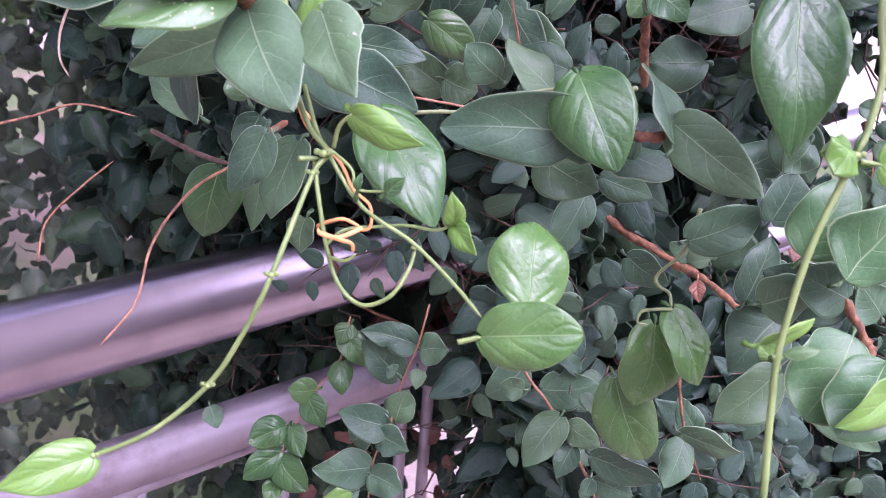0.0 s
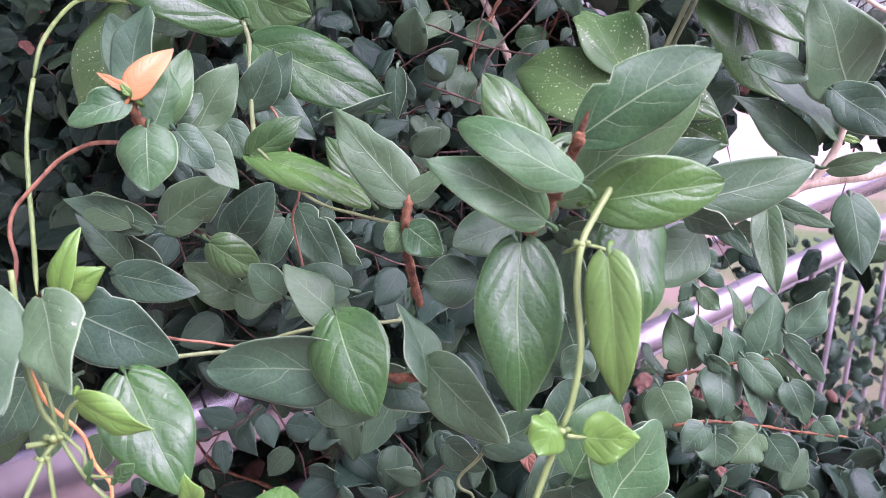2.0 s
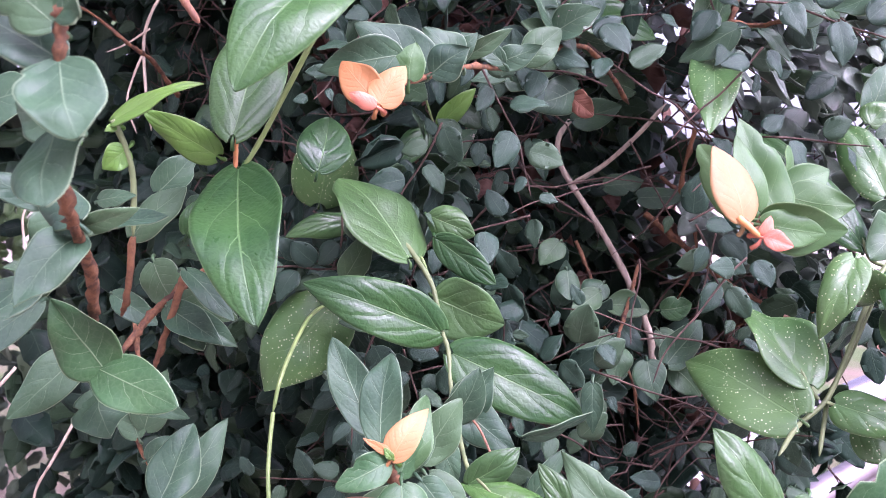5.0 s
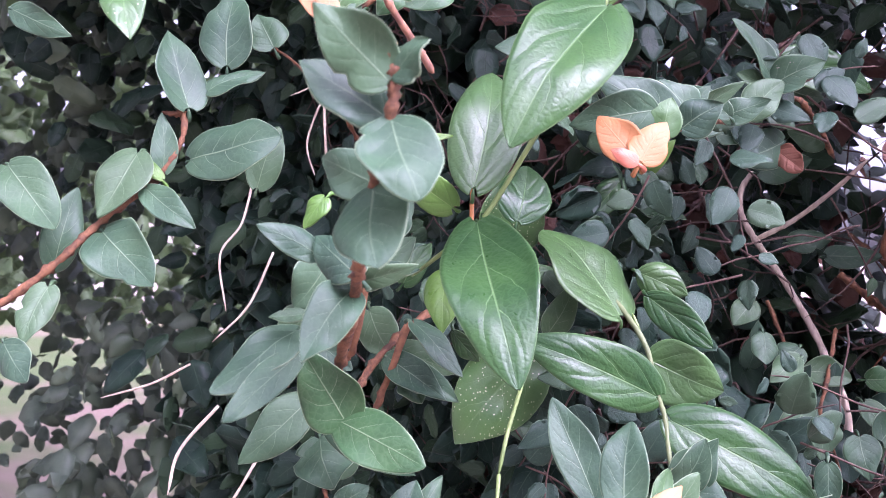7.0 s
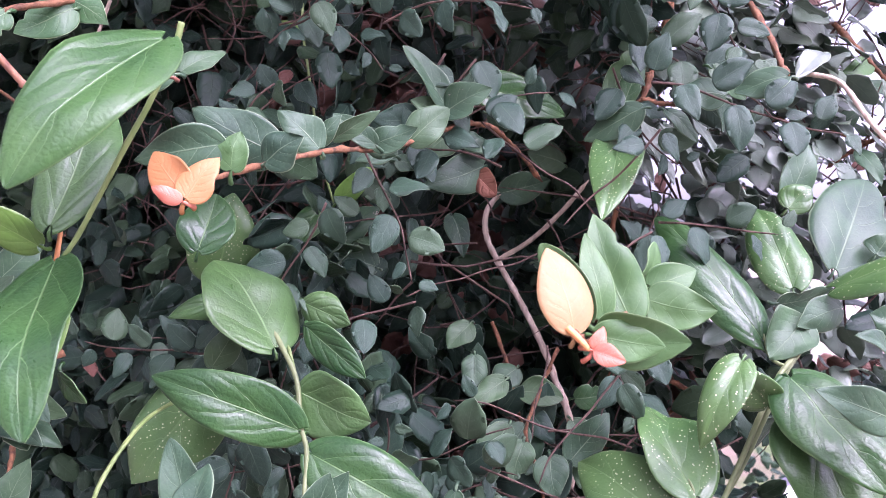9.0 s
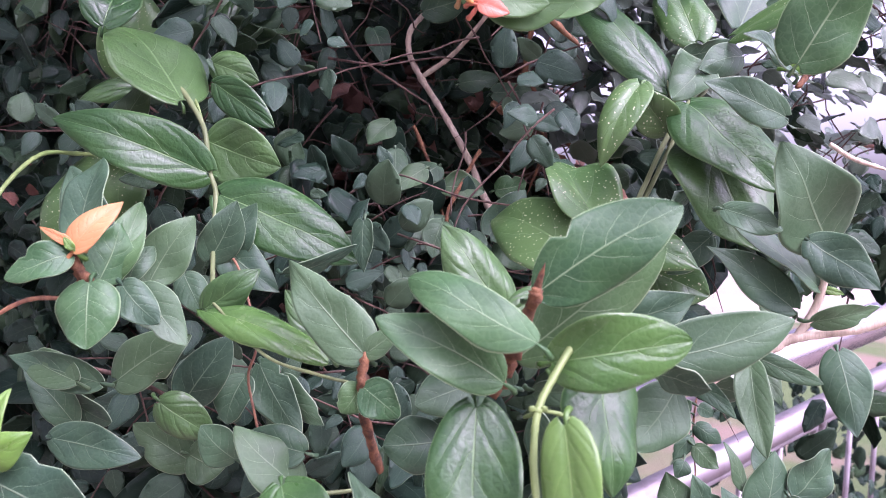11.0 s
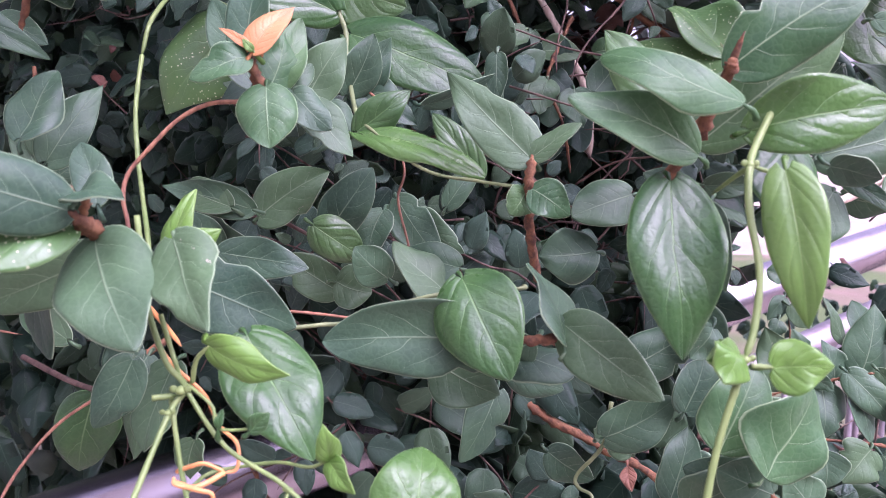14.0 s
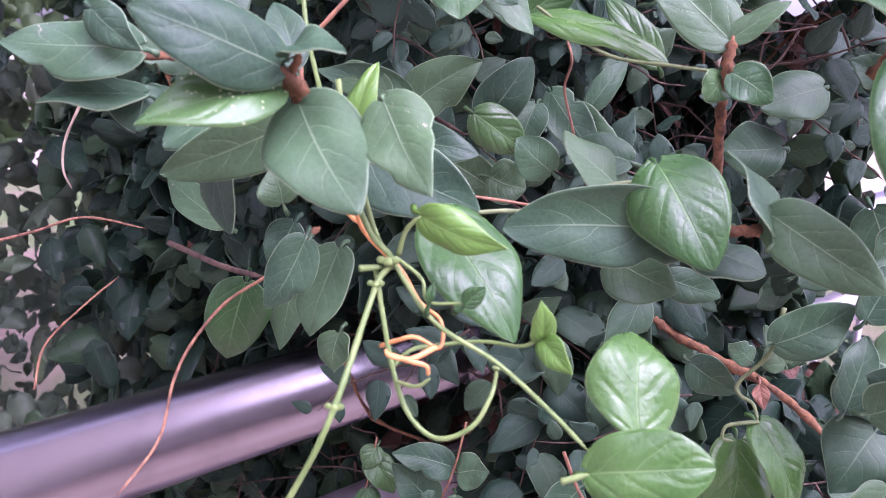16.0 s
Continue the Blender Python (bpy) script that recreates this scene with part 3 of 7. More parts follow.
leaf(b, "vine", (-0.0113, 0.2084, 1.2389), (-0.0067, 0.2082, 1.2436), 0.0049, 0, 0.05, 12)
stem(b, "green", 0.0007548, 0.000629, [(0.0103, 0.1884, 1.2057), (0.0164, 0.1886, 1.2075)])

b = plant("creeping_fig_sprig", (-0.0525, 0.2584, 1.2630), "creeping fig sprig with large dull blue-green leaves at its tip", "fig sprig")
stem(b, "rust", 0.0012324, 0.000897, [(-0.0525, 0.2584, 1.2630), (-0.0539, 0.2405, 1.2754), (-0.0539, 0.2281, 1.2852), (-0.0547, 0.2248, 1.2892)], 0.12)
stem(b, "wire", 0.0009, 0.00072, [(-0.0527, 0.2604, 1.2627), (-0.0467, 0.2664, 1.2521), (-0.0392, 0.2572, 1.2473)], name="tendril", label="orange thread-like tendril")
leaf(b, "fig", (-0.0533, 0.2297, 1.2828), (-0.0360, 0.2017, 1.2609), 0.0251, 0, 0.03, 10)
leaf(b, "broad", (-0.0558, 0.2191, 1.2913), (-0.0834, 0.2013, 1.3027), 0.0193, 10, 0.04, 8)
leaf(b, "speck", (-0.0574, 0.2245, 1.2873), (-0.0851, 0.2060, 1.2796), 0.0175, 12, 0.06, 20)
leaf(b, "broad", (-0.0570, 0.2459, 1.2771), (-0.0906, 0.2384, 1.2624), 0.0165, -15, 0.03, 12)
leaf(b, "fig", (-0.0546, 0.2185, 1.2936), (-0.0402, 0.2116, 1.2956), 0.0117, -45, 0.1, 30)
leaf(b, "fig", (-0.0556, 0.2385, 1.2914), (-0.0624, 0.2468, 1.3077), 0.0105, 15, 0.05, 12)
leaf(b, "fig", (-0.0736, 0.2573, 1.2819), (-0.0911, 0.2447, 1.2683), 0.0222, 20, 0.05, 12)
stem(b, "rust", 0.000897, 0.0006708, [(-0.0547, 0.2248, 1.2892), (-0.0525, 0.2213, 1.2925), (-0.0516, 0.2208, 1.2948)], 0.12)
stem(b, "rust", 0.0016848, 0.000897, [(-0.0521, 0.2281, 1.2852), (-0.0544, 0.2226, 1.2885), (-0.0557, 0.2191, 1.2911)], 0.12)
leaf(b, "fig", (-0.0323, 0.2236, 1.2844), (-0.0201, 0.2053, 1.2646), 0.0183, 0, 0.03, 10)
leaf(b, "broad", (-0.0442, 0.2673, 1.2673), (-0.0052, 0.2578, 1.2528), 0.0242, 0, 0.02, 8)
leaf(b, "broad", (-0.0347, 0.2952, 1.2700), (-0.0044, 0.2869, 1.2662), 0.0150, 0, 0.02, 8)
leaf(b, "lime", (-0.0424, 0.2620, 1.2718), (-0.0364, 0.2662, 1.2940), 0.0110, -25, 0.1, 35)
leaf(b, "lime", (-0.0416, 0.2622, 1.2730), (-0.0276, 0.2617, 1.2819), 0.0115, 25, 0.1, 20)
leaf(b, "fig", (-0.0352, 0.3182, 1.2836), (-0.0568, 0.3300, 1.2905), 0.0138, 0, 0.05, 12)
leaf(b, "fig", (-0.0279, 0.3210, 1.2826), (-0.0625, 0.3271, 1.2908), 0.0132, 0, 0.05, 12)

b = plant("creeping_fig_sprig", (-0.0850, 0.3048, 1.2900), "creeping fig sprig whose overlapping leaves spread beside the hanging vine", "fig sprig")
stem(b, "rust", 0.0011232, 0.0008424, [(-0.0850, 0.3048, 1.2900), (-0.0882, 0.2751, 1.2939), (-0.1010, 0.2547, 1.2929), (-0.1085, 0.2523, 1.3063)], 0.12)
leaf(b, "fig", (-0.0968, 0.2447, 1.2943), (-0.1329, 0.2452, 1.2942), 0.0181, 0, 0.05, 12)
leaf(b, "fig", (-0.1073, 0.2415, 1.3035), (-0.0943, 0.2394, 1.2936), 0.0106, 20, 0.05, 12)
leaf(b, "fig", (-0.1031, 0.2654, 1.2954), (-0.0914, 0.2741, 1.2888), 0.0116, 0, 0.05, 12)
leaf(b, "fig", (-0.0985, 0.2526, 1.2826), (-0.1256, 0.2474, 1.2801), 0.0122, 40, 0.05, 12)
leaf(b, "fig", (-0.1010, 0.2582, 1.2846), (-0.1005, 0.2508, 1.2727), 0.0197, 0, 0.05, 12)
leaf(b, "fig", (-0.0859, 0.2728, 1.2825), (-0.0768, 0.2550, 1.2438), 0.0231, 25, 0.05, 12)
leaf(b, "fig", (-0.0906, 0.3048, 1.2371), (-0.1174, 0.3280, 1.2497), 0.0122, 0, 0.05, 12)
leaf(b, "fig", (-0.0571, 0.2693, 1.2399), (-0.0685, 0.2654, 1.2191), 0.0150, -10, 0.05, 12)
leaf(b, "fig", (-0.0482, 0.2834, 1.2344), (-0.0566, 0.2732, 1.2078), 0.0184, 20, 0.05, 12)
leaf(b, "vine", (-0.0842, 0.3105, 1.2144), (-0.0928, 0.3146, 1.1824), 0.0236, 10, 0.05, 12)
leaf(b, "fig", (-0.0669, 0.2863, 1.2480), (-0.0709, 0.2884, 1.2586), 0.0147, 0, 0.05, 12)
leaf(b, "fig", (-0.0646, 0.2949, 1.2400), (-0.0726, 0.2922, 1.2257), 0.0134, 0, 0.05, 12)
leaf(b, "fig", (-0.0520, 0.3260, 1.1912), (-0.0536, 0.3230, 1.1760), 0.0152, 30, 0.05, 12)
stem(b, "red", 0.0005828, 0.0004216, [(-0.0734, 0.2915, 1.2219), (-0.0840, 0.2803, 1.2159), (-0.0910, 0.2685, 1.2073), (-0.0941, 0.2566, 1.1985), (-0.0957, 0.2457, 1.1840), (-0.1031, 0.2316, 1.1738)], 0.12)
stem(b, "dark", 0.0012, 0.00096, [(-0.1181, 0.3330, 1.2229), (-0.0935, 0.3118, 1.2201), (-0.0734, 0.2914, 1.2216)])

b = plant("creeping_fig_sprig", (0.0765, 0.2446, 1.2532), "creeping fig sprig with a glossy bright leaf over a dark one", "fig sprig")
stem(b, "rust", 0.0011232, 0.0012324, [(0.0765, 0.2446, 1.2532), (0.0665, 0.2436, 1.2527), (0.0582, 0.2467, 1.2522)], 0.12)
stem(b, "red", 0.000527, 0.0004216, [(-0.0301, 0.2963, 1.2497), (-0.0102, 0.2715, 1.2549), (0.0008, 0.2693, 1.2545), (0.0134, 0.2679, 1.2534), (0.0254, 0.2708, 1.2536)], 0.12)
stem(b, "olive", 0.00075, 0.000675, [(-0.0087, 0.2656, 1.2507), (0.0014, 0.2667, 1.2516), (0.0134, 0.2677, 1.2527), (0.0351, 0.2621, 1.2618), (0.0633, 0.2651, 1.2637), (0.0652, 0.2673, 1.2644)])
leaf(b, "fig", (0.0565, 0.2494, 1.2507), (0.0025, 0.2648, 1.2471), 0.0250, -8, 0.02, 10)
leaf(b, "vine", (0.0445, 0.2562, 1.2688), (0.0569, 0.2358, 1.2434), 0.0265, 5, 0.09, 10)
leaf(b, "fig", (0.0733, 0.2434, 1.2574), (0.0953, 0.2197, 1.2421), 0.0185, 8, 0.04, 12)
leaf(b, "fig", (0.0732, 0.2395, 1.2529), (0.0646, 0.2539, 1.2744), 0.0156, 48, 0.03, 20)
leaf(b, "fig", (0.0671, 0.2590, 1.2481), (0.0551, 0.2627, 1.2404), 0.0134, -20, 0.05, 12)
leaf(b, "fig", (0.0592, 0.2654, 1.2440), (0.0805, 0.2568, 1.2378), 0.0187, -30, 0.05, 12)
leaf(b, "fig", (0.0386, 0.2774, 1.2360), (0.0595, 0.2703, 1.2269), 0.0208, 0, 0.05, 12)
leaf(b, "fig", (0.0478, 0.2981, 1.2648), (0.0282, 0.3046, 1.2704), 0.0143, 0, 0.05, 12)
leaf(b, "fig", (0.0461, 0.2957, 1.2520), (0.0240, 0.2972, 1.2740), 0.0190, 30, 0.05, 12)
leaf(b, "fig", (0.0228, 0.3076, 1.2592), (0.0102, 0.3099, 1.2702), 0.0156, 0, 0.05, 12)
leaf(b, "vine", (-0.0047, 0.3136, 1.2778), (0.0144, 0.3139, 1.2651), 0.0164, 0, 0.06, 16)
leaf(b, "fig", (0.0032, 0.3272, 1.2541), (0.0168, 0.3262, 1.2499), 0.0177, 0, 0.05, 12)
leaf(b, "fig", (0.0035, 0.3314, 1.2496), (-0.0199, 0.3345, 1.2635), 0.0168, 0, 0.05, 12)
leaf(b, "fig", (-0.0001, 0.3310, 1.2735), (0.0167, 0.3305, 1.2983), 0.0190, 0, 0.05, 12)
leaf(b, "fig", (-0.0296, 0.3474, 1.2771), (-0.0011, 0.3457, 1.2963), 0.0223, 0, 0.05, 12)
leaf(b, "fig", (-0.0541, 0.3475, 1.2756), (-0.0288, 0.3395, 1.2624), 0.0195, 20, 0.05, 12)
leaf(b, "fig", (-0.0431, 0.3396, 1.2622), (-0.0636, 0.3437, 1.2818), 0.0137, 0, 0.05, 12)
leaf(b, "fig", (0.0209, 0.3424, 1.2809), (0.0152, 0.3341, 1.2639), 0.0160, 0, 0.05, 12)
leaf(b, "fig", (0.0335, 0.3418, 1.2788), (0.0534, 0.3287, 1.2654), 0.0145, 20, 0.05, 12)
leaf(b, "fig", (0.0264, 0.3432, 1.2855), (0.0446, 0.3280, 1.2609), 0.0169, 20, 0.05, 12)
stem(b, "red", 0.000527, 0.0004712, [(0.0122, 0.3469, 1.3298), (0.0193, 0.3352, 1.3224), (0.0283, 0.3174, 1.3000), (0.0262, 0.3131, 1.2877), (0.0297, 0.3092, 1.2732), (0.0308, 0.3091, 1.2674)], 0.12)
stem(b, "dark", 0.00112, 0.0008, [(-0.0425, 0.3534, 1.2806), (-0.0241, 0.3523, 1.2763), (-0.0054, 0.3503, 1.2674)])

b = plant("climbing_vine", (0.1217, 0.2216, 1.3219), "green vine stem carrying long glossy hanging leaves", "vine")
stem(b, "green", 0.0010064, 0.000814, [(0.1217, 0.2216, 1.3219), (0.1129, 0.2126, 1.3116), (0.1082, 0.2063, 1.3052), (0.1066, 0.2013, 1.2949), (0.1069, 0.1946, 1.2815), (0.1045, 0.1903, 1.2694), (0.1018, 0.1880, 1.2629)], 0.12)
stem(b, "green", 0.000814, 0.000925, [(0.1019, 0.1880, 1.2629), (0.0991, 0.1866, 1.2551), (0.0955, 0.1846, 1.2447), (0.0929, 0.1826, 1.2341), (0.0910, 0.1804, 1.2228), (0.0897, 0.1784, 1.2122), (0.0899, 0.1762, 1.2012), (0.0904, 0.1739, 1.1894), (0.0915, 0.1707, 1.1729)], 0.12)
node(b, (0.0898, 0.1784, 1.2122), 0.0012)
stem(b, "green", 0.000629, 0.0005032, [(0.1082, 0.2063, 1.3052), (0.1088, 0.2178, 1.3012), (0.1101, 0.2321, 1.2965)])
node(b, (0.1082, 0.2064, 1.3055), 0.0017)
node(b, (0.1018, 0.1880, 1.2625), 0.0017)
leaf(b, "vine", (0.0969, 0.2280, 1.3005), (0.0964, 0.2074, 1.2573), 0.0236, 0, 0.05, 12)
leaf(b, "lime", (0.1124, 0.1970, 1.3048), (0.1149, 0.1862, 1.2699), 0.0142, 22, 0.05, 30)
leaf(b, "vine", (0.1327, 0.2366, 1.3107), (0.1331, 0.2203, 1.2794), 0.0237, -8, 0.02, 16)
leaf(b, "lush", (0.1145, 0.2212, 1.3139), (0.1477, 0.2121, 1.3218), 0.0191, -8, 0.1, 12)
stem(b, "green", 0.000629, 0.0005032, [(0.1031, 0.1877, 1.2612), (0.1084, 0.1875, 1.2608)])
leaf(b, "lime", (0.1079, 0.1875, 1.2607), (0.1205, 0.1836, 1.2622), 0.0125, 0, 0.06, 4)
leaf(b, "lime", (0.1005, 0.1881, 1.2632), (0.0924, 0.1852, 1.2634), 0.0086, 25, 0.05, 10)
leaf(b, "lime", (0.0986, 0.1884, 1.2647), (0.0949, 0.1823, 1.2590), 0.0123, -30, 0.05, 15)
stem(b, "green", 0.000629, 0.0004366, [(0.1169, 0.2088, 1.3029), (0.1137, 0.2091, 1.3041), (0.1089, 0.2074, 1.3053)])

b = plant("creeping_fig_sprig", (0.1073, 0.2627, 1.2966), "creeping fig sprig with a rusty bud between broad upturned leaves", "fig sprig")
bud(b, "rust", (0.1100, 0.2280, 1.3270), (0.1120, 0.2225, 1.3390), 0.0017)
stem(b, "rust", 0.0019, 0.0013, [(0.1073, 0.2627, 1.2966), (0.1066, 0.2445, 1.3077), (0.1081, 0.2341, 1.3169), (0.1103, 0.2271, 1.3282), (0.1109, 0.2249, 1.3328)], 0.12)
leaf(b, "blunt", (0.1117, 0.2324, 1.3296), (0.1492, 0.2266, 1.3550), 0.0213, 0, 0.04, 14)
leaf(b, "blunt", (0.1097, 0.2448, 1.3094), (0.1522, 0.2460, 1.3449), 0.0218, -6, 0.03, 12)
leaf(b, "blunt", (0.1086, 0.2123, 1.3204), (0.0780, 0.2347, 1.3336), 0.0145, 10, 0.06, 16)
leaf(b, "blunt", (0.1036, 0.2261, 1.3071), (0.0697, 0.2337, 1.3226), 0.0165, 6, 0.05, 14)
leaf(b, "vine", (0.1104, 0.2692, 1.3196), (0.0910, 0.2776, 1.3460), 0.0205, 10, 0.08, 25)
leaf(b, "vine", (0.1189, 0.2634, 1.3272), (0.1070, 0.2552, 1.3100), 0.0124, 0, 0.06, 20)
leaf(b, "fig", (0.1533, 0.2590, 1.3068), (0.1978, 0.2560, 1.3209), 0.0200, 0, 0.03, 10)
leaf(b, "fig", (0.1454, 0.2809, 1.3138), (0.1752, 0.2776, 1.3253), 0.0173, 0, 0.05, 12)
leaf(b, "fig", (0.1150, 0.2726, 1.2952), (0.1046, 0.2737, 1.3005), 0.0104, 0, 0.05, 12)
leaf(b, "broad", (0.1072, 0.2924, 1.2920), (0.0847, 0.2862, 1.2848), 0.0188, 0, 0.03, 8)
leaf(b, "broad", (0.0943, 0.2888, 1.2724), (0.0745, 0.2887, 1.2703), 0.0198, 0, 0.03, 8)
leaf(b, "fig", (0.1184, 0.2514, 1.2915), (0.1227, 0.2465, 1.2664), 0.0093, 40, 0.05, 12)
leaf(b, "fig", (0.1188, 0.2577, 1.2975), (0.1352, 0.2526, 1.2985), 0.0081, 30, 0.05, 12)
leaf(b, "fig", (0.1558, 0.2533, 1.3040), (0.1688, 0.2474, 1.3006), 0.0117, 40, 0.05, 12)
leaf(b, "fig", (0.1680, 0.2718, 1.2951), (0.1511, 0.2636, 1.2775), 0.0194, 0, 0.03, 8)
leaf(b, "fig", (0.1708, 0.2731, 1.3016), (0.1836, 0.2603, 1.2891), 0.0073, 20, 0.05, 12)
leaf(b, "fig", (0.1355, 0.2832, 1.2466), (0.1274, 0.2813, 1.2360), 0.0144, 0, 0.05, 12)
leaf(b, "fig", (0.1310, 0.2946, 1.2524), (0.1424, 0.2902, 1.2305), 0.0195, 30, 0.05, 12)
leaf(b, "fig", (0.1110, 0.3001, 1.2270), (0.1389, 0.3030, 1.2434), 0.0194, 0, 0.05, 12)

b = plant("creeping_fig_sprig", (-0.0228, 0.2711, 1.3202), "creeping fig rosette with a young orange leaf at its heart", "fig sprig", "orange-tipped sprigs")
stem(b, "red", 0.000713, 0.000682, [(-0.0228, 0.2711, 1.3202), (-0.0329, 0.2731, 1.3193), (-0.0424, 0.2733, 1.3143), (-0.0510, 0.2727, 1.3055), (-0.0575, 0.2723, 1.2976), (-0.0588, 0.2708, 1.2899), (-0.0574, 0.2702, 1.2812), (-0.0584, 0.2678, 1.2693)], 0.12)
stem(b, "rust", 0.0013494, 0.001014, [(-0.0167, 0.2777, 1.3230), (-0.0186, 0.2727, 1.3287), (-0.0197, 0.2698, 1.3347)], 0.12)
leaf(b, "orange", (-0.0192, 0.2688, 1.3349), (-0.0074, 0.2767, 1.3500), 0.0109, 0, 0.04, 10)
leaf(b, "orange", (-0.0196, 0.2691, 1.3364), (-0.0286, 0.2682, 1.3416), 0.0031, 0, 0.05, 10)
leaf(b, "lime", (-0.0187, 0.2679, 1.3353), (-0.0219, 0.2686, 1.3389), 0.0027, 0, 0.05, 12)
leaf(b, "fig", (-0.0229, 0.2843, 1.3354), (-0.0205, 0.2998, 1.3632), 0.0164, -10, 0.03, 12)
leaf(b, "fresh", (-0.0203, 0.2696, 1.3335), (-0.0367, 0.2644, 1.3263), 0.0112, 0, 0.1, 6)
leaf(b, "fresh", (-0.0154, 0.2720, 1.3250), (-0.0134, 0.2642, 1.3061), 0.0186, 0, 0.06, 8)
leaf(b, "fresh", (-0.0157, 0.2821, 1.3247), (-0.0118, 0.2896, 1.3426), 0.0154, 20, 0.03, 12)
leaf(b, "fresh", (-0.0142, 0.2883, 1.3253), (-0.0072, 0.2969, 1.3491), 0.0118, 15, 0.05, 20)
leaf(b, "fig", (-0.0081, 0.2797, 1.3235), (0.0042, 0.2754, 1.3125), 0.0119, 0, 0.03, 8)
leaf(b, "fig", (-0.0055, 0.2915, 1.3213), (0.0107, 0.2839, 1.3041), 0.0147, 0, 0.03, 8)
leaf(b, "fig", (-0.0065, 0.3048, 1.3217), (0.0069, 0.3111, 1.3447), 0.0167, 0, 0.04, 10)
leaf(b, "fig", (-0.0104, 0.2951, 1.3239), (-0.0037, 0.2991, 1.3346), 0.0085, 0, 0.05, 12)
leaf(b, "fig", (0.0064, 0.3412, 1.3263), (0.0167, 0.3405, 1.3500), 0.0161, 0, 0.05, 12)
leaf(b, "fig", (0.0089, 0.3467, 1.3286), (0.0235, 0.3454, 1.3493), 0.0164, 0, 0.05, 12)
leaf(b, "fig", (0.0111, 0.3471, 1.3309), (0.0340, 0.3386, 1.3148), 0.0172, 0, 0.05, 12)
leaf(b, "fig", (0.0005, 0.3252, 1.3222), (0.0083, 0.3223, 1.3076), 0.0119, 10, 0.05, 12)

b = plant("climbing_vine", (-0.0156, 0.3858, 1.3973), "vine of ribbed pointed leaves climbing across the hedge", "vine")
stem(b, "olive", 0.001275, 0.0009, [(-0.0156, 0.3858, 1.3973), (-0.0097, 0.3793, 1.3902), (-0.0024, 0.3719, 1.3788), (0.0016, 0.3634, 1.3619), (0.0051, 0.3595, 1.3521), (0.0066, 0.3481, 1.3358), (0.0112, 0.3238, 1.3156), (0.0160, 0.3070, 1.3085)], 0.12)
stem(b, "olive", 0.0006, 0.00055, [(0.0130, 0.3104, 1.3153), (0.0340, 0.2929, 1.2998), (0.0517, 0.2798, 1.2966), (0.0647, 0.2732, 1.2951), (0.0775, 0.2706, 1.2927)])
stem(b, "green", 0.000814, 0.0007548, [(-0.0028, 0.3739, 1.3787), (-0.0058, 0.3775, 1.3868), (-0.0082, 0.3807, 1.3923)])
leaf(b, "vine", (-0.0137, 0.3795, 1.3910), (-0.0480, 0.4060, 1.4280), 0.0447, 29.0, 0.04, 16)
leaf(b, "vine", (0.0012, 0.3611, 1.3605), (-0.0584, 0.3547, 1.3808), 0.0257, -10, 0.05, 24)
leaf(b, "vine", (0.0069, 0.3594, 1.3518), (0.0637, 0.3440, 1.3288), 0.0298, 0, 0.05, 16)
leaf(b, "vine", (-0.0010, 0.3730, 1.3740), (0.0300, 0.3660, 1.3640), 0.0282, 10, 0.05, 20)
leaf(b, "vine", (-0.0010, 0.3860, 1.4000), (0.0260, 0.3740, 1.3810), 0.0161, 20, 0.05, 20)
leaf(b, "vine", (-0.0040, 0.3940, 1.4100), (0.0170, 0.3880, 1.4020), 0.0165, 10, 0.05, 12)
leaf(b, "lush", (0.0111, 0.3097, 1.3116), (0.0553, 0.2904, 1.2991), 0.0154, -20, 0.05, 30)
leaf(b, "vine", (0.0110, 0.3098, 1.3120), (0.0300, 0.3084, 1.3268), 0.0134, 20, 0.08, 25)
leaf(b, "vine", (0.0553, 0.3044, 1.2973), (0.0382, 0.3139, 1.3194), 0.0124, 0, 0.04, 16)
leaf(b, "fig", (0.0674, 0.2730, 1.3044), (0.0414, 0.2909, 1.3320), 0.0185, 0, 0.05, 15)
leaf(b, "fig", (0.0674, 0.2730, 1.3044), (0.0825, 0.2688, 1.3157), 0.0087, -15, 0.05, 15)
leaf(b, "fresh", (0.0675, 0.2691, 1.2950), (0.0785, 0.2634, 1.2874), 0.0127, 0, 0.08, 8)
leaf(b, "fresh", (0.0665, 0.2731, 1.2944), (0.0608, 0.2696, 1.2866), 0.0110, 0, 0.08, 8)
stem(b, "rust", 0.0013494, 0.0011232, [(0.0736, 0.2872, 1.2626), (0.0684, 0.2759, 1.2827), (0.0670, 0.2711, 1.2947), (0.0675, 0.2712, 1.3057)], 0.12)
leaf(b, "fig", (0.0368, 0.3350, 1.3228), (0.0636, 0.3318, 1.3346), 0.0079, 30, 0.05, 12)
leaf(b, "fig", (0.0655, 0.3438, 1.3438), (0.0659, 0.3398, 1.3234), 0.0100, 30, 0.05, 12)
leaf(b, "speck", (-0.0645, 0.4860, 1.4115), (-0.0586, 0.4822, 1.4605), 0.0387, 0, 0.05, 24)
leaf(b, "vine", (-0.0382, 0.4486, 1.4043), (-0.0772, 0.4374, 1.3964), 0.0141, 0, 0.05, 24)
leaf(b, "speck", (-0.0481, 0.4206, 1.3642), (-0.0819, 0.4074, 1.3198), 0.0425, 0, 0.04, 20)
leaf(b, "fig", (-0.0271, 0.3217, 1.3284), (-0.0442, 0.3384, 1.3607), 0.0171, 0, 0.05, 12)
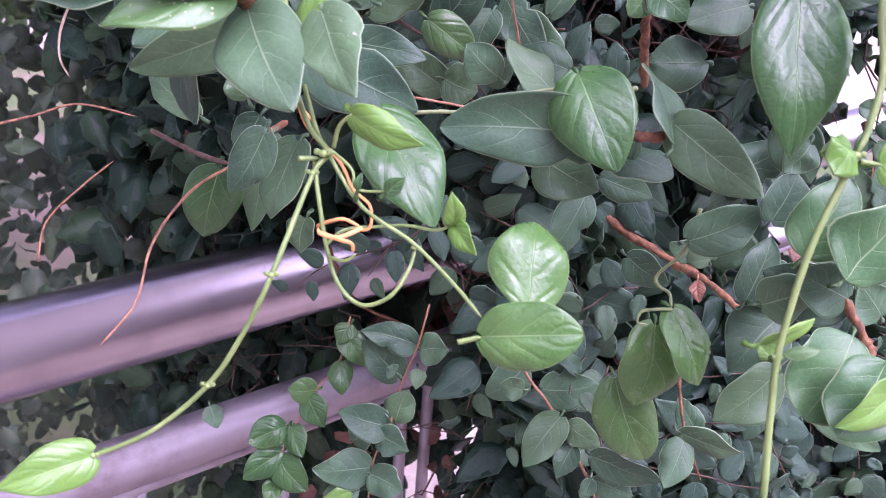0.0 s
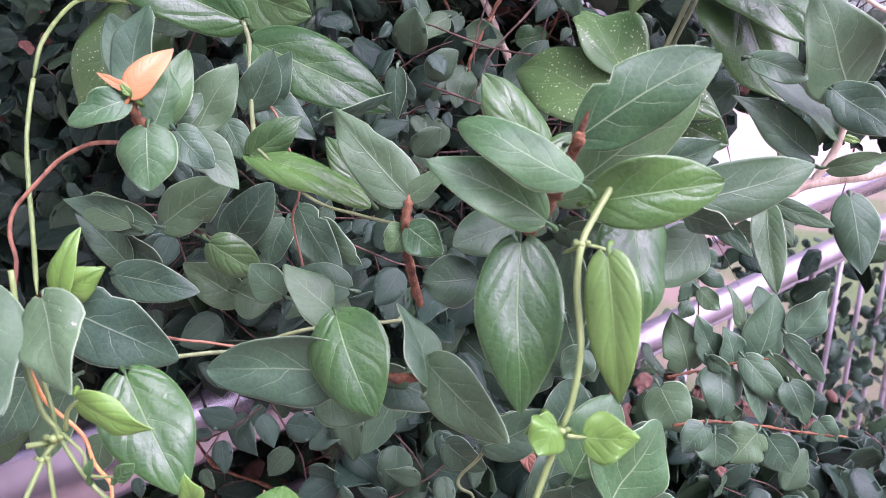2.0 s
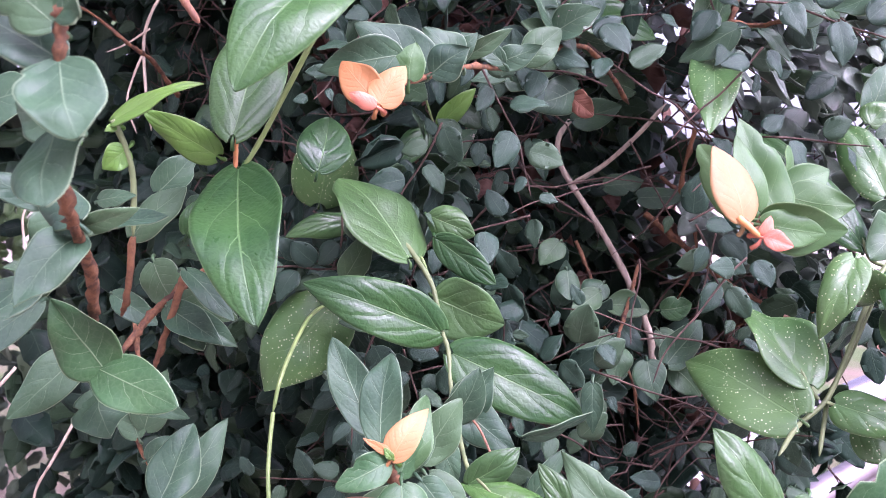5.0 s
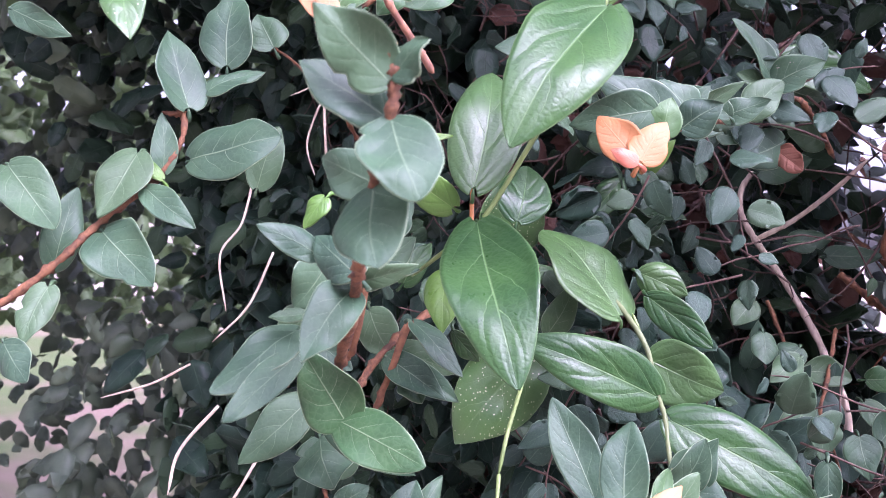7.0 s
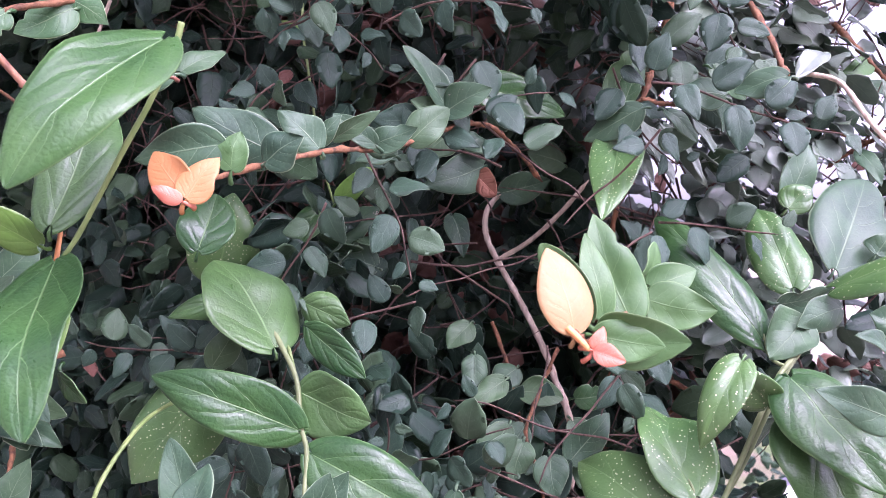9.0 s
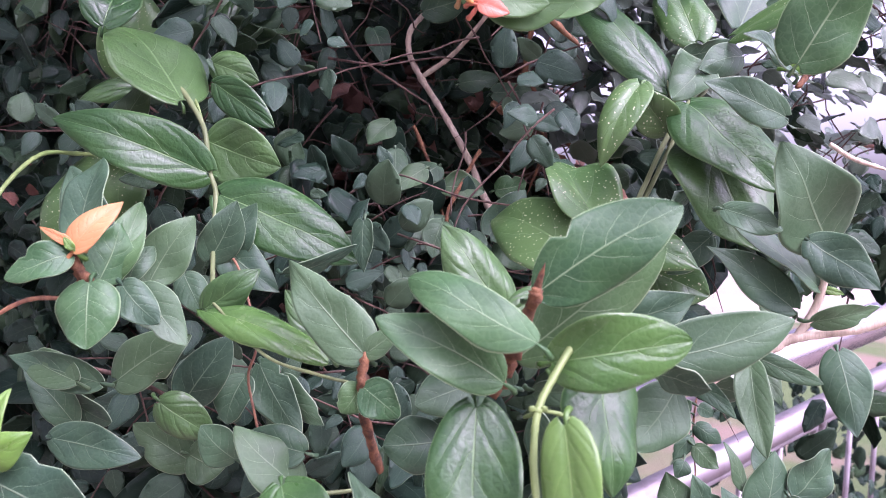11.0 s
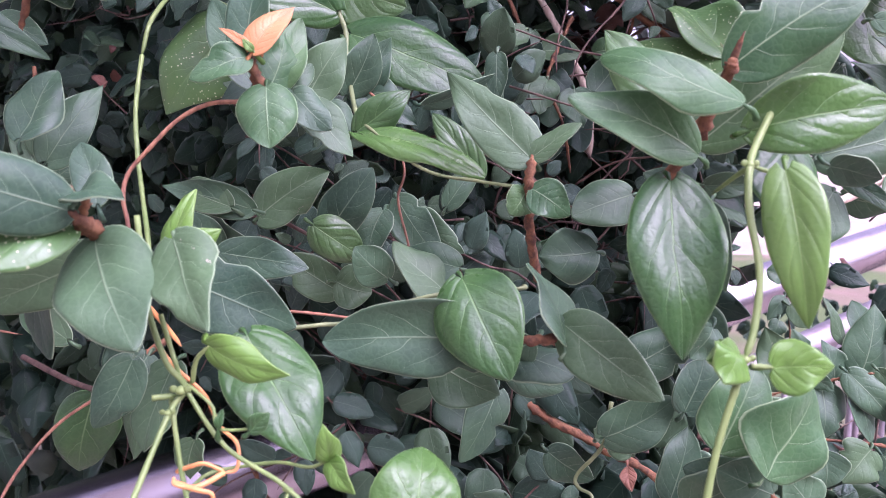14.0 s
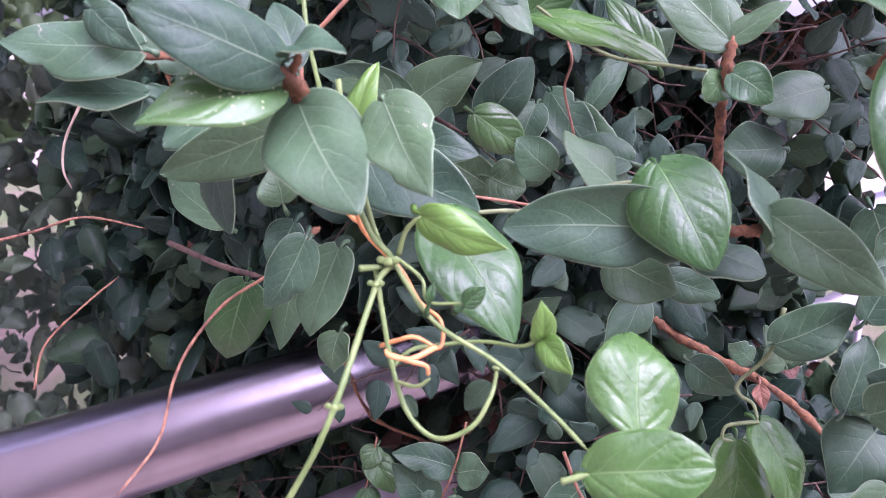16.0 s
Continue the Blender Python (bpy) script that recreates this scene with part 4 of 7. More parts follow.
stem(b, "green", 0.0008806, 0.000814, [(-0.0472, 0.4058, 1.3669), (-0.0538, 0.3702, 1.3665), (-0.0563, 0.3392, 1.3642), (-0.0612, 0.3182, 1.3503), (-0.0634, 0.3116, 1.3368)], 0.12)
stem(b, "green", 0.000814, 0.000814, [(-0.0633, 0.3116, 1.3367), (-0.0633, 0.3054, 1.3261), (-0.0626, 0.2993, 1.3155), (-0.0600, 0.2915, 1.3018), (-0.0553, 0.2796, 1.2882), (-0.0488, 0.2623, 1.2728)], 0.12)

b = plant("climbing_vine", (-0.0403, 0.3082, 1.5101), "vine with large glossy quilted leaves hanging from an arching stem", "vine")
stem(b, "green", 0.0011322, 0.000814, [(-0.0403, 0.3082, 1.5101), (-0.0425, 0.3084, 1.5003), (-0.0504, 0.3087, 1.4804), (-0.0561, 0.3084, 1.4682), (-0.0660, 0.3108, 1.4480), (-0.0723, 0.3125, 1.4357), (-0.0781, 0.3138, 1.4262), (-0.0891, 0.3293, 1.4157), (-0.1036, 0.3473, 1.4025)], 0.12)
leaf(b, "vine", (-0.0787, 0.3108, 1.4265), (-0.0623, 0.2567, 1.3796), 0.0311, 0, 0.08, 12)
leaf(b, "vine", (-0.0809, 0.3101, 1.4385), (-0.0787, 0.3452, 1.4881), 0.0273, 0, 0.05, 16)
leaf(b, "vine", (-0.0415, 0.2942, 1.5008), (-0.0708, 0.2561, 1.4497), 0.0325, 8, 0.08, 20)
stem(b, "wire", 0.0009, 0.00081, [(-0.0807, 0.3159, 1.4260), (-0.0818, 0.3215, 1.4393)], name="tendril", label="orange thread-like tendril")
leaf(b, "lime", (-0.0882, 0.3180, 1.4310), (-0.1138, 0.3100, 1.4462), 0.0137, -20, 0.05, 15)
leaf(b, "lime", (-0.1204, 0.3020, 1.4408), (-0.0900, 0.2964, 1.4562), 0.0105, -20, 0.06, 15)
leaf(b, "lime", (-0.1193, 0.3015, 1.4387), (-0.1223, 0.2992, 1.4370), 0.0030, 0, 0.05, 12)
leaf(b, "lime", (-0.0896, 0.3376, 1.4061), (-0.0886, 0.3231, 1.3841), 0.0165, 10, 0.05, 15)
leaf(b, "lime", (-0.1161, 0.3041, 1.4312), (-0.1231, 0.3007, 1.4238), 0.0099, -30, 0.05, 12)
stem(b, "olive", 0.0012, 0.00105, [(-0.1204, 0.3020, 1.4412), (-0.1167, 0.3042, 1.4317), (-0.1144, 0.3061, 1.4204), (-0.1140, 0.3062, 1.4003)])
leaf(b, "lime", (-0.1279, 0.2816, 1.4301), (-0.1339, 0.2797, 1.4197), 0.0084, 0, 0.05, 12)
leaf(b, "vine", (-0.1078, 0.3568, 1.3987), (-0.0973, 0.3600, 1.4163), 0.0118, 0, 0.05, 12)
leaf(b, "vine", (-0.0844, 0.3331, 1.3835), (-0.0744, 0.3309, 1.3729), 0.0092, 20, 0.05, 12)
leaf(b, "fig", (-0.0430, 0.3928, 1.3790), (-0.0318, 0.3973, 1.4028), 0.0142, 0, 0.05, 12)
leaf(b, "vine", (-0.0603, 0.4231, 1.4290), (-0.0566, 0.4389, 1.4582), 0.0282, 0, 0.05, 12)

b = plant("creeping_fig_sprig", (-0.0996, 0.2011, 1.4634), "creeping fig sprig with broad grey-green leaves reaching out of the hedge", "fig sprig")
stem(b, "rust", 0.0011232, 0.0014586, [(-0.0996, 0.2011, 1.4634), (-0.0983, 0.2008, 1.4568), (-0.0982, 0.2014, 1.4490), (-0.1007, 0.2071, 1.4364), (-0.1023, 0.2103, 1.4319), (-0.1067, 0.2274, 1.4146), (-0.1092, 0.2411, 1.4062), (-0.1161, 0.2732, 1.3872), (-0.1216, 0.2901, 1.3691)], 0.12)
leaf(b, "fig", (-0.0992, 0.1995, 1.4550), (-0.1163, 0.1954, 1.4697), 0.0147, 0, 0.04, 10)
leaf(b, "fig", (-0.0986, 0.1997, 1.4563), (-0.0910, 0.1961, 1.4642), 0.0099, -15, 0.05, 14)
leaf(b, "fig", (-0.0999, 0.2052, 1.4478), (-0.1203, 0.2035, 1.4586), 0.0146, 8, 0.03, 10)
leaf(b, "broad", (-0.0982, 0.2010, 1.4469), (-0.0894, 0.1874, 1.4301), 0.0176, 0, 0.03, 8)
leaf(b, "broad", (-0.1020, 0.2083, 1.4319), (-0.0973, 0.1926, 1.4142), 0.0198, 0, 0.04, 8)
leaf(b, "fig", (-0.1034, 0.2168, 1.4335), (-0.1175, 0.2221, 1.4390), 0.0129, -10, 0.05, 12)
leaf(b, "fig", (-0.1095, 0.2417, 1.4091), (-0.1240, 0.2538, 1.4183), 0.0127, 10, 0.05, 12)
leaf(b, "fig", (-0.1225, 0.2528, 1.4130), (-0.1398, 0.2473, 1.4205), 0.0092, 0, 0.04, 12)
leaf(b, "fig", (-0.1112, 0.2478, 1.4039), (-0.1196, 0.2273, 1.3867), 0.0143, 20, 0.05, 14)
leaf(b, "fig", (-0.1305, 0.2685, 1.3886), (-0.1504, 0.2501, 1.3710), 0.0154, 15, 0.04, 12)
leaf(b, "fig", (-0.1278, 0.2622, 1.3826), (-0.1432, 0.2408, 1.3654), 0.0105, -15, 0.05, 14)
leaf(b, "fig", (-0.1092, 0.2463, 1.4070), (-0.0928, 0.2422, 1.4130), 0.0065, 35, 0.05, 12)
leaf(b, "fig", (-0.1239, 0.2725, 1.4093), (-0.1327, 0.2698, 1.3948), 0.0160, 0, 0.05, 12)
leaf(b, "fig", (-0.1286, 0.2748, 1.3946), (-0.1356, 0.2721, 1.3803), 0.0125, 0, 0.05, 12)
leaf(b, "fig", (-0.1279, 0.2645, 1.3941), (-0.1374, 0.2593, 1.3930), 0.0054, 20, 0.05, 12)

b = plant("creeping_fig_sprig", (-0.0968, 0.3644, 1.3864), "creeping fig sprig with three rounded leaves on a rusty branch", "fig sprig")
stem(b, "rust", 0.0012324, 0.001014, [(-0.0968, 0.3644, 1.3864), (-0.1072, 0.3475, 1.3771), (-0.1152, 0.3304, 1.3670), (-0.1200, 0.3131, 1.3564), (-0.1224, 0.2968, 1.3512)], 0.12)
leaf(b, "fresh", (-0.1158, 0.2856, 1.3569), (-0.1307, 0.2772, 1.3810), 0.0208, 8, 0.04, 10)
leaf(b, "fresh", (-0.1185, 0.2857, 1.3574), (-0.0881, 0.2696, 1.3497), 0.0178, 0, 0.06, 8)
leaf(b, "fig", (-0.1238, 0.2971, 1.3526), (-0.0928, 0.3084, 1.3342), 0.0122, -15, 0.05, 12)
leaf(b, "fig", (-0.1063, 0.3417, 1.3736), (-0.0816, 0.3351, 1.3677), 0.0121, 0, 0.05, 12)
leaf(b, "fig", (-0.1094, 0.3361, 1.3709), (-0.0848, 0.3233, 1.3591), 0.0137, -15, 0.05, 12)
leaf(b, "fig", (-0.1355, 0.3182, 1.3554), (-0.1567, 0.3059, 1.3327), 0.0181, 0, 0.05, 12)
leaf(b, "fig", (-0.1315, 0.3253, 1.3396), (-0.1224, 0.3122, 1.3256), 0.0232, 0, 0.05, 12)
leaf(b, "fig", (-0.1205, 0.3546, 1.3865), (-0.1093, 0.3511, 1.3695), 0.0184, 0, 0.05, 12)
leaf(b, "fig", (-0.1098, 0.3687, 1.4078), (-0.1009, 0.3702, 1.4157), 0.0098, 0, 0.05, 12)
leaf(b, "fig", (-0.1002, 0.2983, 1.3076), (-0.0928, 0.3130, 1.3316), 0.0176, 0, 0.04, 12)
leaf(b, "fig", (-0.0996, 0.3170, 1.2991), (-0.0835, 0.3325, 1.3279), 0.0166, 10, 0.05, 12)
leaf(b, "fig", (-0.1205, 0.3264, 1.3988), (-0.1018, 0.3301, 1.4191), 0.0137, 0, 0.05, 12)
leaf(b, "fig", (-0.1274, 0.2917, 1.4035), (-0.0951, 0.2822, 1.4092), 0.0133, -25, 0.03, 14)
leaf(b, "fig", (-0.1271, 0.3088, 1.4127), (-0.1128, 0.3041, 1.4155), 0.0071, 0, 0.05, 12)
leaf(b, "fig", (-0.0994, 0.3238, 1.3870), (-0.0792, 0.3151, 1.3697), 0.0104, -20, 0.05, 12)
leaf(b, "fig", (-0.1063, 0.3356, 1.3686), (-0.0802, 0.3282, 1.3581), 0.0133, 0, 0.05, 12)
leaf(b, "fig", (-0.1004, 0.3395, 1.3625), (-0.0942, 0.3328, 1.3548), 0.0137, 0, 0.05, 12)
leaf(b, "fig", (-0.1209, 0.3603, 1.4158), (-0.1070, 0.3635, 1.4333), 0.0152, 0, 0.05, 12)
stem(b, "rust", 0.0011232, 0.000897, [(-0.1171, 0.3163, 1.3996), (-0.1208, 0.3223, 1.3776), (-0.1254, 0.3306, 1.3675)], 0.12)
stem(b, "rust", 0.0012324, 0.000897, [(-0.1019, 0.3338, 1.3858), (-0.1099, 0.3337, 1.3586), (-0.1146, 0.3361, 1.3443)], 0.12)
leaf(b, "fig", (0.0499, 0.3824, 1.2792), (0.0657, 0.3865, 1.3017), 0.0111, 0, 0.05, 12)

b = plant("creeping_fig_sprig", (-0.1987, 0.3394, 1.4605), "creeping fig branch with scarred matt leaves standing off the hedge's edge", "fig sprig")
stem(b, "rust", 0.000897, 0.0012324, [(-0.1987, 0.3394, 1.4605), (-0.1973, 0.3352, 1.4490), (-0.2018, 0.3307, 1.4363), (-0.2079, 0.3282, 1.4281), (-0.2180, 0.3212, 1.4175), (-0.2279, 0.3134, 1.4032), (-0.2369, 0.3084, 1.3924), (-0.2501, 0.3042, 1.3804)], 0.12)
leaf(b, "fig", (-0.1963, 0.3376, 1.4620), (-0.2104, 0.3462, 1.4944), 0.0199, 10, 0.03, 14)
leaf(b, "fig", (-0.1917, 0.3442, 1.4700), (-0.1707, 0.3512, 1.4810), 0.0124, -25, 0.04, 12)
leaf(b, "broad", (-0.1928, 0.3337, 1.4416), (-0.1568, 0.3273, 1.4534), 0.0241, -8, 0.04, 12)
leaf(b, "fig", (-0.1933, 0.3696, 1.4852), (-0.1958, 0.3817, 1.5209), 0.0248, 0, 0.05, 12)
leaf(b, "fig", (-0.2018, 0.3306, 1.4359), (-0.2059, 0.3352, 1.4593), 0.0101, 25, 0.05, 12)
leaf(b, "fig", (-0.2110, 0.3279, 1.4423), (-0.2179, 0.3128, 1.4162), 0.0200, 0, 0.04, 12)
leaf(b, "lime", (-0.2000, 0.3260, 1.4329), (-0.2100, 0.3255, 1.4404), 0.0049, 30, 0.05, 12)
leaf(b, "fig", (-0.2050, 0.3232, 1.4288), (-0.1823, 0.3153, 1.4159), 0.0119, -10, 0.05, 12)
leaf(b, "fig", (-0.2180, 0.3179, 1.4112), (-0.1917, 0.3060, 1.3935), 0.0231, 0, 0.05, 8)
leaf(b, "fig", (-0.2355, 0.3173, 1.3963), (-0.2315, 0.3233, 1.4274), 0.0141, 20, 0.05, 12)
leaf(b, "fig", (-0.2540, 0.3145, 1.4331), (-0.2263, 0.2998, 1.4117), 0.0190, -10, 0.05, 12)
leaf(b, "fig", (-0.2296, 0.3039, 1.3907), (-0.2311, 0.2918, 1.3704), 0.0127, 10, 0.05, 12)
leaf(b, "speck", (-0.2108, 0.3066, 1.5006), (-0.2013, 0.2923, 1.4799), 0.0153, 0, 0.05, 12)
leaf(b, "fig", (-0.2770, 0.3478, 1.4980), (-0.2503, 0.3455, 1.4884), 0.0118, 0, 0.05, 12)
leaf(b, "fig", (-0.2376, 0.2921, 1.3713), (-0.2245, 0.2847, 1.3605), 0.0123, 0, 0.05, 12)
leaf(b, "fig", (-0.1782, 0.3872, 1.4979), (-0.1881, 0.3903, 1.5132), 0.0179, 0, 0.05, 12)
leaf(b, "fig", (-0.1834, 0.3953, 1.4342), (-0.1767, 0.4010, 1.4642), 0.0165, 0, 0.05, 12)
stem(b, "rust", 0.000897, 0.0007878, [(-0.1987, 0.3394, 1.4605), (-0.2027, 0.3393, 1.4595), (-0.2077, 0.3394, 1.4598)], 0.12)
stem(b, "twig", 0.00072, 0.000576, [(-0.2096, 0.4799, 1.4488), (-0.2101, 0.4635, 1.4164), (-0.2200, 0.4598, 1.3970), (-0.2125, 0.4540, 1.3673)])
stem(b, "twig", 0.00072, 0.000576, [(-0.1879, 0.4501, 1.4017), (-0.1977, 0.4446, 1.3726), (-0.2145, 0.4409, 1.3521)])
stem(b, "twig", 0.000648, 0.000576, [(-0.2176, 0.4189, 1.3438), (-0.2401, 0.4268, 1.3302), (-0.2699, 0.4351, 1.3182)])
stem(b, "twig", 0.000864, 0.00072, [(-0.1941, 0.3956, 1.3302), (-0.2097, 0.3916, 1.3084), (-0.2089, 0.3782, 1.2919)])

b = plant("creeping_fig_sprig", (-0.0298, 0.2864, 1.4508), "creeping fig branch ending in a pair of young orange leaves", "fig sprig", "orange-tipped sprigs")
stem(b, "rust", 0.0007, 0.0012, [(-0.0298, 0.2864, 1.4508), (-0.0267, 0.2902, 1.4550), (-0.0203, 0.2980, 1.4588), (-0.0069, 0.3280, 1.4673), (0.0087, 0.3600, 1.4759), (0.0290, 0.3913, 1.4812), (0.0509, 0.4136, 1.4928), (0.0643, 0.4249, 1.4993), (0.0794, 0.4455, 1.5017), (0.0964, 0.4638, 1.4923), (0.1134, 0.4813, 1.4783)], 0.12)
leaf(b, "orange", (-0.0294, 0.2853, 1.4507), (-0.0420, 0.2912, 1.4646), 0.0128, 0, 0.05, 8)
leaf(b, "orange", (-0.0283, 0.2831, 1.4498), (-0.0202, 0.2888, 1.4638), 0.0129, 0, 0.05, 8)
leaf(b, "red", (-0.0292, 0.2819, 1.4489), (-0.0383, 0.2807, 1.4527), 0.0053, 0, 0.1, 15)
leaf(b, "fig", (-0.0223, 0.2999, 1.4689), (-0.0505, 0.2989, 1.4616), 0.0164, -10, 0.04, 10)
leaf(b, "fig", (-0.0083, 0.3264, 1.4695), (-0.0397, 0.3235, 1.4839), 0.0195, 0, 0.05, 10)
leaf(b, "pale", (-0.0186, 0.2983, 1.4606), (-0.0167, 0.3009, 1.4739), 0.0116, 10, 0.05, 10)
leaf(b, "fig", (-0.0100, 0.3123, 1.4652), (0.0029, 0.3088, 1.4745), 0.0143, 0, 0.05, 12)
leaf(b, "fig", (0.0036, 0.3497, 1.4748), (-0.0134, 0.3474, 1.4881), 0.0154, 0, 0.04, 10)
leaf(b, "fig", (0.0011, 0.3583, 1.4774), (0.0105, 0.3576, 1.4900), 0.0083, 0, 0.05, 12)
leaf(b, "fig", (0.0075, 0.3661, 1.4810), (0.0260, 0.3631, 1.4934), 0.0081, 35, 0.05, 12)
leaf(b, "fig", (0.0241, 0.3760, 1.4809), (0.0050, 0.3787, 1.4934), 0.0101, 0, 0.05, 12)
leaf(b, "fig", (0.0229, 0.3812, 1.4812), (0.0417, 0.3775, 1.4896), 0.0123, 0, 0.05, 12)
leaf(b, "fig", (0.0383, 0.4023, 1.4861), (0.0556, 0.4055, 1.5036), 0.0165, 0, 0.05, 12)
leaf(b, "fig", (0.0545, 0.4182, 1.5061), (0.0325, 0.4135, 1.5331), 0.0144, 20, 0.04, 14)
leaf(b, "fig", (0.0541, 0.4176, 1.5033), (0.0753, 0.4094, 1.5149), 0.0179, -10, 0.05, 10)
leaf(b, "fig", (0.0543, 0.4208, 1.5039), (0.0375, 0.4167, 1.5079), 0.0109, 0, 0.05, 12)
leaf(b, "vine", (0.0694, 0.4500, 1.5240), (0.1205, 0.4573, 1.5126), 0.0235, 0, 0.05, 12)
leaf(b, "fig", (0.0784, 0.4623, 1.4832), (0.0473, 0.4448, 1.4697), 0.0213, -10, 0.05, 10)
leaf(b, "fig", (0.0667, 0.4549, 1.4965), (0.0806, 0.4534, 1.4897), 0.0129, 0, 0.05, 12)
leaf(b, "fig", (0.0620, 0.4558, 1.5008), (0.0451, 0.4528, 1.4843), 0.0186, 0, 0.05, 12)
leaf(b, "fig", (0.0303, 0.4115, 1.4804), (0.0133, 0.4110, 1.4765), 0.0092, 20, 0.05, 12)
leaf(b, "fig", (0.0324, 0.4214, 1.4792), (0.0449, 0.4209, 1.4772), 0.0106, 0, 0.05, 12)
leaf(b, "dry", (0.0741, 0.4614, 1.4783), (0.0846, 0.4489, 1.4672), 0.0136, 20, 0.05, 12)
leaf(b, "fig", (0.0801, 0.4679, 1.5118), (0.0989, 0.4669, 1.5083), 0.0145, 20, 0.05, 12)
leaf(b, "dry", (-0.0560, 0.3448, 1.4982), (-0.0675, 0.3446, 1.4964), 0.0069, 20, 0.05, 12)
leaf(b, "fig", (-0.0567, 0.3556, 1.5013), (-0.0783, 0.3553, 1.4983), 0.0128, 0, 0.05, 12)
leaf(b, "fig", (-0.0570, 0.3663, 1.5040), (-0.0417, 0.3788, 1.5167), 0.0114, 0, 0.05, 12)

b = plant("climbing_vine", (-0.0270, 0.4811, 1.5727), "thin green vine with small leaves before the dark hedge", "vine")
stem(b, "green", 0.0008806, 0.000629, [(-0.0270, 0.4811, 1.5727), (-0.0243, 0.4766, 1.5497), (-0.0193, 0.4722, 1.5273), (-0.0119, 0.4665, 1.4930), (-0.0068, 0.4649, 1.4749), (-0.0003, 0.4643, 1.4565)], 0.12)
leaf(b, "lime", (0.0019, 0.4586, 1.4586), (0.0208, 0.4573, 1.4794), 0.0119, 0, 0.05, 12)
leaf(b, "vine", (-0.0055, 0.4633, 1.4561), (-0.0244, 0.4536, 1.4311), 0.0156, 0, 0.05, 24)
leaf(b, "fig", (0.0139, 0.4648, 1.4391), (0.0322, 0.4644, 1.4384), 0.0089, 0, 0.05, 12)
leaf(b, "fig", (-0.0047, 0.4695, 1.4357), (0.0244, 0.4734, 1.4578), 0.0212, 0, 0.05, 12)
leaf(b, "fig", (0.0232, 0.4722, 1.4250), (-0.0082, 0.4740, 1.4325), 0.0222, 0, 0.05, 12)
leaf(b, "lime", (-0.0244, 0.4767, 1.5503), (-0.0373, 0.4782, 1.5569), 0.0061, 0, 0.05, 12)
leaf(b, "lime", (-0.0238, 0.4767, 1.5504), (-0.0110, 0.4778, 1.5566), 0.0065, 0, 0.05, 12)

b = plant("dry_twig", (0.1000, 0.5780, 1.4760), "forked pale brown bare twig hanging in the dark hedge", "twig")
stem(b, "twig", 0.0018, 0.0023, [(0.1000, 0.5780, 1.4760), (0.0915, 0.5700, 1.4630), (0.0915, 0.5650, 1.4475), (0.0990, 0.5550, 1.4310), (0.1155, 0.5350, 1.4025), (0.1300, 0.5210, 1.3745), (0.1355, 0.5150, 1.3595), (0.1400, 0.5100, 1.3500), (0.1455, 0.5050, 1.3300), (0.1460, 0.5000, 1.2990)], 0.15)
stem(b, "twig", 0.0017, 0.0013, [(0.0990, 0.5550, 1.4310), (0.1180, 0.5450, 1.4450), (0.1350, 0.5300, 1.4650), (0.1470, 0.5150, 1.4840)], 0.15)

b = plant("creeping_fig_sprig", (0.1730, 0.4600, 1.5770), "creeping fig sprig with one speckled leaf and folded leaves coloured pale for sheen", "fig sprig")
stem(b, "rust", 0.0016, 0.0011, [(0.1730, 0.4600, 1.5770), (0.1690, 0.4600, 1.5550), (0.1650, 0.4600, 1.5390), (0.1590, 0.4550, 1.5230), (0.1510, 0.4600, 1.5140), (0.1490, 0.4550, 1.5040)], 0.12)
stem(b, "rust", 0.0011, 0.0008, [(0.1650, 0.4600, 1.5390), (0.1480, 0.4650, 1.5290), (0.1410, 0.4550, 1.5210)], 0.12)
stem(b, "rust", 0.0012, 0.0008, [(0.1590, 0.4550, 1.5230), (0.1720, 0.4500, 1.5210), (0.1790, 0.4300, 1.5200), (0.1850, 0.4050, 1.5180)], 0.12)
stem(b, "rust", 0.0014, 0.001, [(0.2160, 0.4600, 1.5800), (0.2120, 0.4200, 1.5500), (0.2070, 0.3950, 1.5310), (0.2070, 0.3880, 1.5260)], 0.12)
leaf(b, "fig", (0.1510, 0.4250, 1.5130), (0.1270, 0.4400, 1.4970), 0.0177, 0, 0.05, 12)
leaf(b, "fresh", (0.1400, 0.4500, 1.5200), (0.1580, 0.4550, 1.5520), 0.0158, -10, 0.05, 12)
leaf(b, "fresh", (0.1470, 0.4450, 1.5170), (0.1570, 0.4500, 1.5450), 0.0125, 10, 0.05, 12)
leaf(b, "speck", (0.1460, 0.4450, 1.5020), (0.1270, 0.3900, 1.4580), 0.0259, 0, 0.05, 12)
leaf(b, "fig", (0.1830, 0.4000, 1.5170), (0.1630, 0.4050, 1.5200), 0.0164, 0, 0.05, 12)
leaf(b, "fig", (0.1640, 0.4250, 1.5130), (0.1790, 0.4200, 1.4980), 0.0100, 0, 0.05, 12)
leaf(b, "fig", (0.2050, 0.3850, 1.5250), (0.1850, 0.3950, 1.5180), 0.0151, 15, 0.05, 12)
leaf(b, "fresh", (0.1800, 0.4100, 1.5320), (0.1970, 0.4100, 1.5180), 0.0123, 0, 0.05, 12)
leaf(b, "sheen", (0.2700, 0.5600, 1.5240), (0.2330, 0.5500, 1.5140), 0.0112, 0, 0.05, 22)
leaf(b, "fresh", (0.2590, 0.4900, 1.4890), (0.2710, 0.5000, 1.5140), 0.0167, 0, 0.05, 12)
leaf(b, "sheen", (0.1620, 0.4700, 1.5170), (0.1670, 0.4500, 1.4940), 0.0127, -30, 0.05, 22)
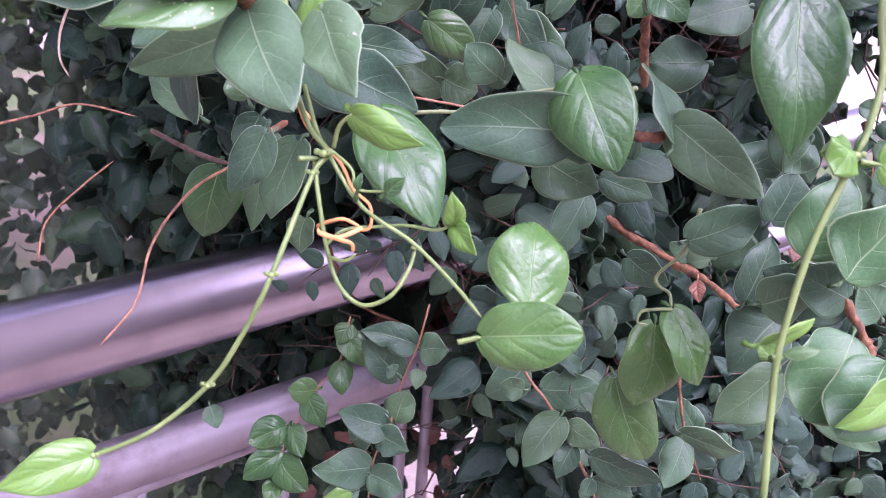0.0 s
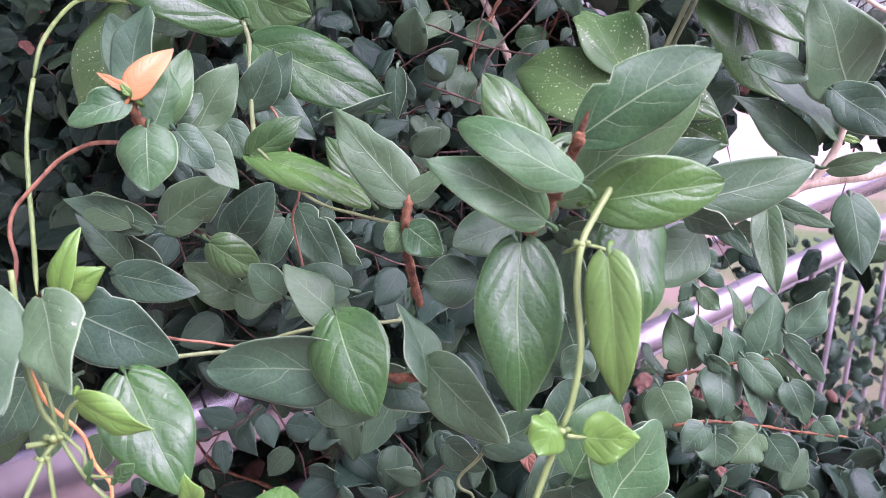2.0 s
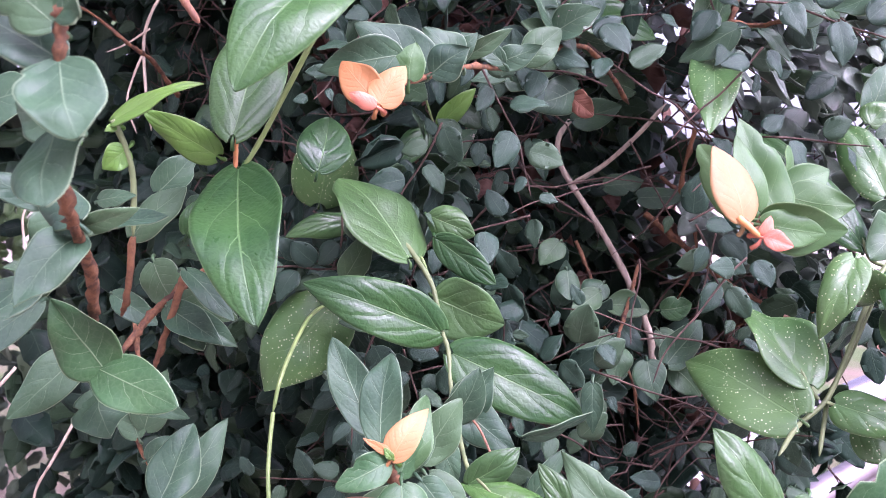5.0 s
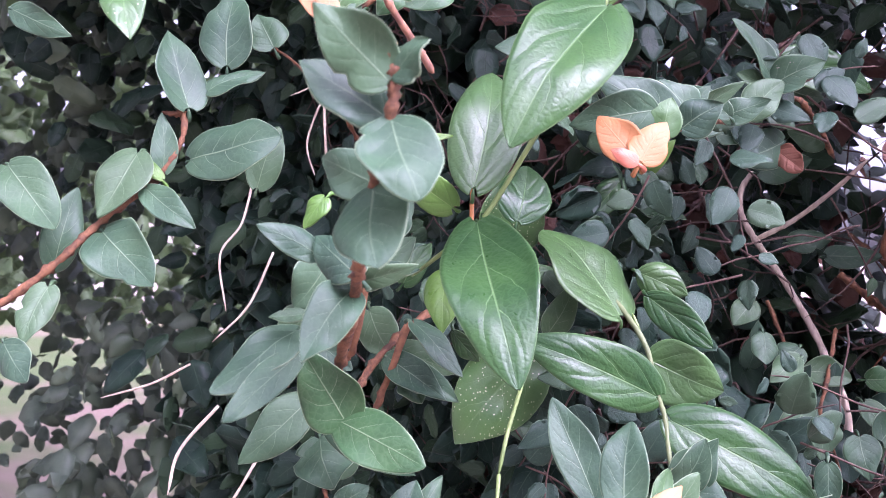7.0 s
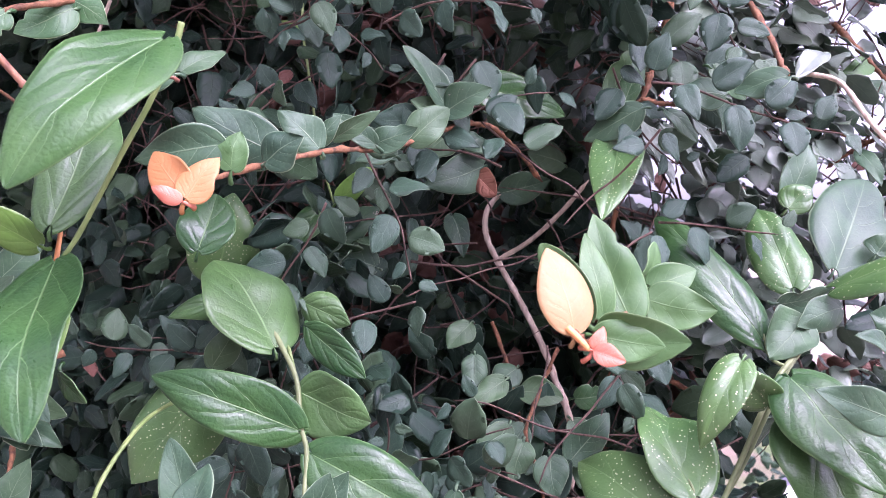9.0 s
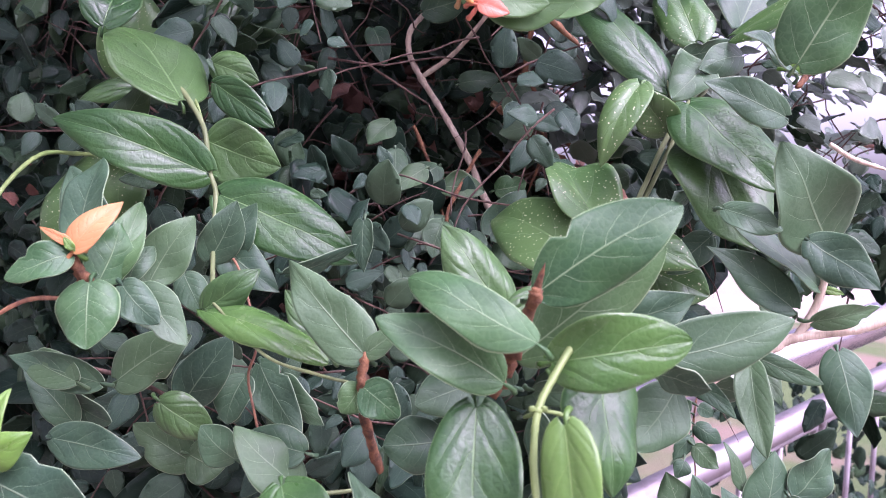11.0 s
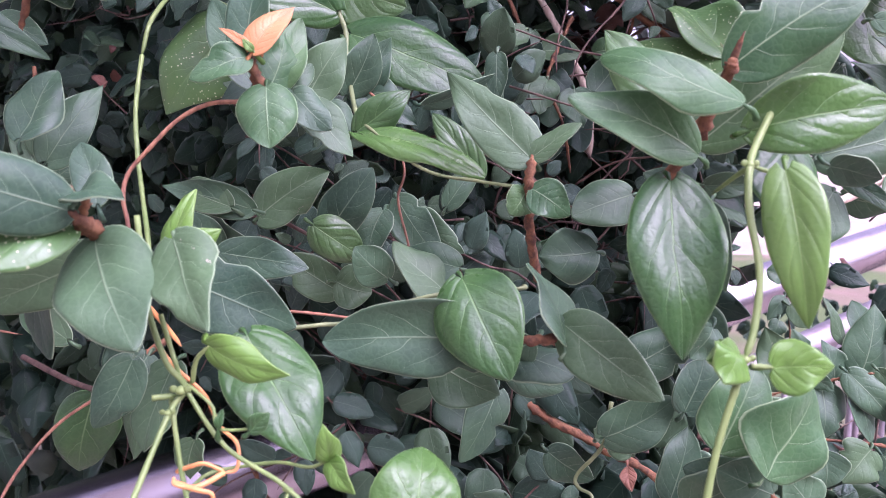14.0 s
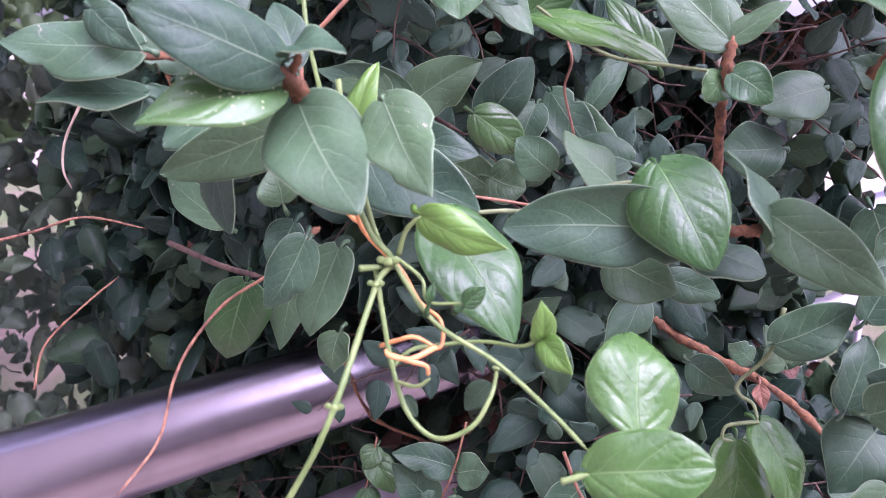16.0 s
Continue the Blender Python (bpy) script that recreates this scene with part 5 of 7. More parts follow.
leaf(b, "sheen", (0.1790, 0.4800, 1.5150), (0.1940, 0.4500, 1.4840), 0.0104, -35, 0.05, 22)
leaf(b, "sheen", (0.1690, 0.4700, 1.5020), (0.1790, 0.4500, 1.4800), 0.0095, -25, 0.05, 22)
leaf(b, "sheen", (0.1990, 0.4800, 1.5010), (0.2180, 0.4500, 1.4770), 0.0125, -40, 0.05, 22)
leaf(b, "sheen", (0.2000, 0.4900, 1.5210), (0.2060, 0.4700, 1.5000), 0.0115, -20, 0.05, 22)
leaf(b, "sheen", (0.1860, 0.4700, 1.5030), (0.1970, 0.4500, 1.4780), 0.0077, 30, 0.05, 22)
leaf(b, "sheen", (0.1590, 0.4600, 1.4970), (0.1640, 0.4400, 1.4790), 0.0080, 25, 0.05, 22)

b = plant("creeping_fig_sprig", (0.3510, 0.5000, 1.5700), "creeping fig twigs with grey-green leaves, some coloured pale for sheen, against the sky", "fig sprig")
stem(b, "rust", 0.0013, 0.0009, [(0.3510, 0.5000, 1.5700), (0.3380, 0.5000, 1.5570), (0.3280, 0.5000, 1.5410), (0.3220, 0.5000, 1.5250), (0.3090, 0.5000, 1.5160), (0.2950, 0.5000, 1.5070), (0.2850, 0.5000, 1.4990)], 0.12)
stem(b, "rust", 0.0014, 0.001, [(0.2830, 0.5000, 1.5850), (0.3050, 0.5000, 1.5660), (0.3190, 0.5000, 1.5520), (0.3280, 0.5000, 1.5410)], 0.12)
stem(b, "rust", 0.001, 0.0008, [(0.3090, 0.5000, 1.5160), (0.2970, 0.5200, 1.5240), (0.2920, 0.5500, 1.5290), (0.2760, 0.5500, 1.5360), (0.2700, 0.5600, 1.5240)], 0.12)
leaf(b, "fig", (0.2980, 0.5200, 1.5250), (0.3140, 0.5200, 1.5390), 0.0134, 0, 0.05, 12)
leaf(b, "sheen", (0.3200, 0.5000, 1.5110), (0.2930, 0.4800, 1.5240), 0.0135, 25, 0.05, 22)
leaf(b, "sheen", (0.3280, 0.5000, 1.5370), (0.3430, 0.4900, 1.5300), 0.0171, -30, 0.05, 22)
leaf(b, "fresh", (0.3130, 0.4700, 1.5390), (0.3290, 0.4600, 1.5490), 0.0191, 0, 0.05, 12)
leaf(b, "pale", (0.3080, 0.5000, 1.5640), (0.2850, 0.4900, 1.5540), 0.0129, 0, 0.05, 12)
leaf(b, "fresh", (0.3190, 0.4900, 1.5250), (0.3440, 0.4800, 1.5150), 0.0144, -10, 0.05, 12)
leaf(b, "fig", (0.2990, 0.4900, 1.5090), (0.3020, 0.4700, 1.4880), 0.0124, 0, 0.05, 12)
leaf(b, "sheen", (0.2950, 0.5000, 1.5070), (0.2780, 0.4900, 1.5180), 0.0111, -20, 0.05, 22)
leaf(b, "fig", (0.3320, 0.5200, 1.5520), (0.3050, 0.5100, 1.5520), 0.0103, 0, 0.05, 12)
leaf(b, "sheen", (0.3030, 0.5500, 1.5380), (0.2810, 0.5400, 1.5200), 0.0122, -20, 0.05, 22)
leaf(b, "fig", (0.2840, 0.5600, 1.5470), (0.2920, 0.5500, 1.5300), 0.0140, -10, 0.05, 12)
leaf(b, "sheen", (0.2380, 0.4200, 1.5460), (0.2160, 0.4000, 1.5280), 0.0121, 20, 0.05, 22)
leaf(b, "fig", (0.2570, 0.5500, 1.5390), (0.2720, 0.5400, 1.5340), 0.0120, 0, 0.05, 12)

b = plant("dry_twig", (0.2232, 0.4088, 1.5324), "smooth tan twig arching out of the hedge", "twig")
stem(b, "twig", 0.001152, 0.001584, [(0.2232, 0.4088, 1.5324), (0.2315, 0.3978, 1.5287), (0.2360, 0.3914, 1.5225), (0.2394, 0.3782, 1.5072), (0.2476, 0.3704, 1.4939), (0.2548, 0.3634, 1.4843), (0.2585, 0.3714, 1.4737), (0.2576, 0.3800, 1.4653)], 0.12)
stem(b, "twig", 0.000648, 0.000432, [(0.2548, 0.3634, 1.4843), (0.2560, 0.3598, 1.4820), (0.2567, 0.3574, 1.4798)])
stem(b, "twig", 0.000504, 0.000432, [(0.2576, 0.3800, 1.4653), (0.2726, 0.3857, 1.4695), (0.2957, 0.3971, 1.4772)])

b = plant("creeping_fig_sprig", (0.0923, 0.2690, 1.4173), "creeping fig sprig with one pale peach leaf among light green ones", "fig sprig", "orange-tipped sprigs")
stem(b, "rust", 0.0007878, 0.0012324, [(0.0923, 0.2690, 1.4173), (0.0979, 0.2714, 1.4141), (0.1042, 0.2814, 1.4187), (0.1228, 0.3072, 1.4218), (0.1530, 0.3573, 1.4195)], 0.12)
stem(b, "wire", 0.00117, 0.0009, [(0.0901, 0.2693, 1.4185), (0.0941, 0.2676, 1.4150), (0.0964, 0.2660, 1.4125)], name="tendril", label="orange thread-like tendril")
leaf(b, "peach", (0.0924, 0.2700, 1.4172), (0.0847, 0.2771, 1.4426), 0.0186, 0, 0.05, 8)
leaf(b, "pale", (0.0992, 0.2846, 1.4193), (0.0845, 0.2935, 1.4431), 0.0157, -20, 0.05, 12)
leaf(b, "red", (0.0977, 0.2660, 1.4125), (0.1073, 0.2644, 1.4100), 0.0069, 0, 0.1, 15)
leaf(b, "red", (0.0982, 0.2670, 1.4125), (0.1011, 0.2694, 1.4195), 0.0060, 30, 0.1, 20)
leaf(b, "pale", (0.1159, 0.2948, 1.4202), (0.1038, 0.3057, 1.4548), 0.0209, 0, 0.04, 10)
leaf(b, "pale", (0.1055, 0.2889, 1.4211), (0.0997, 0.2973, 1.4478), 0.0113, 15, 0.04, 10)
leaf(b, "pale", (0.1213, 0.3122, 1.4212), (0.1301, 0.3170, 1.4464), 0.0162, 30, 0.05, 12)
leaf(b, "pale", (0.1018, 0.2761, 1.4174), (0.1285, 0.2703, 1.4159), 0.0179, 0, 0.04, 10)
leaf(b, "pale", (0.0994, 0.2718, 1.4164), (0.1200, 0.2681, 1.4146), 0.0127, 0, 0.04, 10)
leaf(b, "pale", (0.1246, 0.3029, 1.4262), (0.1463, 0.2972, 1.4243), 0.0174, 0, 0.05, 12)
leaf(b, "pale", (0.1262, 0.3088, 1.4305), (0.1428, 0.3100, 1.4378), 0.0128, 0, 0.05, 12)

b = plant("climbing_vine", (0.2083, 0.3683, 1.4016), "speckled vine with twin pale stems and drooping leaves", "vine")
stem(b, "olive", 0.0012, 0.00105, [(0.2083, 0.3683, 1.4016), (0.2007, 0.3640, 1.3943), (0.1903, 0.3569, 1.3781), (0.1810, 0.3514, 1.3599), (0.1697, 0.3457, 1.3401), (0.1547, 0.3399, 1.3299), (0.1410, 0.3280, 1.3203)], 0.12)
stem(b, "olive", 0.001125, 0.000975, [(0.2157, 0.3743, 1.4064), (0.2044, 0.3669, 1.3942), (0.1952, 0.3618, 1.3775), (0.1841, 0.3551, 1.3580), (0.1734, 0.3500, 1.3413), (0.1688, 0.3446, 1.3289), (0.1638, 0.3374, 1.3177)])
stem(b, "olive", 0.0009, 0.000675, [(0.2036, 0.3657, 1.3979), (0.1996, 0.3714, 1.4008), (0.1988, 0.3773, 1.4102)])
stem(b, "olive", 0.0009, 0.000675, [(0.1912, 0.3609, 1.3882), (0.2015, 0.3553, 1.3812), (0.2036, 0.3487, 1.3789)])
stem(b, "olive", 0.000825, 0.000675, [(0.1689, 0.3446, 1.3392), (0.1736, 0.3433, 1.3382), (0.1786, 0.3414, 1.3394)])
stem(b, "olive", 0.000825, 0.000675, [(0.1662, 0.3457, 1.3399), (0.1634, 0.3487, 1.3447), (0.1605, 0.3522, 1.3518)])
leaf(b, "vine", (0.1987, 0.3777, 1.4072), (0.1625, 0.4230, 1.4647), 0.0277, 12, 0.06, 20)
leaf(b, "speck", (0.1624, 0.3480, 1.3460), (0.1532, 0.3911, 1.3736), 0.0294, 0, 0.05, 24)
leaf(b, "speck", (0.1551, 0.3405, 1.3331), (0.1221, 0.3928, 1.3484), 0.0373, 0, 0.06, 16)
leaf(b, "vine", (0.2015, 0.3472, 1.3814), (0.2191, 0.3152, 1.3384), 0.0408, 0, 0.05, 20)
leaf(b, "vine", (0.1970, 0.3471, 1.3962), (0.2204, 0.3097, 1.3625), 0.0368, -8, 0.06, 20)
leaf(b, "speck", (0.1724, 0.3434, 1.3390), (0.1958, 0.3243, 1.3313), 0.0200, 0, 0.05, 20)
leaf(b, "speck", (0.2161, 0.3891, 1.4306), (0.2113, 0.4255, 1.4708), 0.0265, 10, 0.07, 28)
leaf(b, "broad", (0.2425, 0.4028, 1.4401), (0.2754, 0.4421, 1.4871), 0.0404, 0, 0.06, 16)
leaf(b, "speck", (0.2302, 0.3790, 1.4321), (0.2830, 0.342, 1.456), 0.0270, -38, 0.06, 20)
leaf(b, "fig", (0.2169, 0.3786, 1.4182), (0.1978, 0.3683, 1.4005), 0.0213, 0, 0.05, 8)
leaf(b, "fig", (0.2385, 0.4482, 1.4739), (0.2517, 0.4542, 1.5058), 0.0201, 20, 0.05, 12)
leaf(b, "fig", (0.2353, 0.3824, 1.4234), (0.2111, 0.3709, 1.4151), 0.0156, 0, 0.05, 8)
leaf(b, "fig", (0.2101, 0.3878, 1.4231), (0.2341, 0.3892, 1.4322), 0.0120, 30, 0.05, 12)
leaf(b, "speck", (0.2340, 0.4372, 1.4697), (0.2463, 0.4395, 1.4825), 0.0177, 0, 0.05, 12)
leaf(b, "fig", (0.2616, 0.4022, 1.4485), (0.2676, 0.4040, 1.4584), 0.0142, 0, 0.05, 12)
leaf(b, "fig", (0.2080, 0.3651, 1.3848), (0.2017, 0.3640, 1.3786), 0.0065, 0, 0.05, 12)
leaf(b, "speck", (0.1880, 0.3449, 1.3846), (0.1724, 0.3414, 1.4019), 0.0180, -35, 0.12, 30)
leaf(b, "speck", (0.1746, 0.3415, 1.4025), (0.1567, 0.3322, 1.3693), 0.0173, 35, 0.14, 30)

b = plant("creeping_fig_sprig", (0.2521, 0.2903, 1.3173), "creeping fig branch with leathery folded leaves at the hedge's bright edge", "fig sprig")
stem(b, "twig", 0.002016, 0.00144, [(0.2521, 0.2903, 1.3173), (0.2410, 0.2926, 1.3128), (0.2204, 0.2942, 1.3091), (0.2127, 0.2955, 1.3046), (0.1965, 0.2923, 1.2979), (0.1814, 0.2863, 1.2920), (0.1710, 0.2811, 1.2907)])
stem(b, "twig", 0.001584, 0.001296, [(0.2204, 0.2942, 1.3091), (0.2260, 0.2939, 1.3186), (0.2282, 0.2920, 1.3300), (0.2277, 0.2907, 1.3442)], 0.12)
leaf(b, "fig", (0.2274, 0.2906, 1.3436), (0.2046, 0.2822, 1.3773), 0.0320, -5, 0.05, 10)
leaf(b, "fig", (0.2262, 0.2927, 1.3279), (0.1984, 0.3075, 1.3498), 0.0158, 20, 0.05, 12)
leaf(b, "fig", (0.2196, 0.2962, 1.3193), (0.1889, 0.3028, 1.3406), 0.0154, 0, 0.05, 12)
leaf(b, "fig", (0.2179, 0.2858, 1.3444), (0.2343, 0.2695, 1.3299), 0.0164, 20, 0.05, 12)
leaf(b, "fig", (0.2241, 0.2903, 1.3157), (0.2466, 0.2861, 1.3216), 0.0095, 20, 0.05, 12)
leaf(b, "fig", (0.2308, 0.2853, 1.3061), (0.2289, 0.2683, 1.2811), 0.0160, 20, 0.04, 14)
leaf(b, "fig", (0.2023, 0.2907, 1.3002), (0.2004, 0.2721, 1.2726), 0.0122, 30, 0.04, 18)
leaf(b, "fig", (0.2088, 0.2975, 1.2990), (0.2143, 0.2897, 1.2856), 0.0095, 0, 0.05, 12)
leaf(b, "fig", (0.2020, 0.2913, 1.3035), (0.2241, 0.2813, 1.2954), 0.0080, 25, 0.05, 12)
leaf(b, "fig", (0.1859, 0.2965, 1.2925), (0.2052, 0.2906, 1.2895), 0.0121, 30, 0.05, 12)
leaf(b, "lime", (0.2285, 0.2915, 1.3270), (0.2343, 0.2891, 1.3256), 0.0030, 0, 0.05, 12)
leaf(b, "fig", (0.2076, 0.3416, 1.3423), (0.1890, 0.3388, 1.3265), 0.0142, 0, 0.05, 12)
leaf(b, "speck", (0.1889, 0.3539, 1.3260), (0.2118, 0.3468, 1.3171), 0.0234, 0, 0.05, 12)
leaf(b, "fig", (0.2252, 0.3152, 1.3127), (0.2074, 0.3205, 1.3387), 0.0164, 20, 0.05, 12)
stem(b, "twig", 0.001008, 0.000864, [(0.2421, 0.3179, 1.3801), (0.2511, 0.3167, 1.3749), (0.2649, 0.3158, 1.3710)])
leaf(b, "fig", (0.2299, 0.3233, 1.4072), (0.2008, 0.3104, 1.4175), 0.0113, 20, 0.05, 12)
leaf(b, "fig", (0.2191, 0.3096, 1.3885), (0.1851, 0.3019, 1.3990), 0.0155, 0, 0.05, 12)
leaf(b, "fresh", (0.2073, 0.2820, 1.4027), (0.2246, 0.2744, 1.4363), 0.0265, 0, 0.04, 10)
leaf(b, "fig", (0.2480, 0.3559, 1.4192), (0.2336, 0.3569, 1.4231), 0.0152, 0, 0.05, 12)
leaf(b, "fig", (0.1903, 0.2931, 1.3539), (0.2059, 0.2814, 1.3473), 0.0115, 0, 0.05, 12)
leaf(b, "fig", (0.2274, 0.3068, 1.4269), (0.2337, 0.2978, 1.4335), 0.0181, 0, 0.05, 12)
leaf(b, "lime", (0.2337, 0.3341, 1.4108), (0.2499, 0.3349, 1.4160), 0.0077, 30, 0.05, 12)
stem(b, "rust", 0.000897, 0.0007878, [(0.2238, 0.3117, 1.3998), (0.2326, 0.3133, 1.4083), (0.2391, 0.3040, 1.4136)], 0.12)

b = plant("creeping_fig_sprig", (0.2313, 0.4305, 1.1721), "creeping fig twig with small upright leaves against the pale railing", "fig sprig")
stem(b, "rust", 0.0006162, 0.000507, [(0.2313, 0.4305, 1.1721), (0.2421, 0.4261, 1.1768), (0.2591, 0.4219, 1.1822), (0.2726, 0.4177, 1.1880), (0.2825, 0.4130, 1.1904)], 0.12)
stem(b, "rust", 0.0006708, 0.0005616, [(0.2240, 0.3973, 1.1581), (0.2422, 0.3975, 1.1602), (0.2697, 0.3967, 1.1582), (0.2943, 0.3957, 1.1545), (0.3254, 0.3946, 1.1513)], 0.12)
leaf(b, "fig", (0.2438, 0.4314, 1.1775), (0.2326, 0.4378, 1.2099), 0.0266, 0, 0.04, 10)
leaf(b, "fig", (0.2584, 0.4270, 1.1825), (0.2453, 0.4326, 1.2103), 0.0177, 0, 0.05, 12)
leaf(b, "fig", (0.2662, 0.4221, 1.1840), (0.2596, 0.4264, 1.2055), 0.0179, 0, 0.05, 12)
leaf(b, "fig", (0.2794, 0.4197, 1.1879), (0.2882, 0.4268, 1.2254), 0.0248, 0, 0.05, 12)
leaf(b, "fig", (0.2980, 0.4203, 1.2029), (0.3172, 0.4247, 1.2272), 0.0241, 0, 0.05, 12)
leaf(b, "fig", (0.2751, 0.4307, 1.2026), (0.2639, 0.4356, 1.2272), 0.0104, 20, 0.05, 12)
leaf(b, "fig", (0.2924, 0.4153, 1.2031), (0.3133, 0.4052, 1.1786), 0.0126, 20, 0.05, 12)
leaf(b, "fig", (0.2851, 0.4131, 1.1913), (0.3092, 0.4035, 1.1699), 0.0102, 20, 0.05, 12)
leaf(b, "fig", (0.2696, 0.4161, 1.1898), (0.2920, 0.4057, 1.1642), 0.0183, 10, 0.05, 12)
leaf(b, "fig", (0.2590, 0.4218, 1.1816), (0.2559, 0.4114, 1.1542), 0.0269, 0, 0.05, 12)
leaf(b, "fig", (0.2739, 0.4160, 1.1790), (0.2800, 0.4060, 1.1542), 0.0163, 0, 0.05, 12)
leaf(b, "fig", (0.2512, 0.4230, 1.1874), (0.2628, 0.4163, 1.1800), 0.0101, 20, 0.05, 12)
leaf(b, "fig", (0.2919, 0.4056, 1.1793), (0.3006, 0.3961, 1.1573), 0.0178, 20, 0.05, 12)
leaf(b, "fig", (0.2649, 0.4730, 1.2363), (0.2736, 0.4720, 1.2313), 0.0092, 0, 0.05, 12)
leaf(b, "fig", (0.2606, 0.4662, 1.2272), (0.2760, 0.4641, 1.2174), 0.0112, 0, 0.05, 12)
leaf(b, "fig", (0.2580, 0.4592, 1.2169), (0.2715, 0.4567, 1.2049), 0.0126, 0, 0.05, 12)
leaf(b, "fig", (0.2570, 0.4650, 1.2206), (0.2470, 0.4626, 1.2075), 0.0107, 0, 0.05, 12)
leaf(b, "fig", (0.2510, 0.4577, 1.2087), (0.2457, 0.4559, 1.1990), 0.0107, 0, 0.05, 12)
leaf(b, "fig", (0.2595, 0.4725, 1.2329), (0.2491, 0.4732, 1.2361), 0.0139, 0, 0.05, 12)
leaf(b, "fig", (0.3002, 0.4449, 1.1985), (0.2889, 0.4497, 1.2224), 0.0195, 20, 0.05, 12)
leaf(b, "fig", (0.3069, 0.3967, 1.1607), (0.3190, 0.3942, 1.1485), 0.0158, 0, 0.05, 12)
leaf(b, "fig", (0.2195, 0.4107, 1.1745), (0.2345, 0.4054, 1.1483), 0.0283, 0, 0.05, 12)
leaf(b, "fig", (0.2179, 0.3963, 1.1525), (0.1968, 0.3945, 1.1415), 0.0246, 0, 0.05, 12)
leaf(b, "fig", (0.2670, 0.3867, 1.1588), (0.2517, 0.3837, 1.1424), 0.0258, 0, 0.05, 12)
leaf(b, "fig", (0.2730, 0.3860, 1.1560), (0.2875, 0.3820, 1.1363), 0.0215, 0, 0.05, 12)
leaf(b, "fig", (0.2373, 0.3877, 1.1619), (0.2252, 0.3852, 1.1482), 0.0189, 0, 0.05, 12)
leaf(b, "fig", (0.2431, 0.3868, 1.1577), (0.2427, 0.3833, 1.1398), 0.0224, 0, 0.05, 12)
stem(b, "rust", 0.0004524, 0.00039, [(0.2490, 0.4404, 1.1718), (0.2576, 0.4551, 1.1958), (0.2611, 0.4705, 1.2229), (0.2680, 0.4841, 1.2413)], 0.12)

b = plant("creeping_fig_sprig", (0.1412, 0.2555, 1.2089), "creeping fig branch with round veined leaves below the pale vine stem", "fig sprig")
stem(b, "rust", 0.0011232, 0.0013494, [(0.1412, 0.2555, 1.2089), (0.1425, 0.2457, 1.2006), (0.1476, 0.2398, 1.1913), (0.1499, 0.2355, 1.1853), (0.1581, 0.2371, 1.1678), (0.1677, 0.2348, 1.1566)], 0.12)
leaf(b, "blunt", (0.1321, 0.2322, 1.2141), (0.1499, 0.2407, 1.2384), 0.0268, 0, 0.03, 8)
leaf(b, "blunt", (0.1234, 0.2450, 1.2166), (0.1375, 0.2537, 1.2417), 0.0228, 0, 0.03, 8)
leaf(b, "fig", (0.1251, 0.2779, 1.2182), (0.1324, 0.2813, 1.2362), 0.0187, 0, 0.05, 12)
leaf(b, "fig", (0.0996, 0.2861, 1.2061), (0.1243, 0.2836, 1.2213), 0.0185, 0, 0.05, 12)
leaf(b, "fig", (0.1198, 0.2723, 1.1890), (0.1282, 0.2817, 1.2117), 0.0182, 0, 0.03, 8)
leaf(b, "fig", (0.1194, 0.2579, 1.1938), (0.1359, 0.2547, 1.2046), 0.0194, 0, 0.05, 12)
leaf(b, "blunt", (0.1366, 0.2278, 1.1974), (0.1194, 0.2135, 1.1748), 0.0309, 0, 0.03, 8)
leaf(b, "blunt", (0.1395, 0.2124, 1.1968), (0.1235, 0.2006, 1.1769), 0.0240, 0, 0.03, 8)
leaf(b, "lime", (0.1409, 0.2034, 1.1925), (0.1205, 0.1948, 1.1833), 0.0140, 20, 0.05, 12)
leaf(b, "fig", (0.1422, 0.2461, 1.2025), (0.1239, 0.2479, 1.2106), 0.0190, 0, 0.03, 8)
leaf(b, "fig", (0.1497, 0.2577, 1.1947), (0.1204, 0.2649, 1.2036), 0.0220, 0, 0.05, 12)
leaf(b, "fig", (0.1351, 0.2670, 1.1627), (0.1123, 0.2587, 1.1446), 0.0208, 0, 0.03, 10)
leaf(b, "fig", (0.1359, 0.2801, 1.1777), (0.1191, 0.2716, 1.1590), 0.0264, 0, 0.05, 12)
leaf(b, "fig", (0.1265, 0.2843, 1.1988), (0.1377, 0.2805, 1.1800), 0.0204, 0, 0.05, 12)
leaf(b, "fig", (0.1591, 0.2525, 1.1946), (0.1495, 0.2547, 1.2056), 0.0165, 0, 0.05, 12)
leaf(b, "fig", (0.1455, 0.2553, 1.1559), (0.1729, 0.2520, 1.1408), 0.0124, 0, 0.05, 12)
leaf(b, "lime", (0.0896, 0.1812, 1.2110), (0.0861, 0.1838, 1.2136), 0.0046, 20, 0.05, 12)
leaf(b, "lime", (0.0878, 0.1827, 1.2133), (0.1000, 0.1840, 1.2209), 0.0061, 30, 0.08, 30)
leaf(b, "pale", (0.0915, 0.1776, 1.2136), (0.0991, 0.1760, 1.2163), 0.0035, 0, 0.1, 30)

b = plant("climbing_vine", (0.1024, 0.2884, 1.2183), "young vine shoot with a curling tip hanging low in the hedge", "vine")
stem(b, "olive", 0.000825, 0.0006, [(0.1024, 0.2884, 1.2183), (0.1006, 0.2903, 1.2016), (0.0923, 0.2931, 1.1893), (0.0928, 0.2922, 1.1848), (0.0976, 0.2916, 1.1818), (0.0975, 0.2857, 1.1776)])
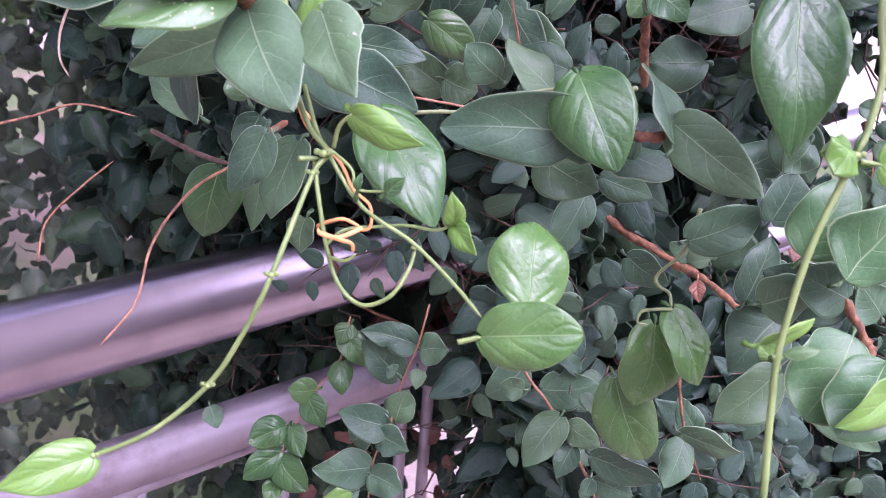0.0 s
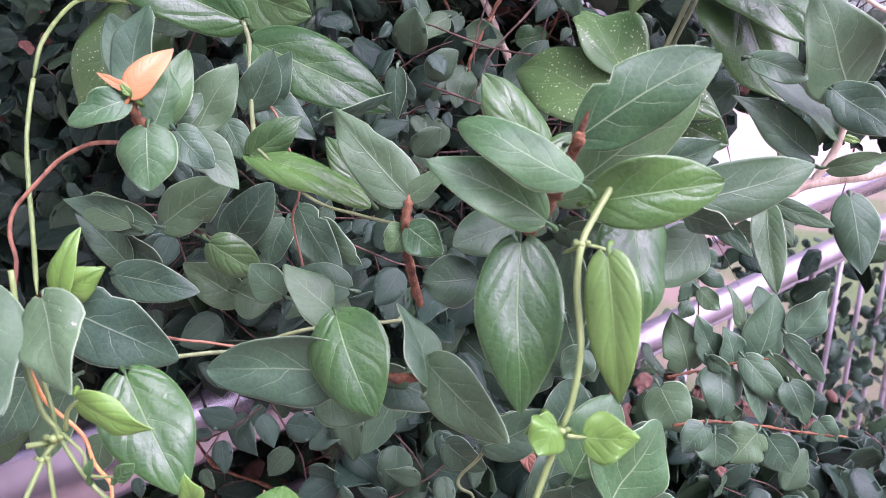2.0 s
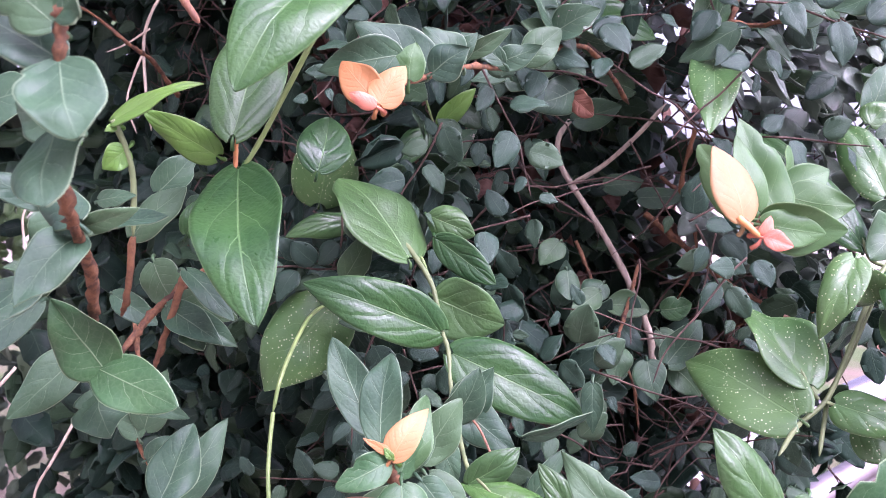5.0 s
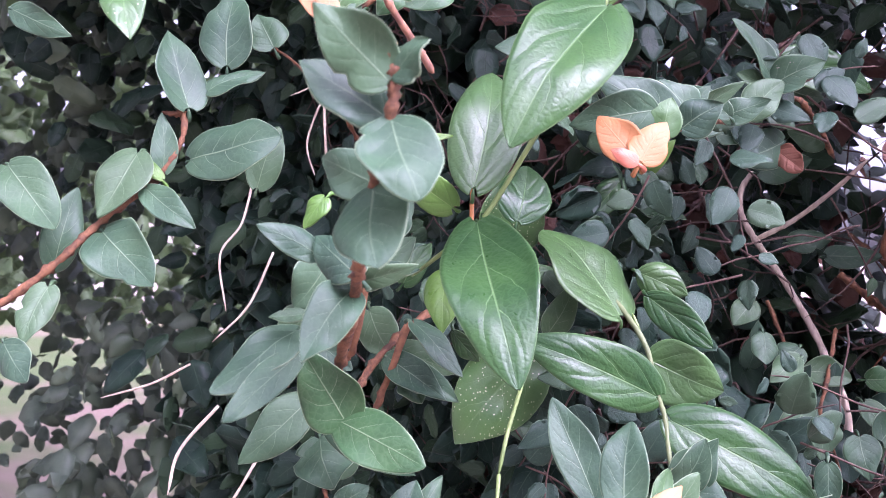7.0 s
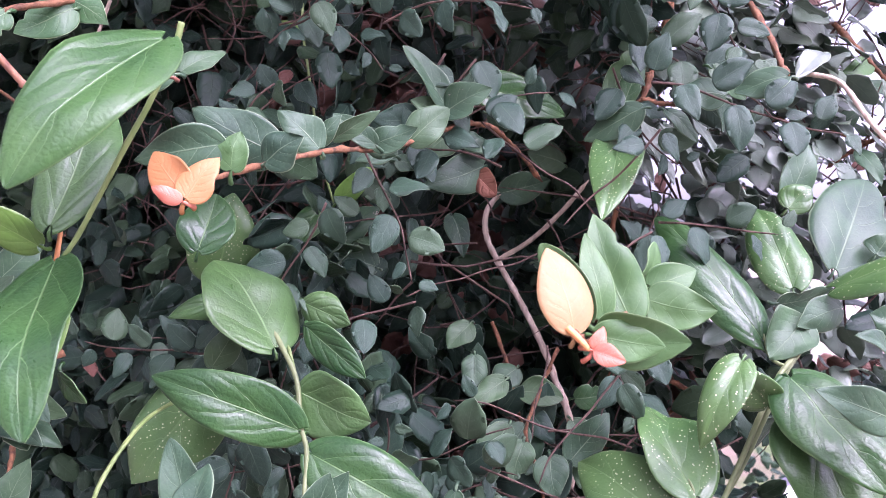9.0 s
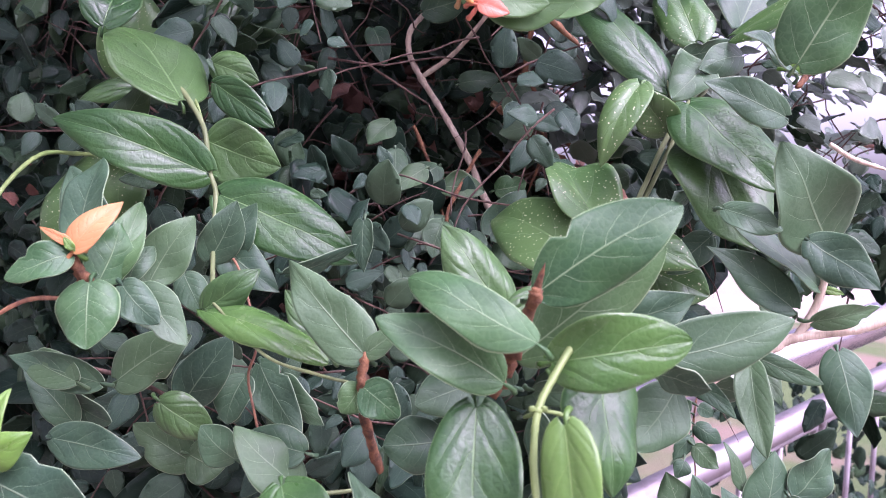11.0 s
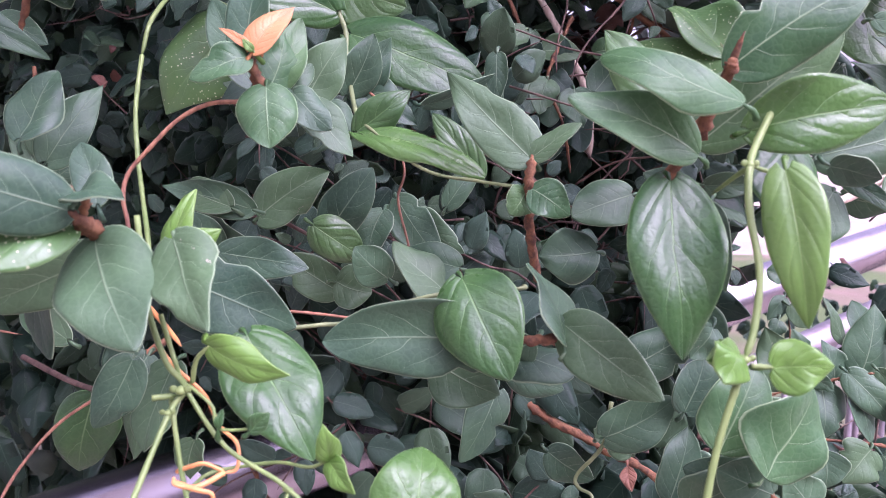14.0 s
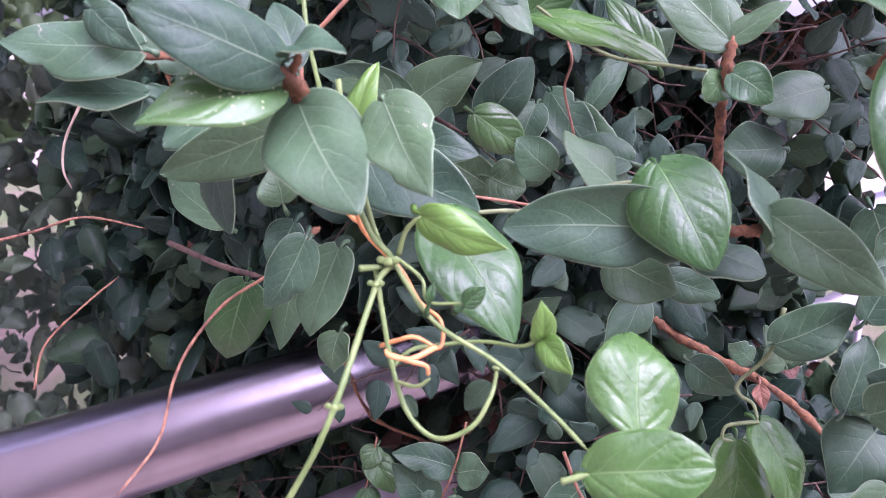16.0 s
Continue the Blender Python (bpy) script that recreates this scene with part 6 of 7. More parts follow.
stem(b, "olive", 0.00075, 0.00045, [(0.0975, 0.2857, 1.1776), (0.0898, 0.2810, 1.1792), (0.0845, 0.2808, 1.1779), (0.0834, 0.2800, 1.1739), (0.0878, 0.2817, 1.1722)])
leaf(b, "lush", (0.0975, 0.2857, 1.1776), (0.1109, 0.2734, 1.1520), 0.0211, -12, 0.07, 30)
leaf(b, "lush", (0.0959, 0.2966, 1.1657), (0.0908, 0.2872, 1.1326), 0.0273, 0, 0.05, 24)
leaf(b, "lush", (0.0847, 0.3034, 1.1368), (0.1004, 0.2916, 1.1034), 0.0274, 0, 0.05, 24)
leaf(b, "vine", (0.1013, 0.3047, 1.1450), (0.1110, 0.3085, 1.1651), 0.0154, 0, 0.05, 12)

b = plant("creeping_fig_sprig", (0.0448, 0.3536, 1.1304), "creeping fig twig with small oval leaves hanging below the vine", "fig sprig")
stem(b, "red", 0.0008432, 0.000682, [(0.0448, 0.3536, 1.1304), (0.0534, 0.3498, 1.1113), (0.0660, 0.3467, 1.0965), (0.0778, 0.3452, 1.0788), (0.0904, 0.3427, 1.0562), (0.0979, 0.3407, 1.0410)], 0.12)
leaf(b, "fig", (0.0723, 0.3436, 1.0914), (0.0551, 0.3314, 1.0691), 0.0199, 0, 0.05, 12)
leaf(b, "fig", (0.0768, 0.3447, 1.0866), (0.0927, 0.3379, 1.0791), 0.0142, 0, 0.05, 12)
leaf(b, "fig", (0.0806, 0.3425, 1.0758), (0.0728, 0.3348, 1.0614), 0.0133, 10, 0.05, 12)
leaf(b, "fig", (0.0909, 0.3433, 1.0700), (0.1242, 0.3319, 1.0659), 0.0182, 0, 0.05, 12)
leaf(b, "fig", (0.0909, 0.3391, 1.0589), (0.0878, 0.3368, 1.0467), 0.0090, 0, 0.05, 12)
leaf(b, "fig", (0.0649, 0.3619, 1.0956), (0.0936, 0.3625, 1.1007), 0.0212, 0, 0.05, 12)
leaf(b, "fig", (0.0545, 0.3596, 1.1092), (0.0358, 0.3567, 1.0932), 0.0208, 0, 0.05, 12)
leaf(b, "fig", (0.0521, 0.3435, 1.1052), (0.0409, 0.3441, 1.1072), 0.0125, 0, 0.05, 12)
leaf(b, "fig", (0.0693, 0.3682, 1.1023), (0.0848, 0.3694, 1.1094), 0.0183, 0, 0.05, 12)
leaf(b, "fig", (0.1263, 0.3257, 1.0973), (0.1526, 0.3167, 1.0947), 0.0157, 0, 0.05, 12)
leaf(b, "fig", (0.1281, 0.3251, 1.0941), (0.1188, 0.3133, 1.0750), 0.0166, 10, 0.05, 12)
leaf(b, "fig", (0.1364, 0.3352, 1.0944), (0.1262, 0.3385, 1.1106), 0.0138, 0, 0.05, 12)
stem(b, "rust", 0.0006708, 0.0005616, [(0.1209, 0.3325, 1.1317), (0.1248, 0.3283, 1.1104), (0.1301, 0.3269, 1.0931), (0.1404, 0.3258, 1.0723)], 0.12)
leaf(b, "fig", (0.0935, 0.3436, 1.0558), (0.1146, 0.3418, 1.0483), 0.0150, 0, 0.05, 12)

b = plant("creeping_fig_sprig", (0.0042, 0.3938, 1.1246), "creeping fig twig with small leaves hanging before the upright bars", "fig sprig")
stem(b, "red", 0.0006324, 0.000527, [(0.0042, 0.3938, 1.1246), (-0.0004, 0.3942, 1.1004), (-0.0083, 0.3945, 1.0750), (-0.0132, 0.3901, 1.0519), (-0.0214, 0.3856, 1.0281), (-0.0230, 0.3804, 1.0010)], 0.12)
leaf(b, "fig", (-0.0228, 0.3851, 1.0253), (-0.0544, 0.3759, 1.0280), 0.0226, 0, 0.05, 12)
leaf(b, "fig", (-0.0131, 0.3898, 1.0502), (-0.0416, 0.3869, 1.0598), 0.0206, 0, 0.05, 12)
leaf(b, "fig", (-0.0160, 0.3906, 1.0439), (-0.0249, 0.3920, 1.0608), 0.0130, 0, 0.05, 12)
leaf(b, "fig", (-0.0101, 0.3904, 1.0537), (-0.0043, 0.3939, 1.0721), 0.0191, 0, 0.05, 12)
leaf(b, "fig", (-0.0197, 0.3870, 1.0460), (-0.0019, 0.3779, 1.0423), 0.0181, 0, 0.05, 12)
leaf(b, "fig", (-0.0225, 0.3825, 1.0226), (-0.0036, 0.3735, 1.0193), 0.0206, 0, 0.05, 12)
leaf(b, "fig", (-0.0337, 0.3927, 1.0375), (-0.0224, 0.3891, 1.0462), 0.0168, 0, 0.05, 12)
leaf(b, "fig", (-0.0101, 0.3953, 1.0788), (-0.0318, 0.3995, 1.0989), 0.0198, 0, 0.05, 12)
leaf(b, "fig", (-0.0019, 0.3970, 1.0989), (-0.0313, 0.3911, 1.1082), 0.0177, 0, 0.05, 12)
leaf(b, "fig", (0.0014, 0.3936, 1.0974), (0.0166, 0.3890, 1.1009), 0.0190, 0, 0.05, 12)
leaf(b, "fig", (0.0006, 0.3915, 1.0862), (-0.0002, 0.3847, 1.0777), 0.0093, 0, 0.05, 12)
leaf(b, "fig", (-0.0116, 0.3866, 1.0863), (-0.0164, 0.3872, 1.0891), 0.0095, 0, 0.05, 12)
leaf(b, "fig", (-0.0302, 0.3830, 1.0140), (-0.0491, 0.3814, 1.0042), 0.0171, 0, 0.05, 12)
leaf(b, "lime", (-0.0329, 0.3779, 1.0138), (-0.0495, 0.3722, 1.0093), 0.0102, 0, 0.05, 12)

b = plant("creeping_fig_sprig", (-0.0405, 0.4206, 1.1023), "creeping fig twig with paired bright leaves hanging past the lower rail", "fig sprig")
stem(b, "red", 0.000527, 0.0004712, [(-0.0405, 0.4206, 1.1023), (-0.0457, 0.4155, 1.0753), (-0.0580, 0.4122, 1.0576), (-0.0671, 0.4089, 1.0399), (-0.0763, 0.4049, 1.0185), (-0.0785, 0.3994, 0.9902)])
leaf(b, "vine", (-0.0433, 0.4187, 1.0922), (-0.0304, 0.4102, 1.0756), 0.0166, 0, 0.05, 12)
leaf(b, "vine", (-0.0440, 0.4155, 1.0754), (-0.0425, 0.4070, 1.0580), 0.0147, 10, 0.05, 12)
leaf(b, "vine", (-0.0580, 0.4122, 1.0576), (-0.0737, 0.4076, 1.0591), 0.0172, 0, 0.05, 12)
leaf(b, "vine", (-0.0628, 0.4115, 1.0538), (-0.0523, 0.4032, 1.0377), 0.0170, 0, 0.05, 12)
leaf(b, "vine", (-0.0752, 0.4079, 1.0341), (-0.0943, 0.3968, 1.0283), 0.0204, 0, 0.05, 12)
leaf(b, "vine", (-0.0719, 0.4079, 1.0344), (-0.0630, 0.3952, 1.0222), 0.0158, 0, 0.05, 12)
leaf(b, "vine", (-0.0763, 0.4049, 1.0185), (-0.0969, 0.3925, 1.0060), 0.0204, 0, 0.05, 12)
leaf(b, "vine", (-0.0778, 0.4042, 1.0149), (-0.0604, 0.3912, 1.0018), 0.0214, 0, 0.05, 12)
leaf(b, "vine", (-0.0789, 0.4015, 1.0008), (-0.0832, 0.3899, 0.9932), 0.0134, 0, 0.05, 12)
leaf(b, "fig", (-0.1225, 0.4193, 1.0371), (-0.1164, 0.4122, 1.0271), 0.0122, 0, 0.05, 12)
leaf(b, "vine", (-0.0403, 0.4197, 1.0973), (-0.0457, 0.4128, 1.0877), 0.0130, 0, 0.05, 12)

b = plant("dry_twig", (-0.1908, 0.4582, 1.2857), "thin bare grey twig hanging at the hedge's open end", "twig")
stem(b, "twig", 0.00088, 0.00056, [(-0.1908, 0.4582, 1.2857), (-0.2004, 0.4544, 1.2653), (-0.2116, 0.4612, 1.2468), (-0.2121, 0.4583, 1.2321), (-0.2114, 0.4662, 1.2204)])

b = plant("dry_twig", (-0.2186, 0.3923, 1.2062), "crooked reddish twig reaching over the handrail", "twig")
stem(b, "red", 0.000806, 0.000558, [(-0.2186, 0.3923, 1.2062), (-0.2030, 0.4030, 1.2100), (-0.1837, 0.4140, 1.2155), (-0.1571, 0.4226, 1.2092)])
stem(b, "red", 0.000682, 0.000496, [(-0.2059, 0.3982, 1.1326), (-0.2056, 0.4119, 1.1508), (-0.1908, 0.4252, 1.1679), (-0.1777, 0.4376, 1.1800)])

b = plant("creeping_fig_branch", (0.0949, 0.4127, 1.1761), "rough rusty branch of the fig half hidden in the hedge", "branch", "rusty branches")
stem(b, "rust", 0.002028, 0.001404, [(0.0949, 0.4127, 1.1761), (0.1068, 0.4061, 1.1690), (0.1292, 0.3987, 1.1586), (0.1533, 0.3911, 1.1474), (0.1742, 0.3824, 1.1303), (0.1936, 0.3784, 1.1108)], 0.12)
leaf(b, "fig", (0.1346, 0.3797, 1.1659), (0.1217, 0.3765, 1.1749), 0.0117, 0, 0.05, 12)
leaf(b, "dry", (0.1392, 0.3776, 1.1557), (0.1394, 0.3706, 1.1460), 0.0075, 0, 0.05, 12)

b = plant("creeping_fig_branch", (0.1431, 0.5296, 1.4142), "rough rusty branch of the fig hung with small leaves", "branch", "rusty branches")
stem(b, "rust", 0.001716, 0.001404, [(0.1431, 0.5296, 1.4142), (0.1585, 0.5218, 1.4013), (0.1770, 0.5134, 1.3855), (0.1967, 0.5050, 1.3703), (0.2124, 0.4981, 1.3619)], 0.12)
stem(b, "rust", 0.000936, 0.000702, [(0.0927, 0.5062, 1.3953), (0.1037, 0.4991, 1.3697), (0.1113, 0.4914, 1.3415), (0.1184, 0.4852, 1.3203)], 0.12)
leaf(b, "fig", (0.1064, 0.4861, 1.3715), (0.0930, 0.4788, 1.3590), 0.0163, 10, 0.05, 12)
leaf(b, "fig", (0.1091, 0.4807, 1.3595), (0.1327, 0.4761, 1.3582), 0.0168, -8, 0.05, 12)
leaf(b, "fig", (0.1115, 0.4751, 1.3414), (0.0973, 0.4668, 1.3237), 0.0165, 8, 0.05, 12)
leaf(b, "fig", (0.1373, 0.4707, 1.3467), (0.1511, 0.4611, 1.3244), 0.0165, 5, 0.05, 12)
leaf(b, "fresh", (0.1386, 0.4731, 1.3590), (0.1550, 0.4687, 1.3637), 0.0145, 0, 0.05, 12)

b = plant("creeping_fig_sprig", (-0.1598, 0.4585, 1.3420), "creeping fig sprig with dull leaves in the hedge's shade", "fig sprig")
stem(b, "rust", 0.001092, 0.00078, [(-0.1598, 0.4585, 1.3420), (-0.1521, 0.4437, 1.3186), (-0.1494, 0.4287, 1.2937), (-0.1413, 0.4249, 1.2746)], 0.12)
leaf(b, "fig", (-0.1386, 0.4091, 1.2985), (-0.1296, 0.4146, 1.3275), 0.0189, 0, 0.05, 12)
leaf(b, "fig", (-0.1415, 0.4083, 1.2945), (-0.1524, 0.4125, 1.3152), 0.0138, 10, 0.05, 12)
leaf(b, "fig", (-0.1361, 0.4063, 1.2842), (-0.1210, 0.4081, 1.2949), 0.0124, 0, 0.05, 12)
leaf(b, "fig", (-0.1590, 0.4217, 1.3624), (-0.1347, 0.4138, 1.3493), 0.0133, 0, 0.05, 12)

b = plant("creeping_fig_sprig", (-0.0600, 0.3239, 1.2324), "creeping fig sprig with dark leaves hanging past the vine knot", "fig sprig")
stem(b, "rust", 0.001092, 0.00078, [(-0.0600, 0.3239, 1.2324), (-0.0655, 0.3133, 1.2298), (-0.0690, 0.3079, 1.2281)], 0.12)
leaf(b, "fig", (-0.0595, 0.2937, 1.2342), (-0.0690, 0.2801, 1.2160), 0.0156, 0, 0.04, 10)
leaf(b, "fig", (-0.0688, 0.3312, 1.2169), (-0.0741, 0.3201, 1.1856), 0.0195, 8, 0.04, 10)
leaf(b, "fig", (0.0703, 0.3472, 1.2040), (0.0541, 0.3368, 1.1756), 0.0180, 0, 0.05, 12)
leaf(b, "fig", (0.0703, 0.3197, 1.2198), (0.0926, 0.3181, 1.2133), 0.0133, 0, 0.05, 12)
leaf(b, "fig", (0.1227, 0.3225, 1.1856), (0.1120, 0.3207, 1.2018), 0.0163, 0, 0.05, 12)
leaf(b, "fig", (0.0922, 0.3418, 1.1781), (0.1104, 0.3346, 1.1683), 0.0168, 0, 0.05, 12)

b = plant("creeping_fig_sprig", (0.1327, 0.5031, 1.3821), "creeping fig sprig of small dark leaves beside the forked twig", "fig sprig")
stem(b, "rust", 0.000858, 0.000702, [(0.1327, 0.5031, 1.3821), (0.1150, 0.4675, 1.3551), (0.1104, 0.4596, 1.3399), (0.1188, 0.4553, 1.3182), (0.1239, 0.4552, 1.2922)], 0.12)
leaf(b, "fig", (0.0972, 0.4603, 1.3691), (0.0801, 0.4529, 1.3560), 0.0141, 0, 0.05, 12)
leaf(b, "fig", (0.0987, 0.4460, 1.3478), (0.0814, 0.4371, 1.3271), 0.0176, 0, 0.05, 12)
leaf(b, "fig", (0.1061, 0.4395, 1.3411), (0.1006, 0.4310, 1.3230), 0.0159, 0, 0.05, 12)
leaf(b, "fig", (0.1295, 0.4329, 1.3350), (0.1489, 0.4374, 1.3594), 0.0184, 0, 0.04, 10)
leaf(b, "fig", (0.1189, 0.4332, 1.3361), (0.1223, 0.4243, 1.3163), 0.0186, 0, 0.05, 12)
leaf(b, "fig", (0.1362, 0.4423, 1.3316), (0.1502, 0.4343, 1.3176), 0.0184, 10, 0.05, 12)
leaf(b, "fig", (0.0811, 0.4727, 1.3794), (0.0809, 0.4645, 1.3633), 0.0148, 0, 0.05, 12)
leaf(b, "fig", (0.0783, 0.4861, 1.3955), (0.0661, 0.4784, 1.3815), 0.0154, 0, 0.05, 12)
leaf(b, "fig", (0.0994, 0.5624, 1.4754), (0.1312, 0.5589, 1.4860), 0.0216, 0, 0.05, 12)
leaf(b, "fig", (0.1482, 0.5620, 1.4244), (0.1831, 0.5572, 1.4281), 0.0168, 0, 0.05, 12)
leaf(b, "fig", (0.1270, 0.5738, 1.4312), (0.1537, 0.5694, 1.4364), 0.0163, 0, 0.05, 12)
leaf(b, "fig", (0.0669, 0.5390, 1.4576), (0.0749, 0.5238, 1.4320), 0.0153, 0, 0.05, 12)
leaf(b, "fig", (0.2029, 0.5249, 1.3942), (0.2281, 0.5126, 1.3853), 0.0202, 0, 0.05, 12)
leaf(b, "fig", (0.2179, 0.5220, 1.3803), (0.2506, 0.5132, 1.3899), 0.0220, 0, 0.05, 12)
leaf(b, "fig", (0.1405, 0.5662, 1.4981), (0.1153, 0.5626, 1.5039), 0.0207, 0, 0.05, 12)

b = plant("creeping_fig_sprig", (0.09, 0.5, 1.369), "creeping fig runner with small fresh leaves over the forked twig's end", "fig sprig")
leaf(b, "small", (0.092, 0.49, 1.35), (0.101, 0.475, 1.368), 0.0143, 0, 0.05, 12)
leaf(b, "small", (0.101, 0.488, 1.345), (0.109, 0.475, 1.364), 0.0137, 10, 0.05, 12)
leaf(b, "small", (0.123, 0.485, 1.336), (0.123, 0.475, 1.366), 0.0144, 0, 0.05, 12)
leaf(b, "small", (0.106, 0.485, 1.34), (0.087, 0.47, 1.319), 0.0204, 0, 0.05, 12)
leaf(b, "small", (0.116, 0.48, 1.348), (0.128, 0.47, 1.334), 0.0137, 0, 0.05, 12)
leaf(b, "small", (0.117, 0.48, 1.336), (0.113, 0.465, 1.317), 0.0170, 0, 0.05, 12)
leaf(b, "small", (0.132, 0.48, 1.328), (0.132, 0.465, 1.304), 0.0166, 0, 0.05, 12)
leaf(b, "small", (0.144, 0.48, 1.327), (0.155, 0.475, 1.355), 0.0188, 0, 0.05, 12)
leaf(b, "small", (0.084, 0.5, 1.356), (0.084, 0.49, 1.384), 0.0159, 0, 0.05, 12)
leaf(b, "small", (0.079, 0.51, 1.378), (0.084, 0.5, 1.394), 0.0141, 0, 0.05, 12)
leaf(b, "small", (0.102, 0.5, 1.303), (0.127, 0.49, 1.306), 0.0208, 0, 0.05, 12)
leaf(b, "small", (0.059, 0.52, 1.371), (0.044, 0.51, 1.388), 0.0143, 0, 0.05, 12)
stem(b, "dark", 0.0008, 0.0006, [(0.09, 0.5, 1.369), (0.095, 0.492, 1.349), (0.11, 0.488, 1.341), (0.124, 0.486, 1.335), (0.134, 0.483, 1.328), (0.144, 0.482, 1.326)], 0.12)

b = plant("creeping_fig_sprig", (-0.116, 0.34, 1.517), "creeping fig sprig with pale orange leaves high in the hedge", "fig sprig", "orange-tipped sprigs")
leaf(b, "orange", (-0.145, 0.336, 1.501), (-0.161, 0.345, 1.52), 0.0123, 0, 0.05, 12)
leaf(b, "orange", (-0.143, 0.335, 1.501), (-0.146, 0.345, 1.523), 0.0117, 0, 0.05, 12)
leaf(b, "red", (-0.142, 0.334, 1.501), (-0.147, 0.33, 1.497), 0.0043, 0, 0.05, 12)
leaf(b, "fresh", (-0.13, 0.336, 1.505), (-0.137, 0.33, 1.494), 0.0108, 0, 0.05, 12)
leaf(b, "fresh", (-0.141, 0.338, 1.505), (-0.129, 0.345, 1.521), 0.0174, 0, 0.05, 12)
leaf(b, "fresh", (-0.114, 0.338, 1.516), (-0.124, 0.332, 1.502), 0.0125, 0, 0.05, 12)
leaf(b, "fresh", (-0.099, 0.36, 1.525), (-0.118, 0.352, 1.512), 0.0176, 0, 0.05, 12)
leaf(b, "fresh", (-0.103, 0.365, 1.53), (-0.085, 0.36, 1.52), 0.0133, 0, 0.05, 12)
leaf(b, "fig", (-0.124, 0.345, 1.516), (-0.14, 0.35, 1.529), 0.0123, 0, 0.05, 12)
stem(b, "rust", 0.0011, 0.0008, [(-0.099, 0.36, 1.528), (-0.116, 0.342, 1.518), (-0.13, 0.338, 1.507), (-0.143, 0.336, 1.501)], 0.12)

b = plant("dry_twig", (-0.126, 0.325, 1.516), "smooth pinkish-tan bare twig slanting down behind the large glossy leaves", "twig")
stem(b, "red", 0.0012, 0.0016, [(-0.126, 0.325, 1.516), (-0.119, 0.33, 1.506), (-0.111, 0.335, 1.496), (-0.106, 0.338, 1.49), (-0.101, 0.34, 1.483)], 0.25)

b = plant("dry_twig", (-0.177, 0.6, 1.593), "thin brown bare twigs hanging in the hedge's shade", "twig")
stem(b, "twig", 0.0012, 0.0009, [(-0.177, 0.6, 1.593), (-0.184, 0.59, 1.555), (-0.191, 0.58, 1.531), (-0.195, 0.58, 1.512), (-0.191, 0.575, 1.477), (-0.187, 0.575, 1.453)], 0.2)
stem(b, "twig", 0.0008, 0.0006, [(-0.195, 0.58, 1.506), (-0.2, 0.575, 1.488), (-0.202, 0.57, 1.469), (-0.195, 0.57, 1.45)])
stem(b, "twig", 0.0007, 0.0005, [(-0.191, 0.58, 1.522), (-0.205, 0.575, 1.51), (-0.216, 0.57, 1.503)])

# ---- the mass of the hedge ----
def foliage(name, count, spot, size, label, category, seed, material=None, rows=6, across=(-1.0, -0.5, 0.0, 0.5, 1.0), droop=0.75, spread=32.0, shape="round", lift=0.0, low=1.0):
    """Many small leaves that hang one over another, joined into one mass; spot(r) gives a place, or None."""
    r = random.Random(seed)
    kinds = []
    for i in range(5):
        v, f, u = blade(Vector((1, 0, 0)), r.uniform(0.58, 0.78), Vector((0, 0, 1)), shape, r.uniform(-0.04, 0.08), r.uniform(-6, 15), rows, across, 900 + i, 0.01)
        kinds.append((np.array([tuple(q) for q in v]), f, np.array(u)))
    verts, faces, uvs, flags, base = [], [], [], [], 0
    skin = skin_flags(rows, len(across))
    made = 0
    while made < count:
        p = spot(r)
        if p is None:
            continue
        made += 1
        p = Vector(p)
        down = Vector((r.gauss(0, 0.75), r.gauss(-0.25, 0.4), -droop + r.gauss(0, 0.55))).normalized()
        out = facing(p, down, r.gauss(0, spread))
        if lift:
            out = (out + Vector((r.gauss(0.35, 0.3), r.gauss(0, 0.2), lift))).normalized()
            down = (down - out * down.dot(out)).normalized()
        side = down.cross(out)
        s = r.uniform(*size) * (low if p.z < 1.24 else 1.0)
        m = np.array([tuple(down), tuple(-side), tuple(out)]) * s
        v, f, u = kinds[r.randrange(5)]
        verts.append(v @ m + np.array(tuple(p)))
        uvs.append(u)
        faces += [tuple(i + base for i in q) for q in f]
        flags += skin
        base += len(v)
    ob = mesh_part(name, np.concatenate(verts).tolist(), faces, np.concatenate(uvs), material or SHADE_TONED_LEAF, smooth=flags)
    return tagged(ob, label, category, kind="stuff")


def thin_end(x, y, z, r):
    """Where the hedge stops: open to the paving at one end, to the railing and the sky at the other; cleared along the
    camera's sight lines to the handrail.
    """
    if x < -0.22 and r.random() < (-0.22 - x) * 5:
        return True
    if x < 0.02 and z < 1.17 and y < 0.52 + 0.955 * (x + 0.185):
        return True
    way = x - 0.33 * (y - 0.45)
    if way > 0.195 and 1.1 - 0.25 * (y - 0.45) < z < (1.315 if way > 0.25 else 1.265) and r.random() < 0.99:
        return True
    return x > 0.33 and r.random() < 0.25 + (x - 0.33) * 2.0


FORK = [(0.093, 1.468), (0.086, 1.458), (0.087, 1.444), (0.095, 1.429), (0.113, 1.402), (0.130, 1.374), (0.139, 1.350), (0.149, 1.329), (0.151, 1.295)], [(0.095, 1.429), (0.114, 1.443), (0.133, 1.464), (0.148, 1.485)]


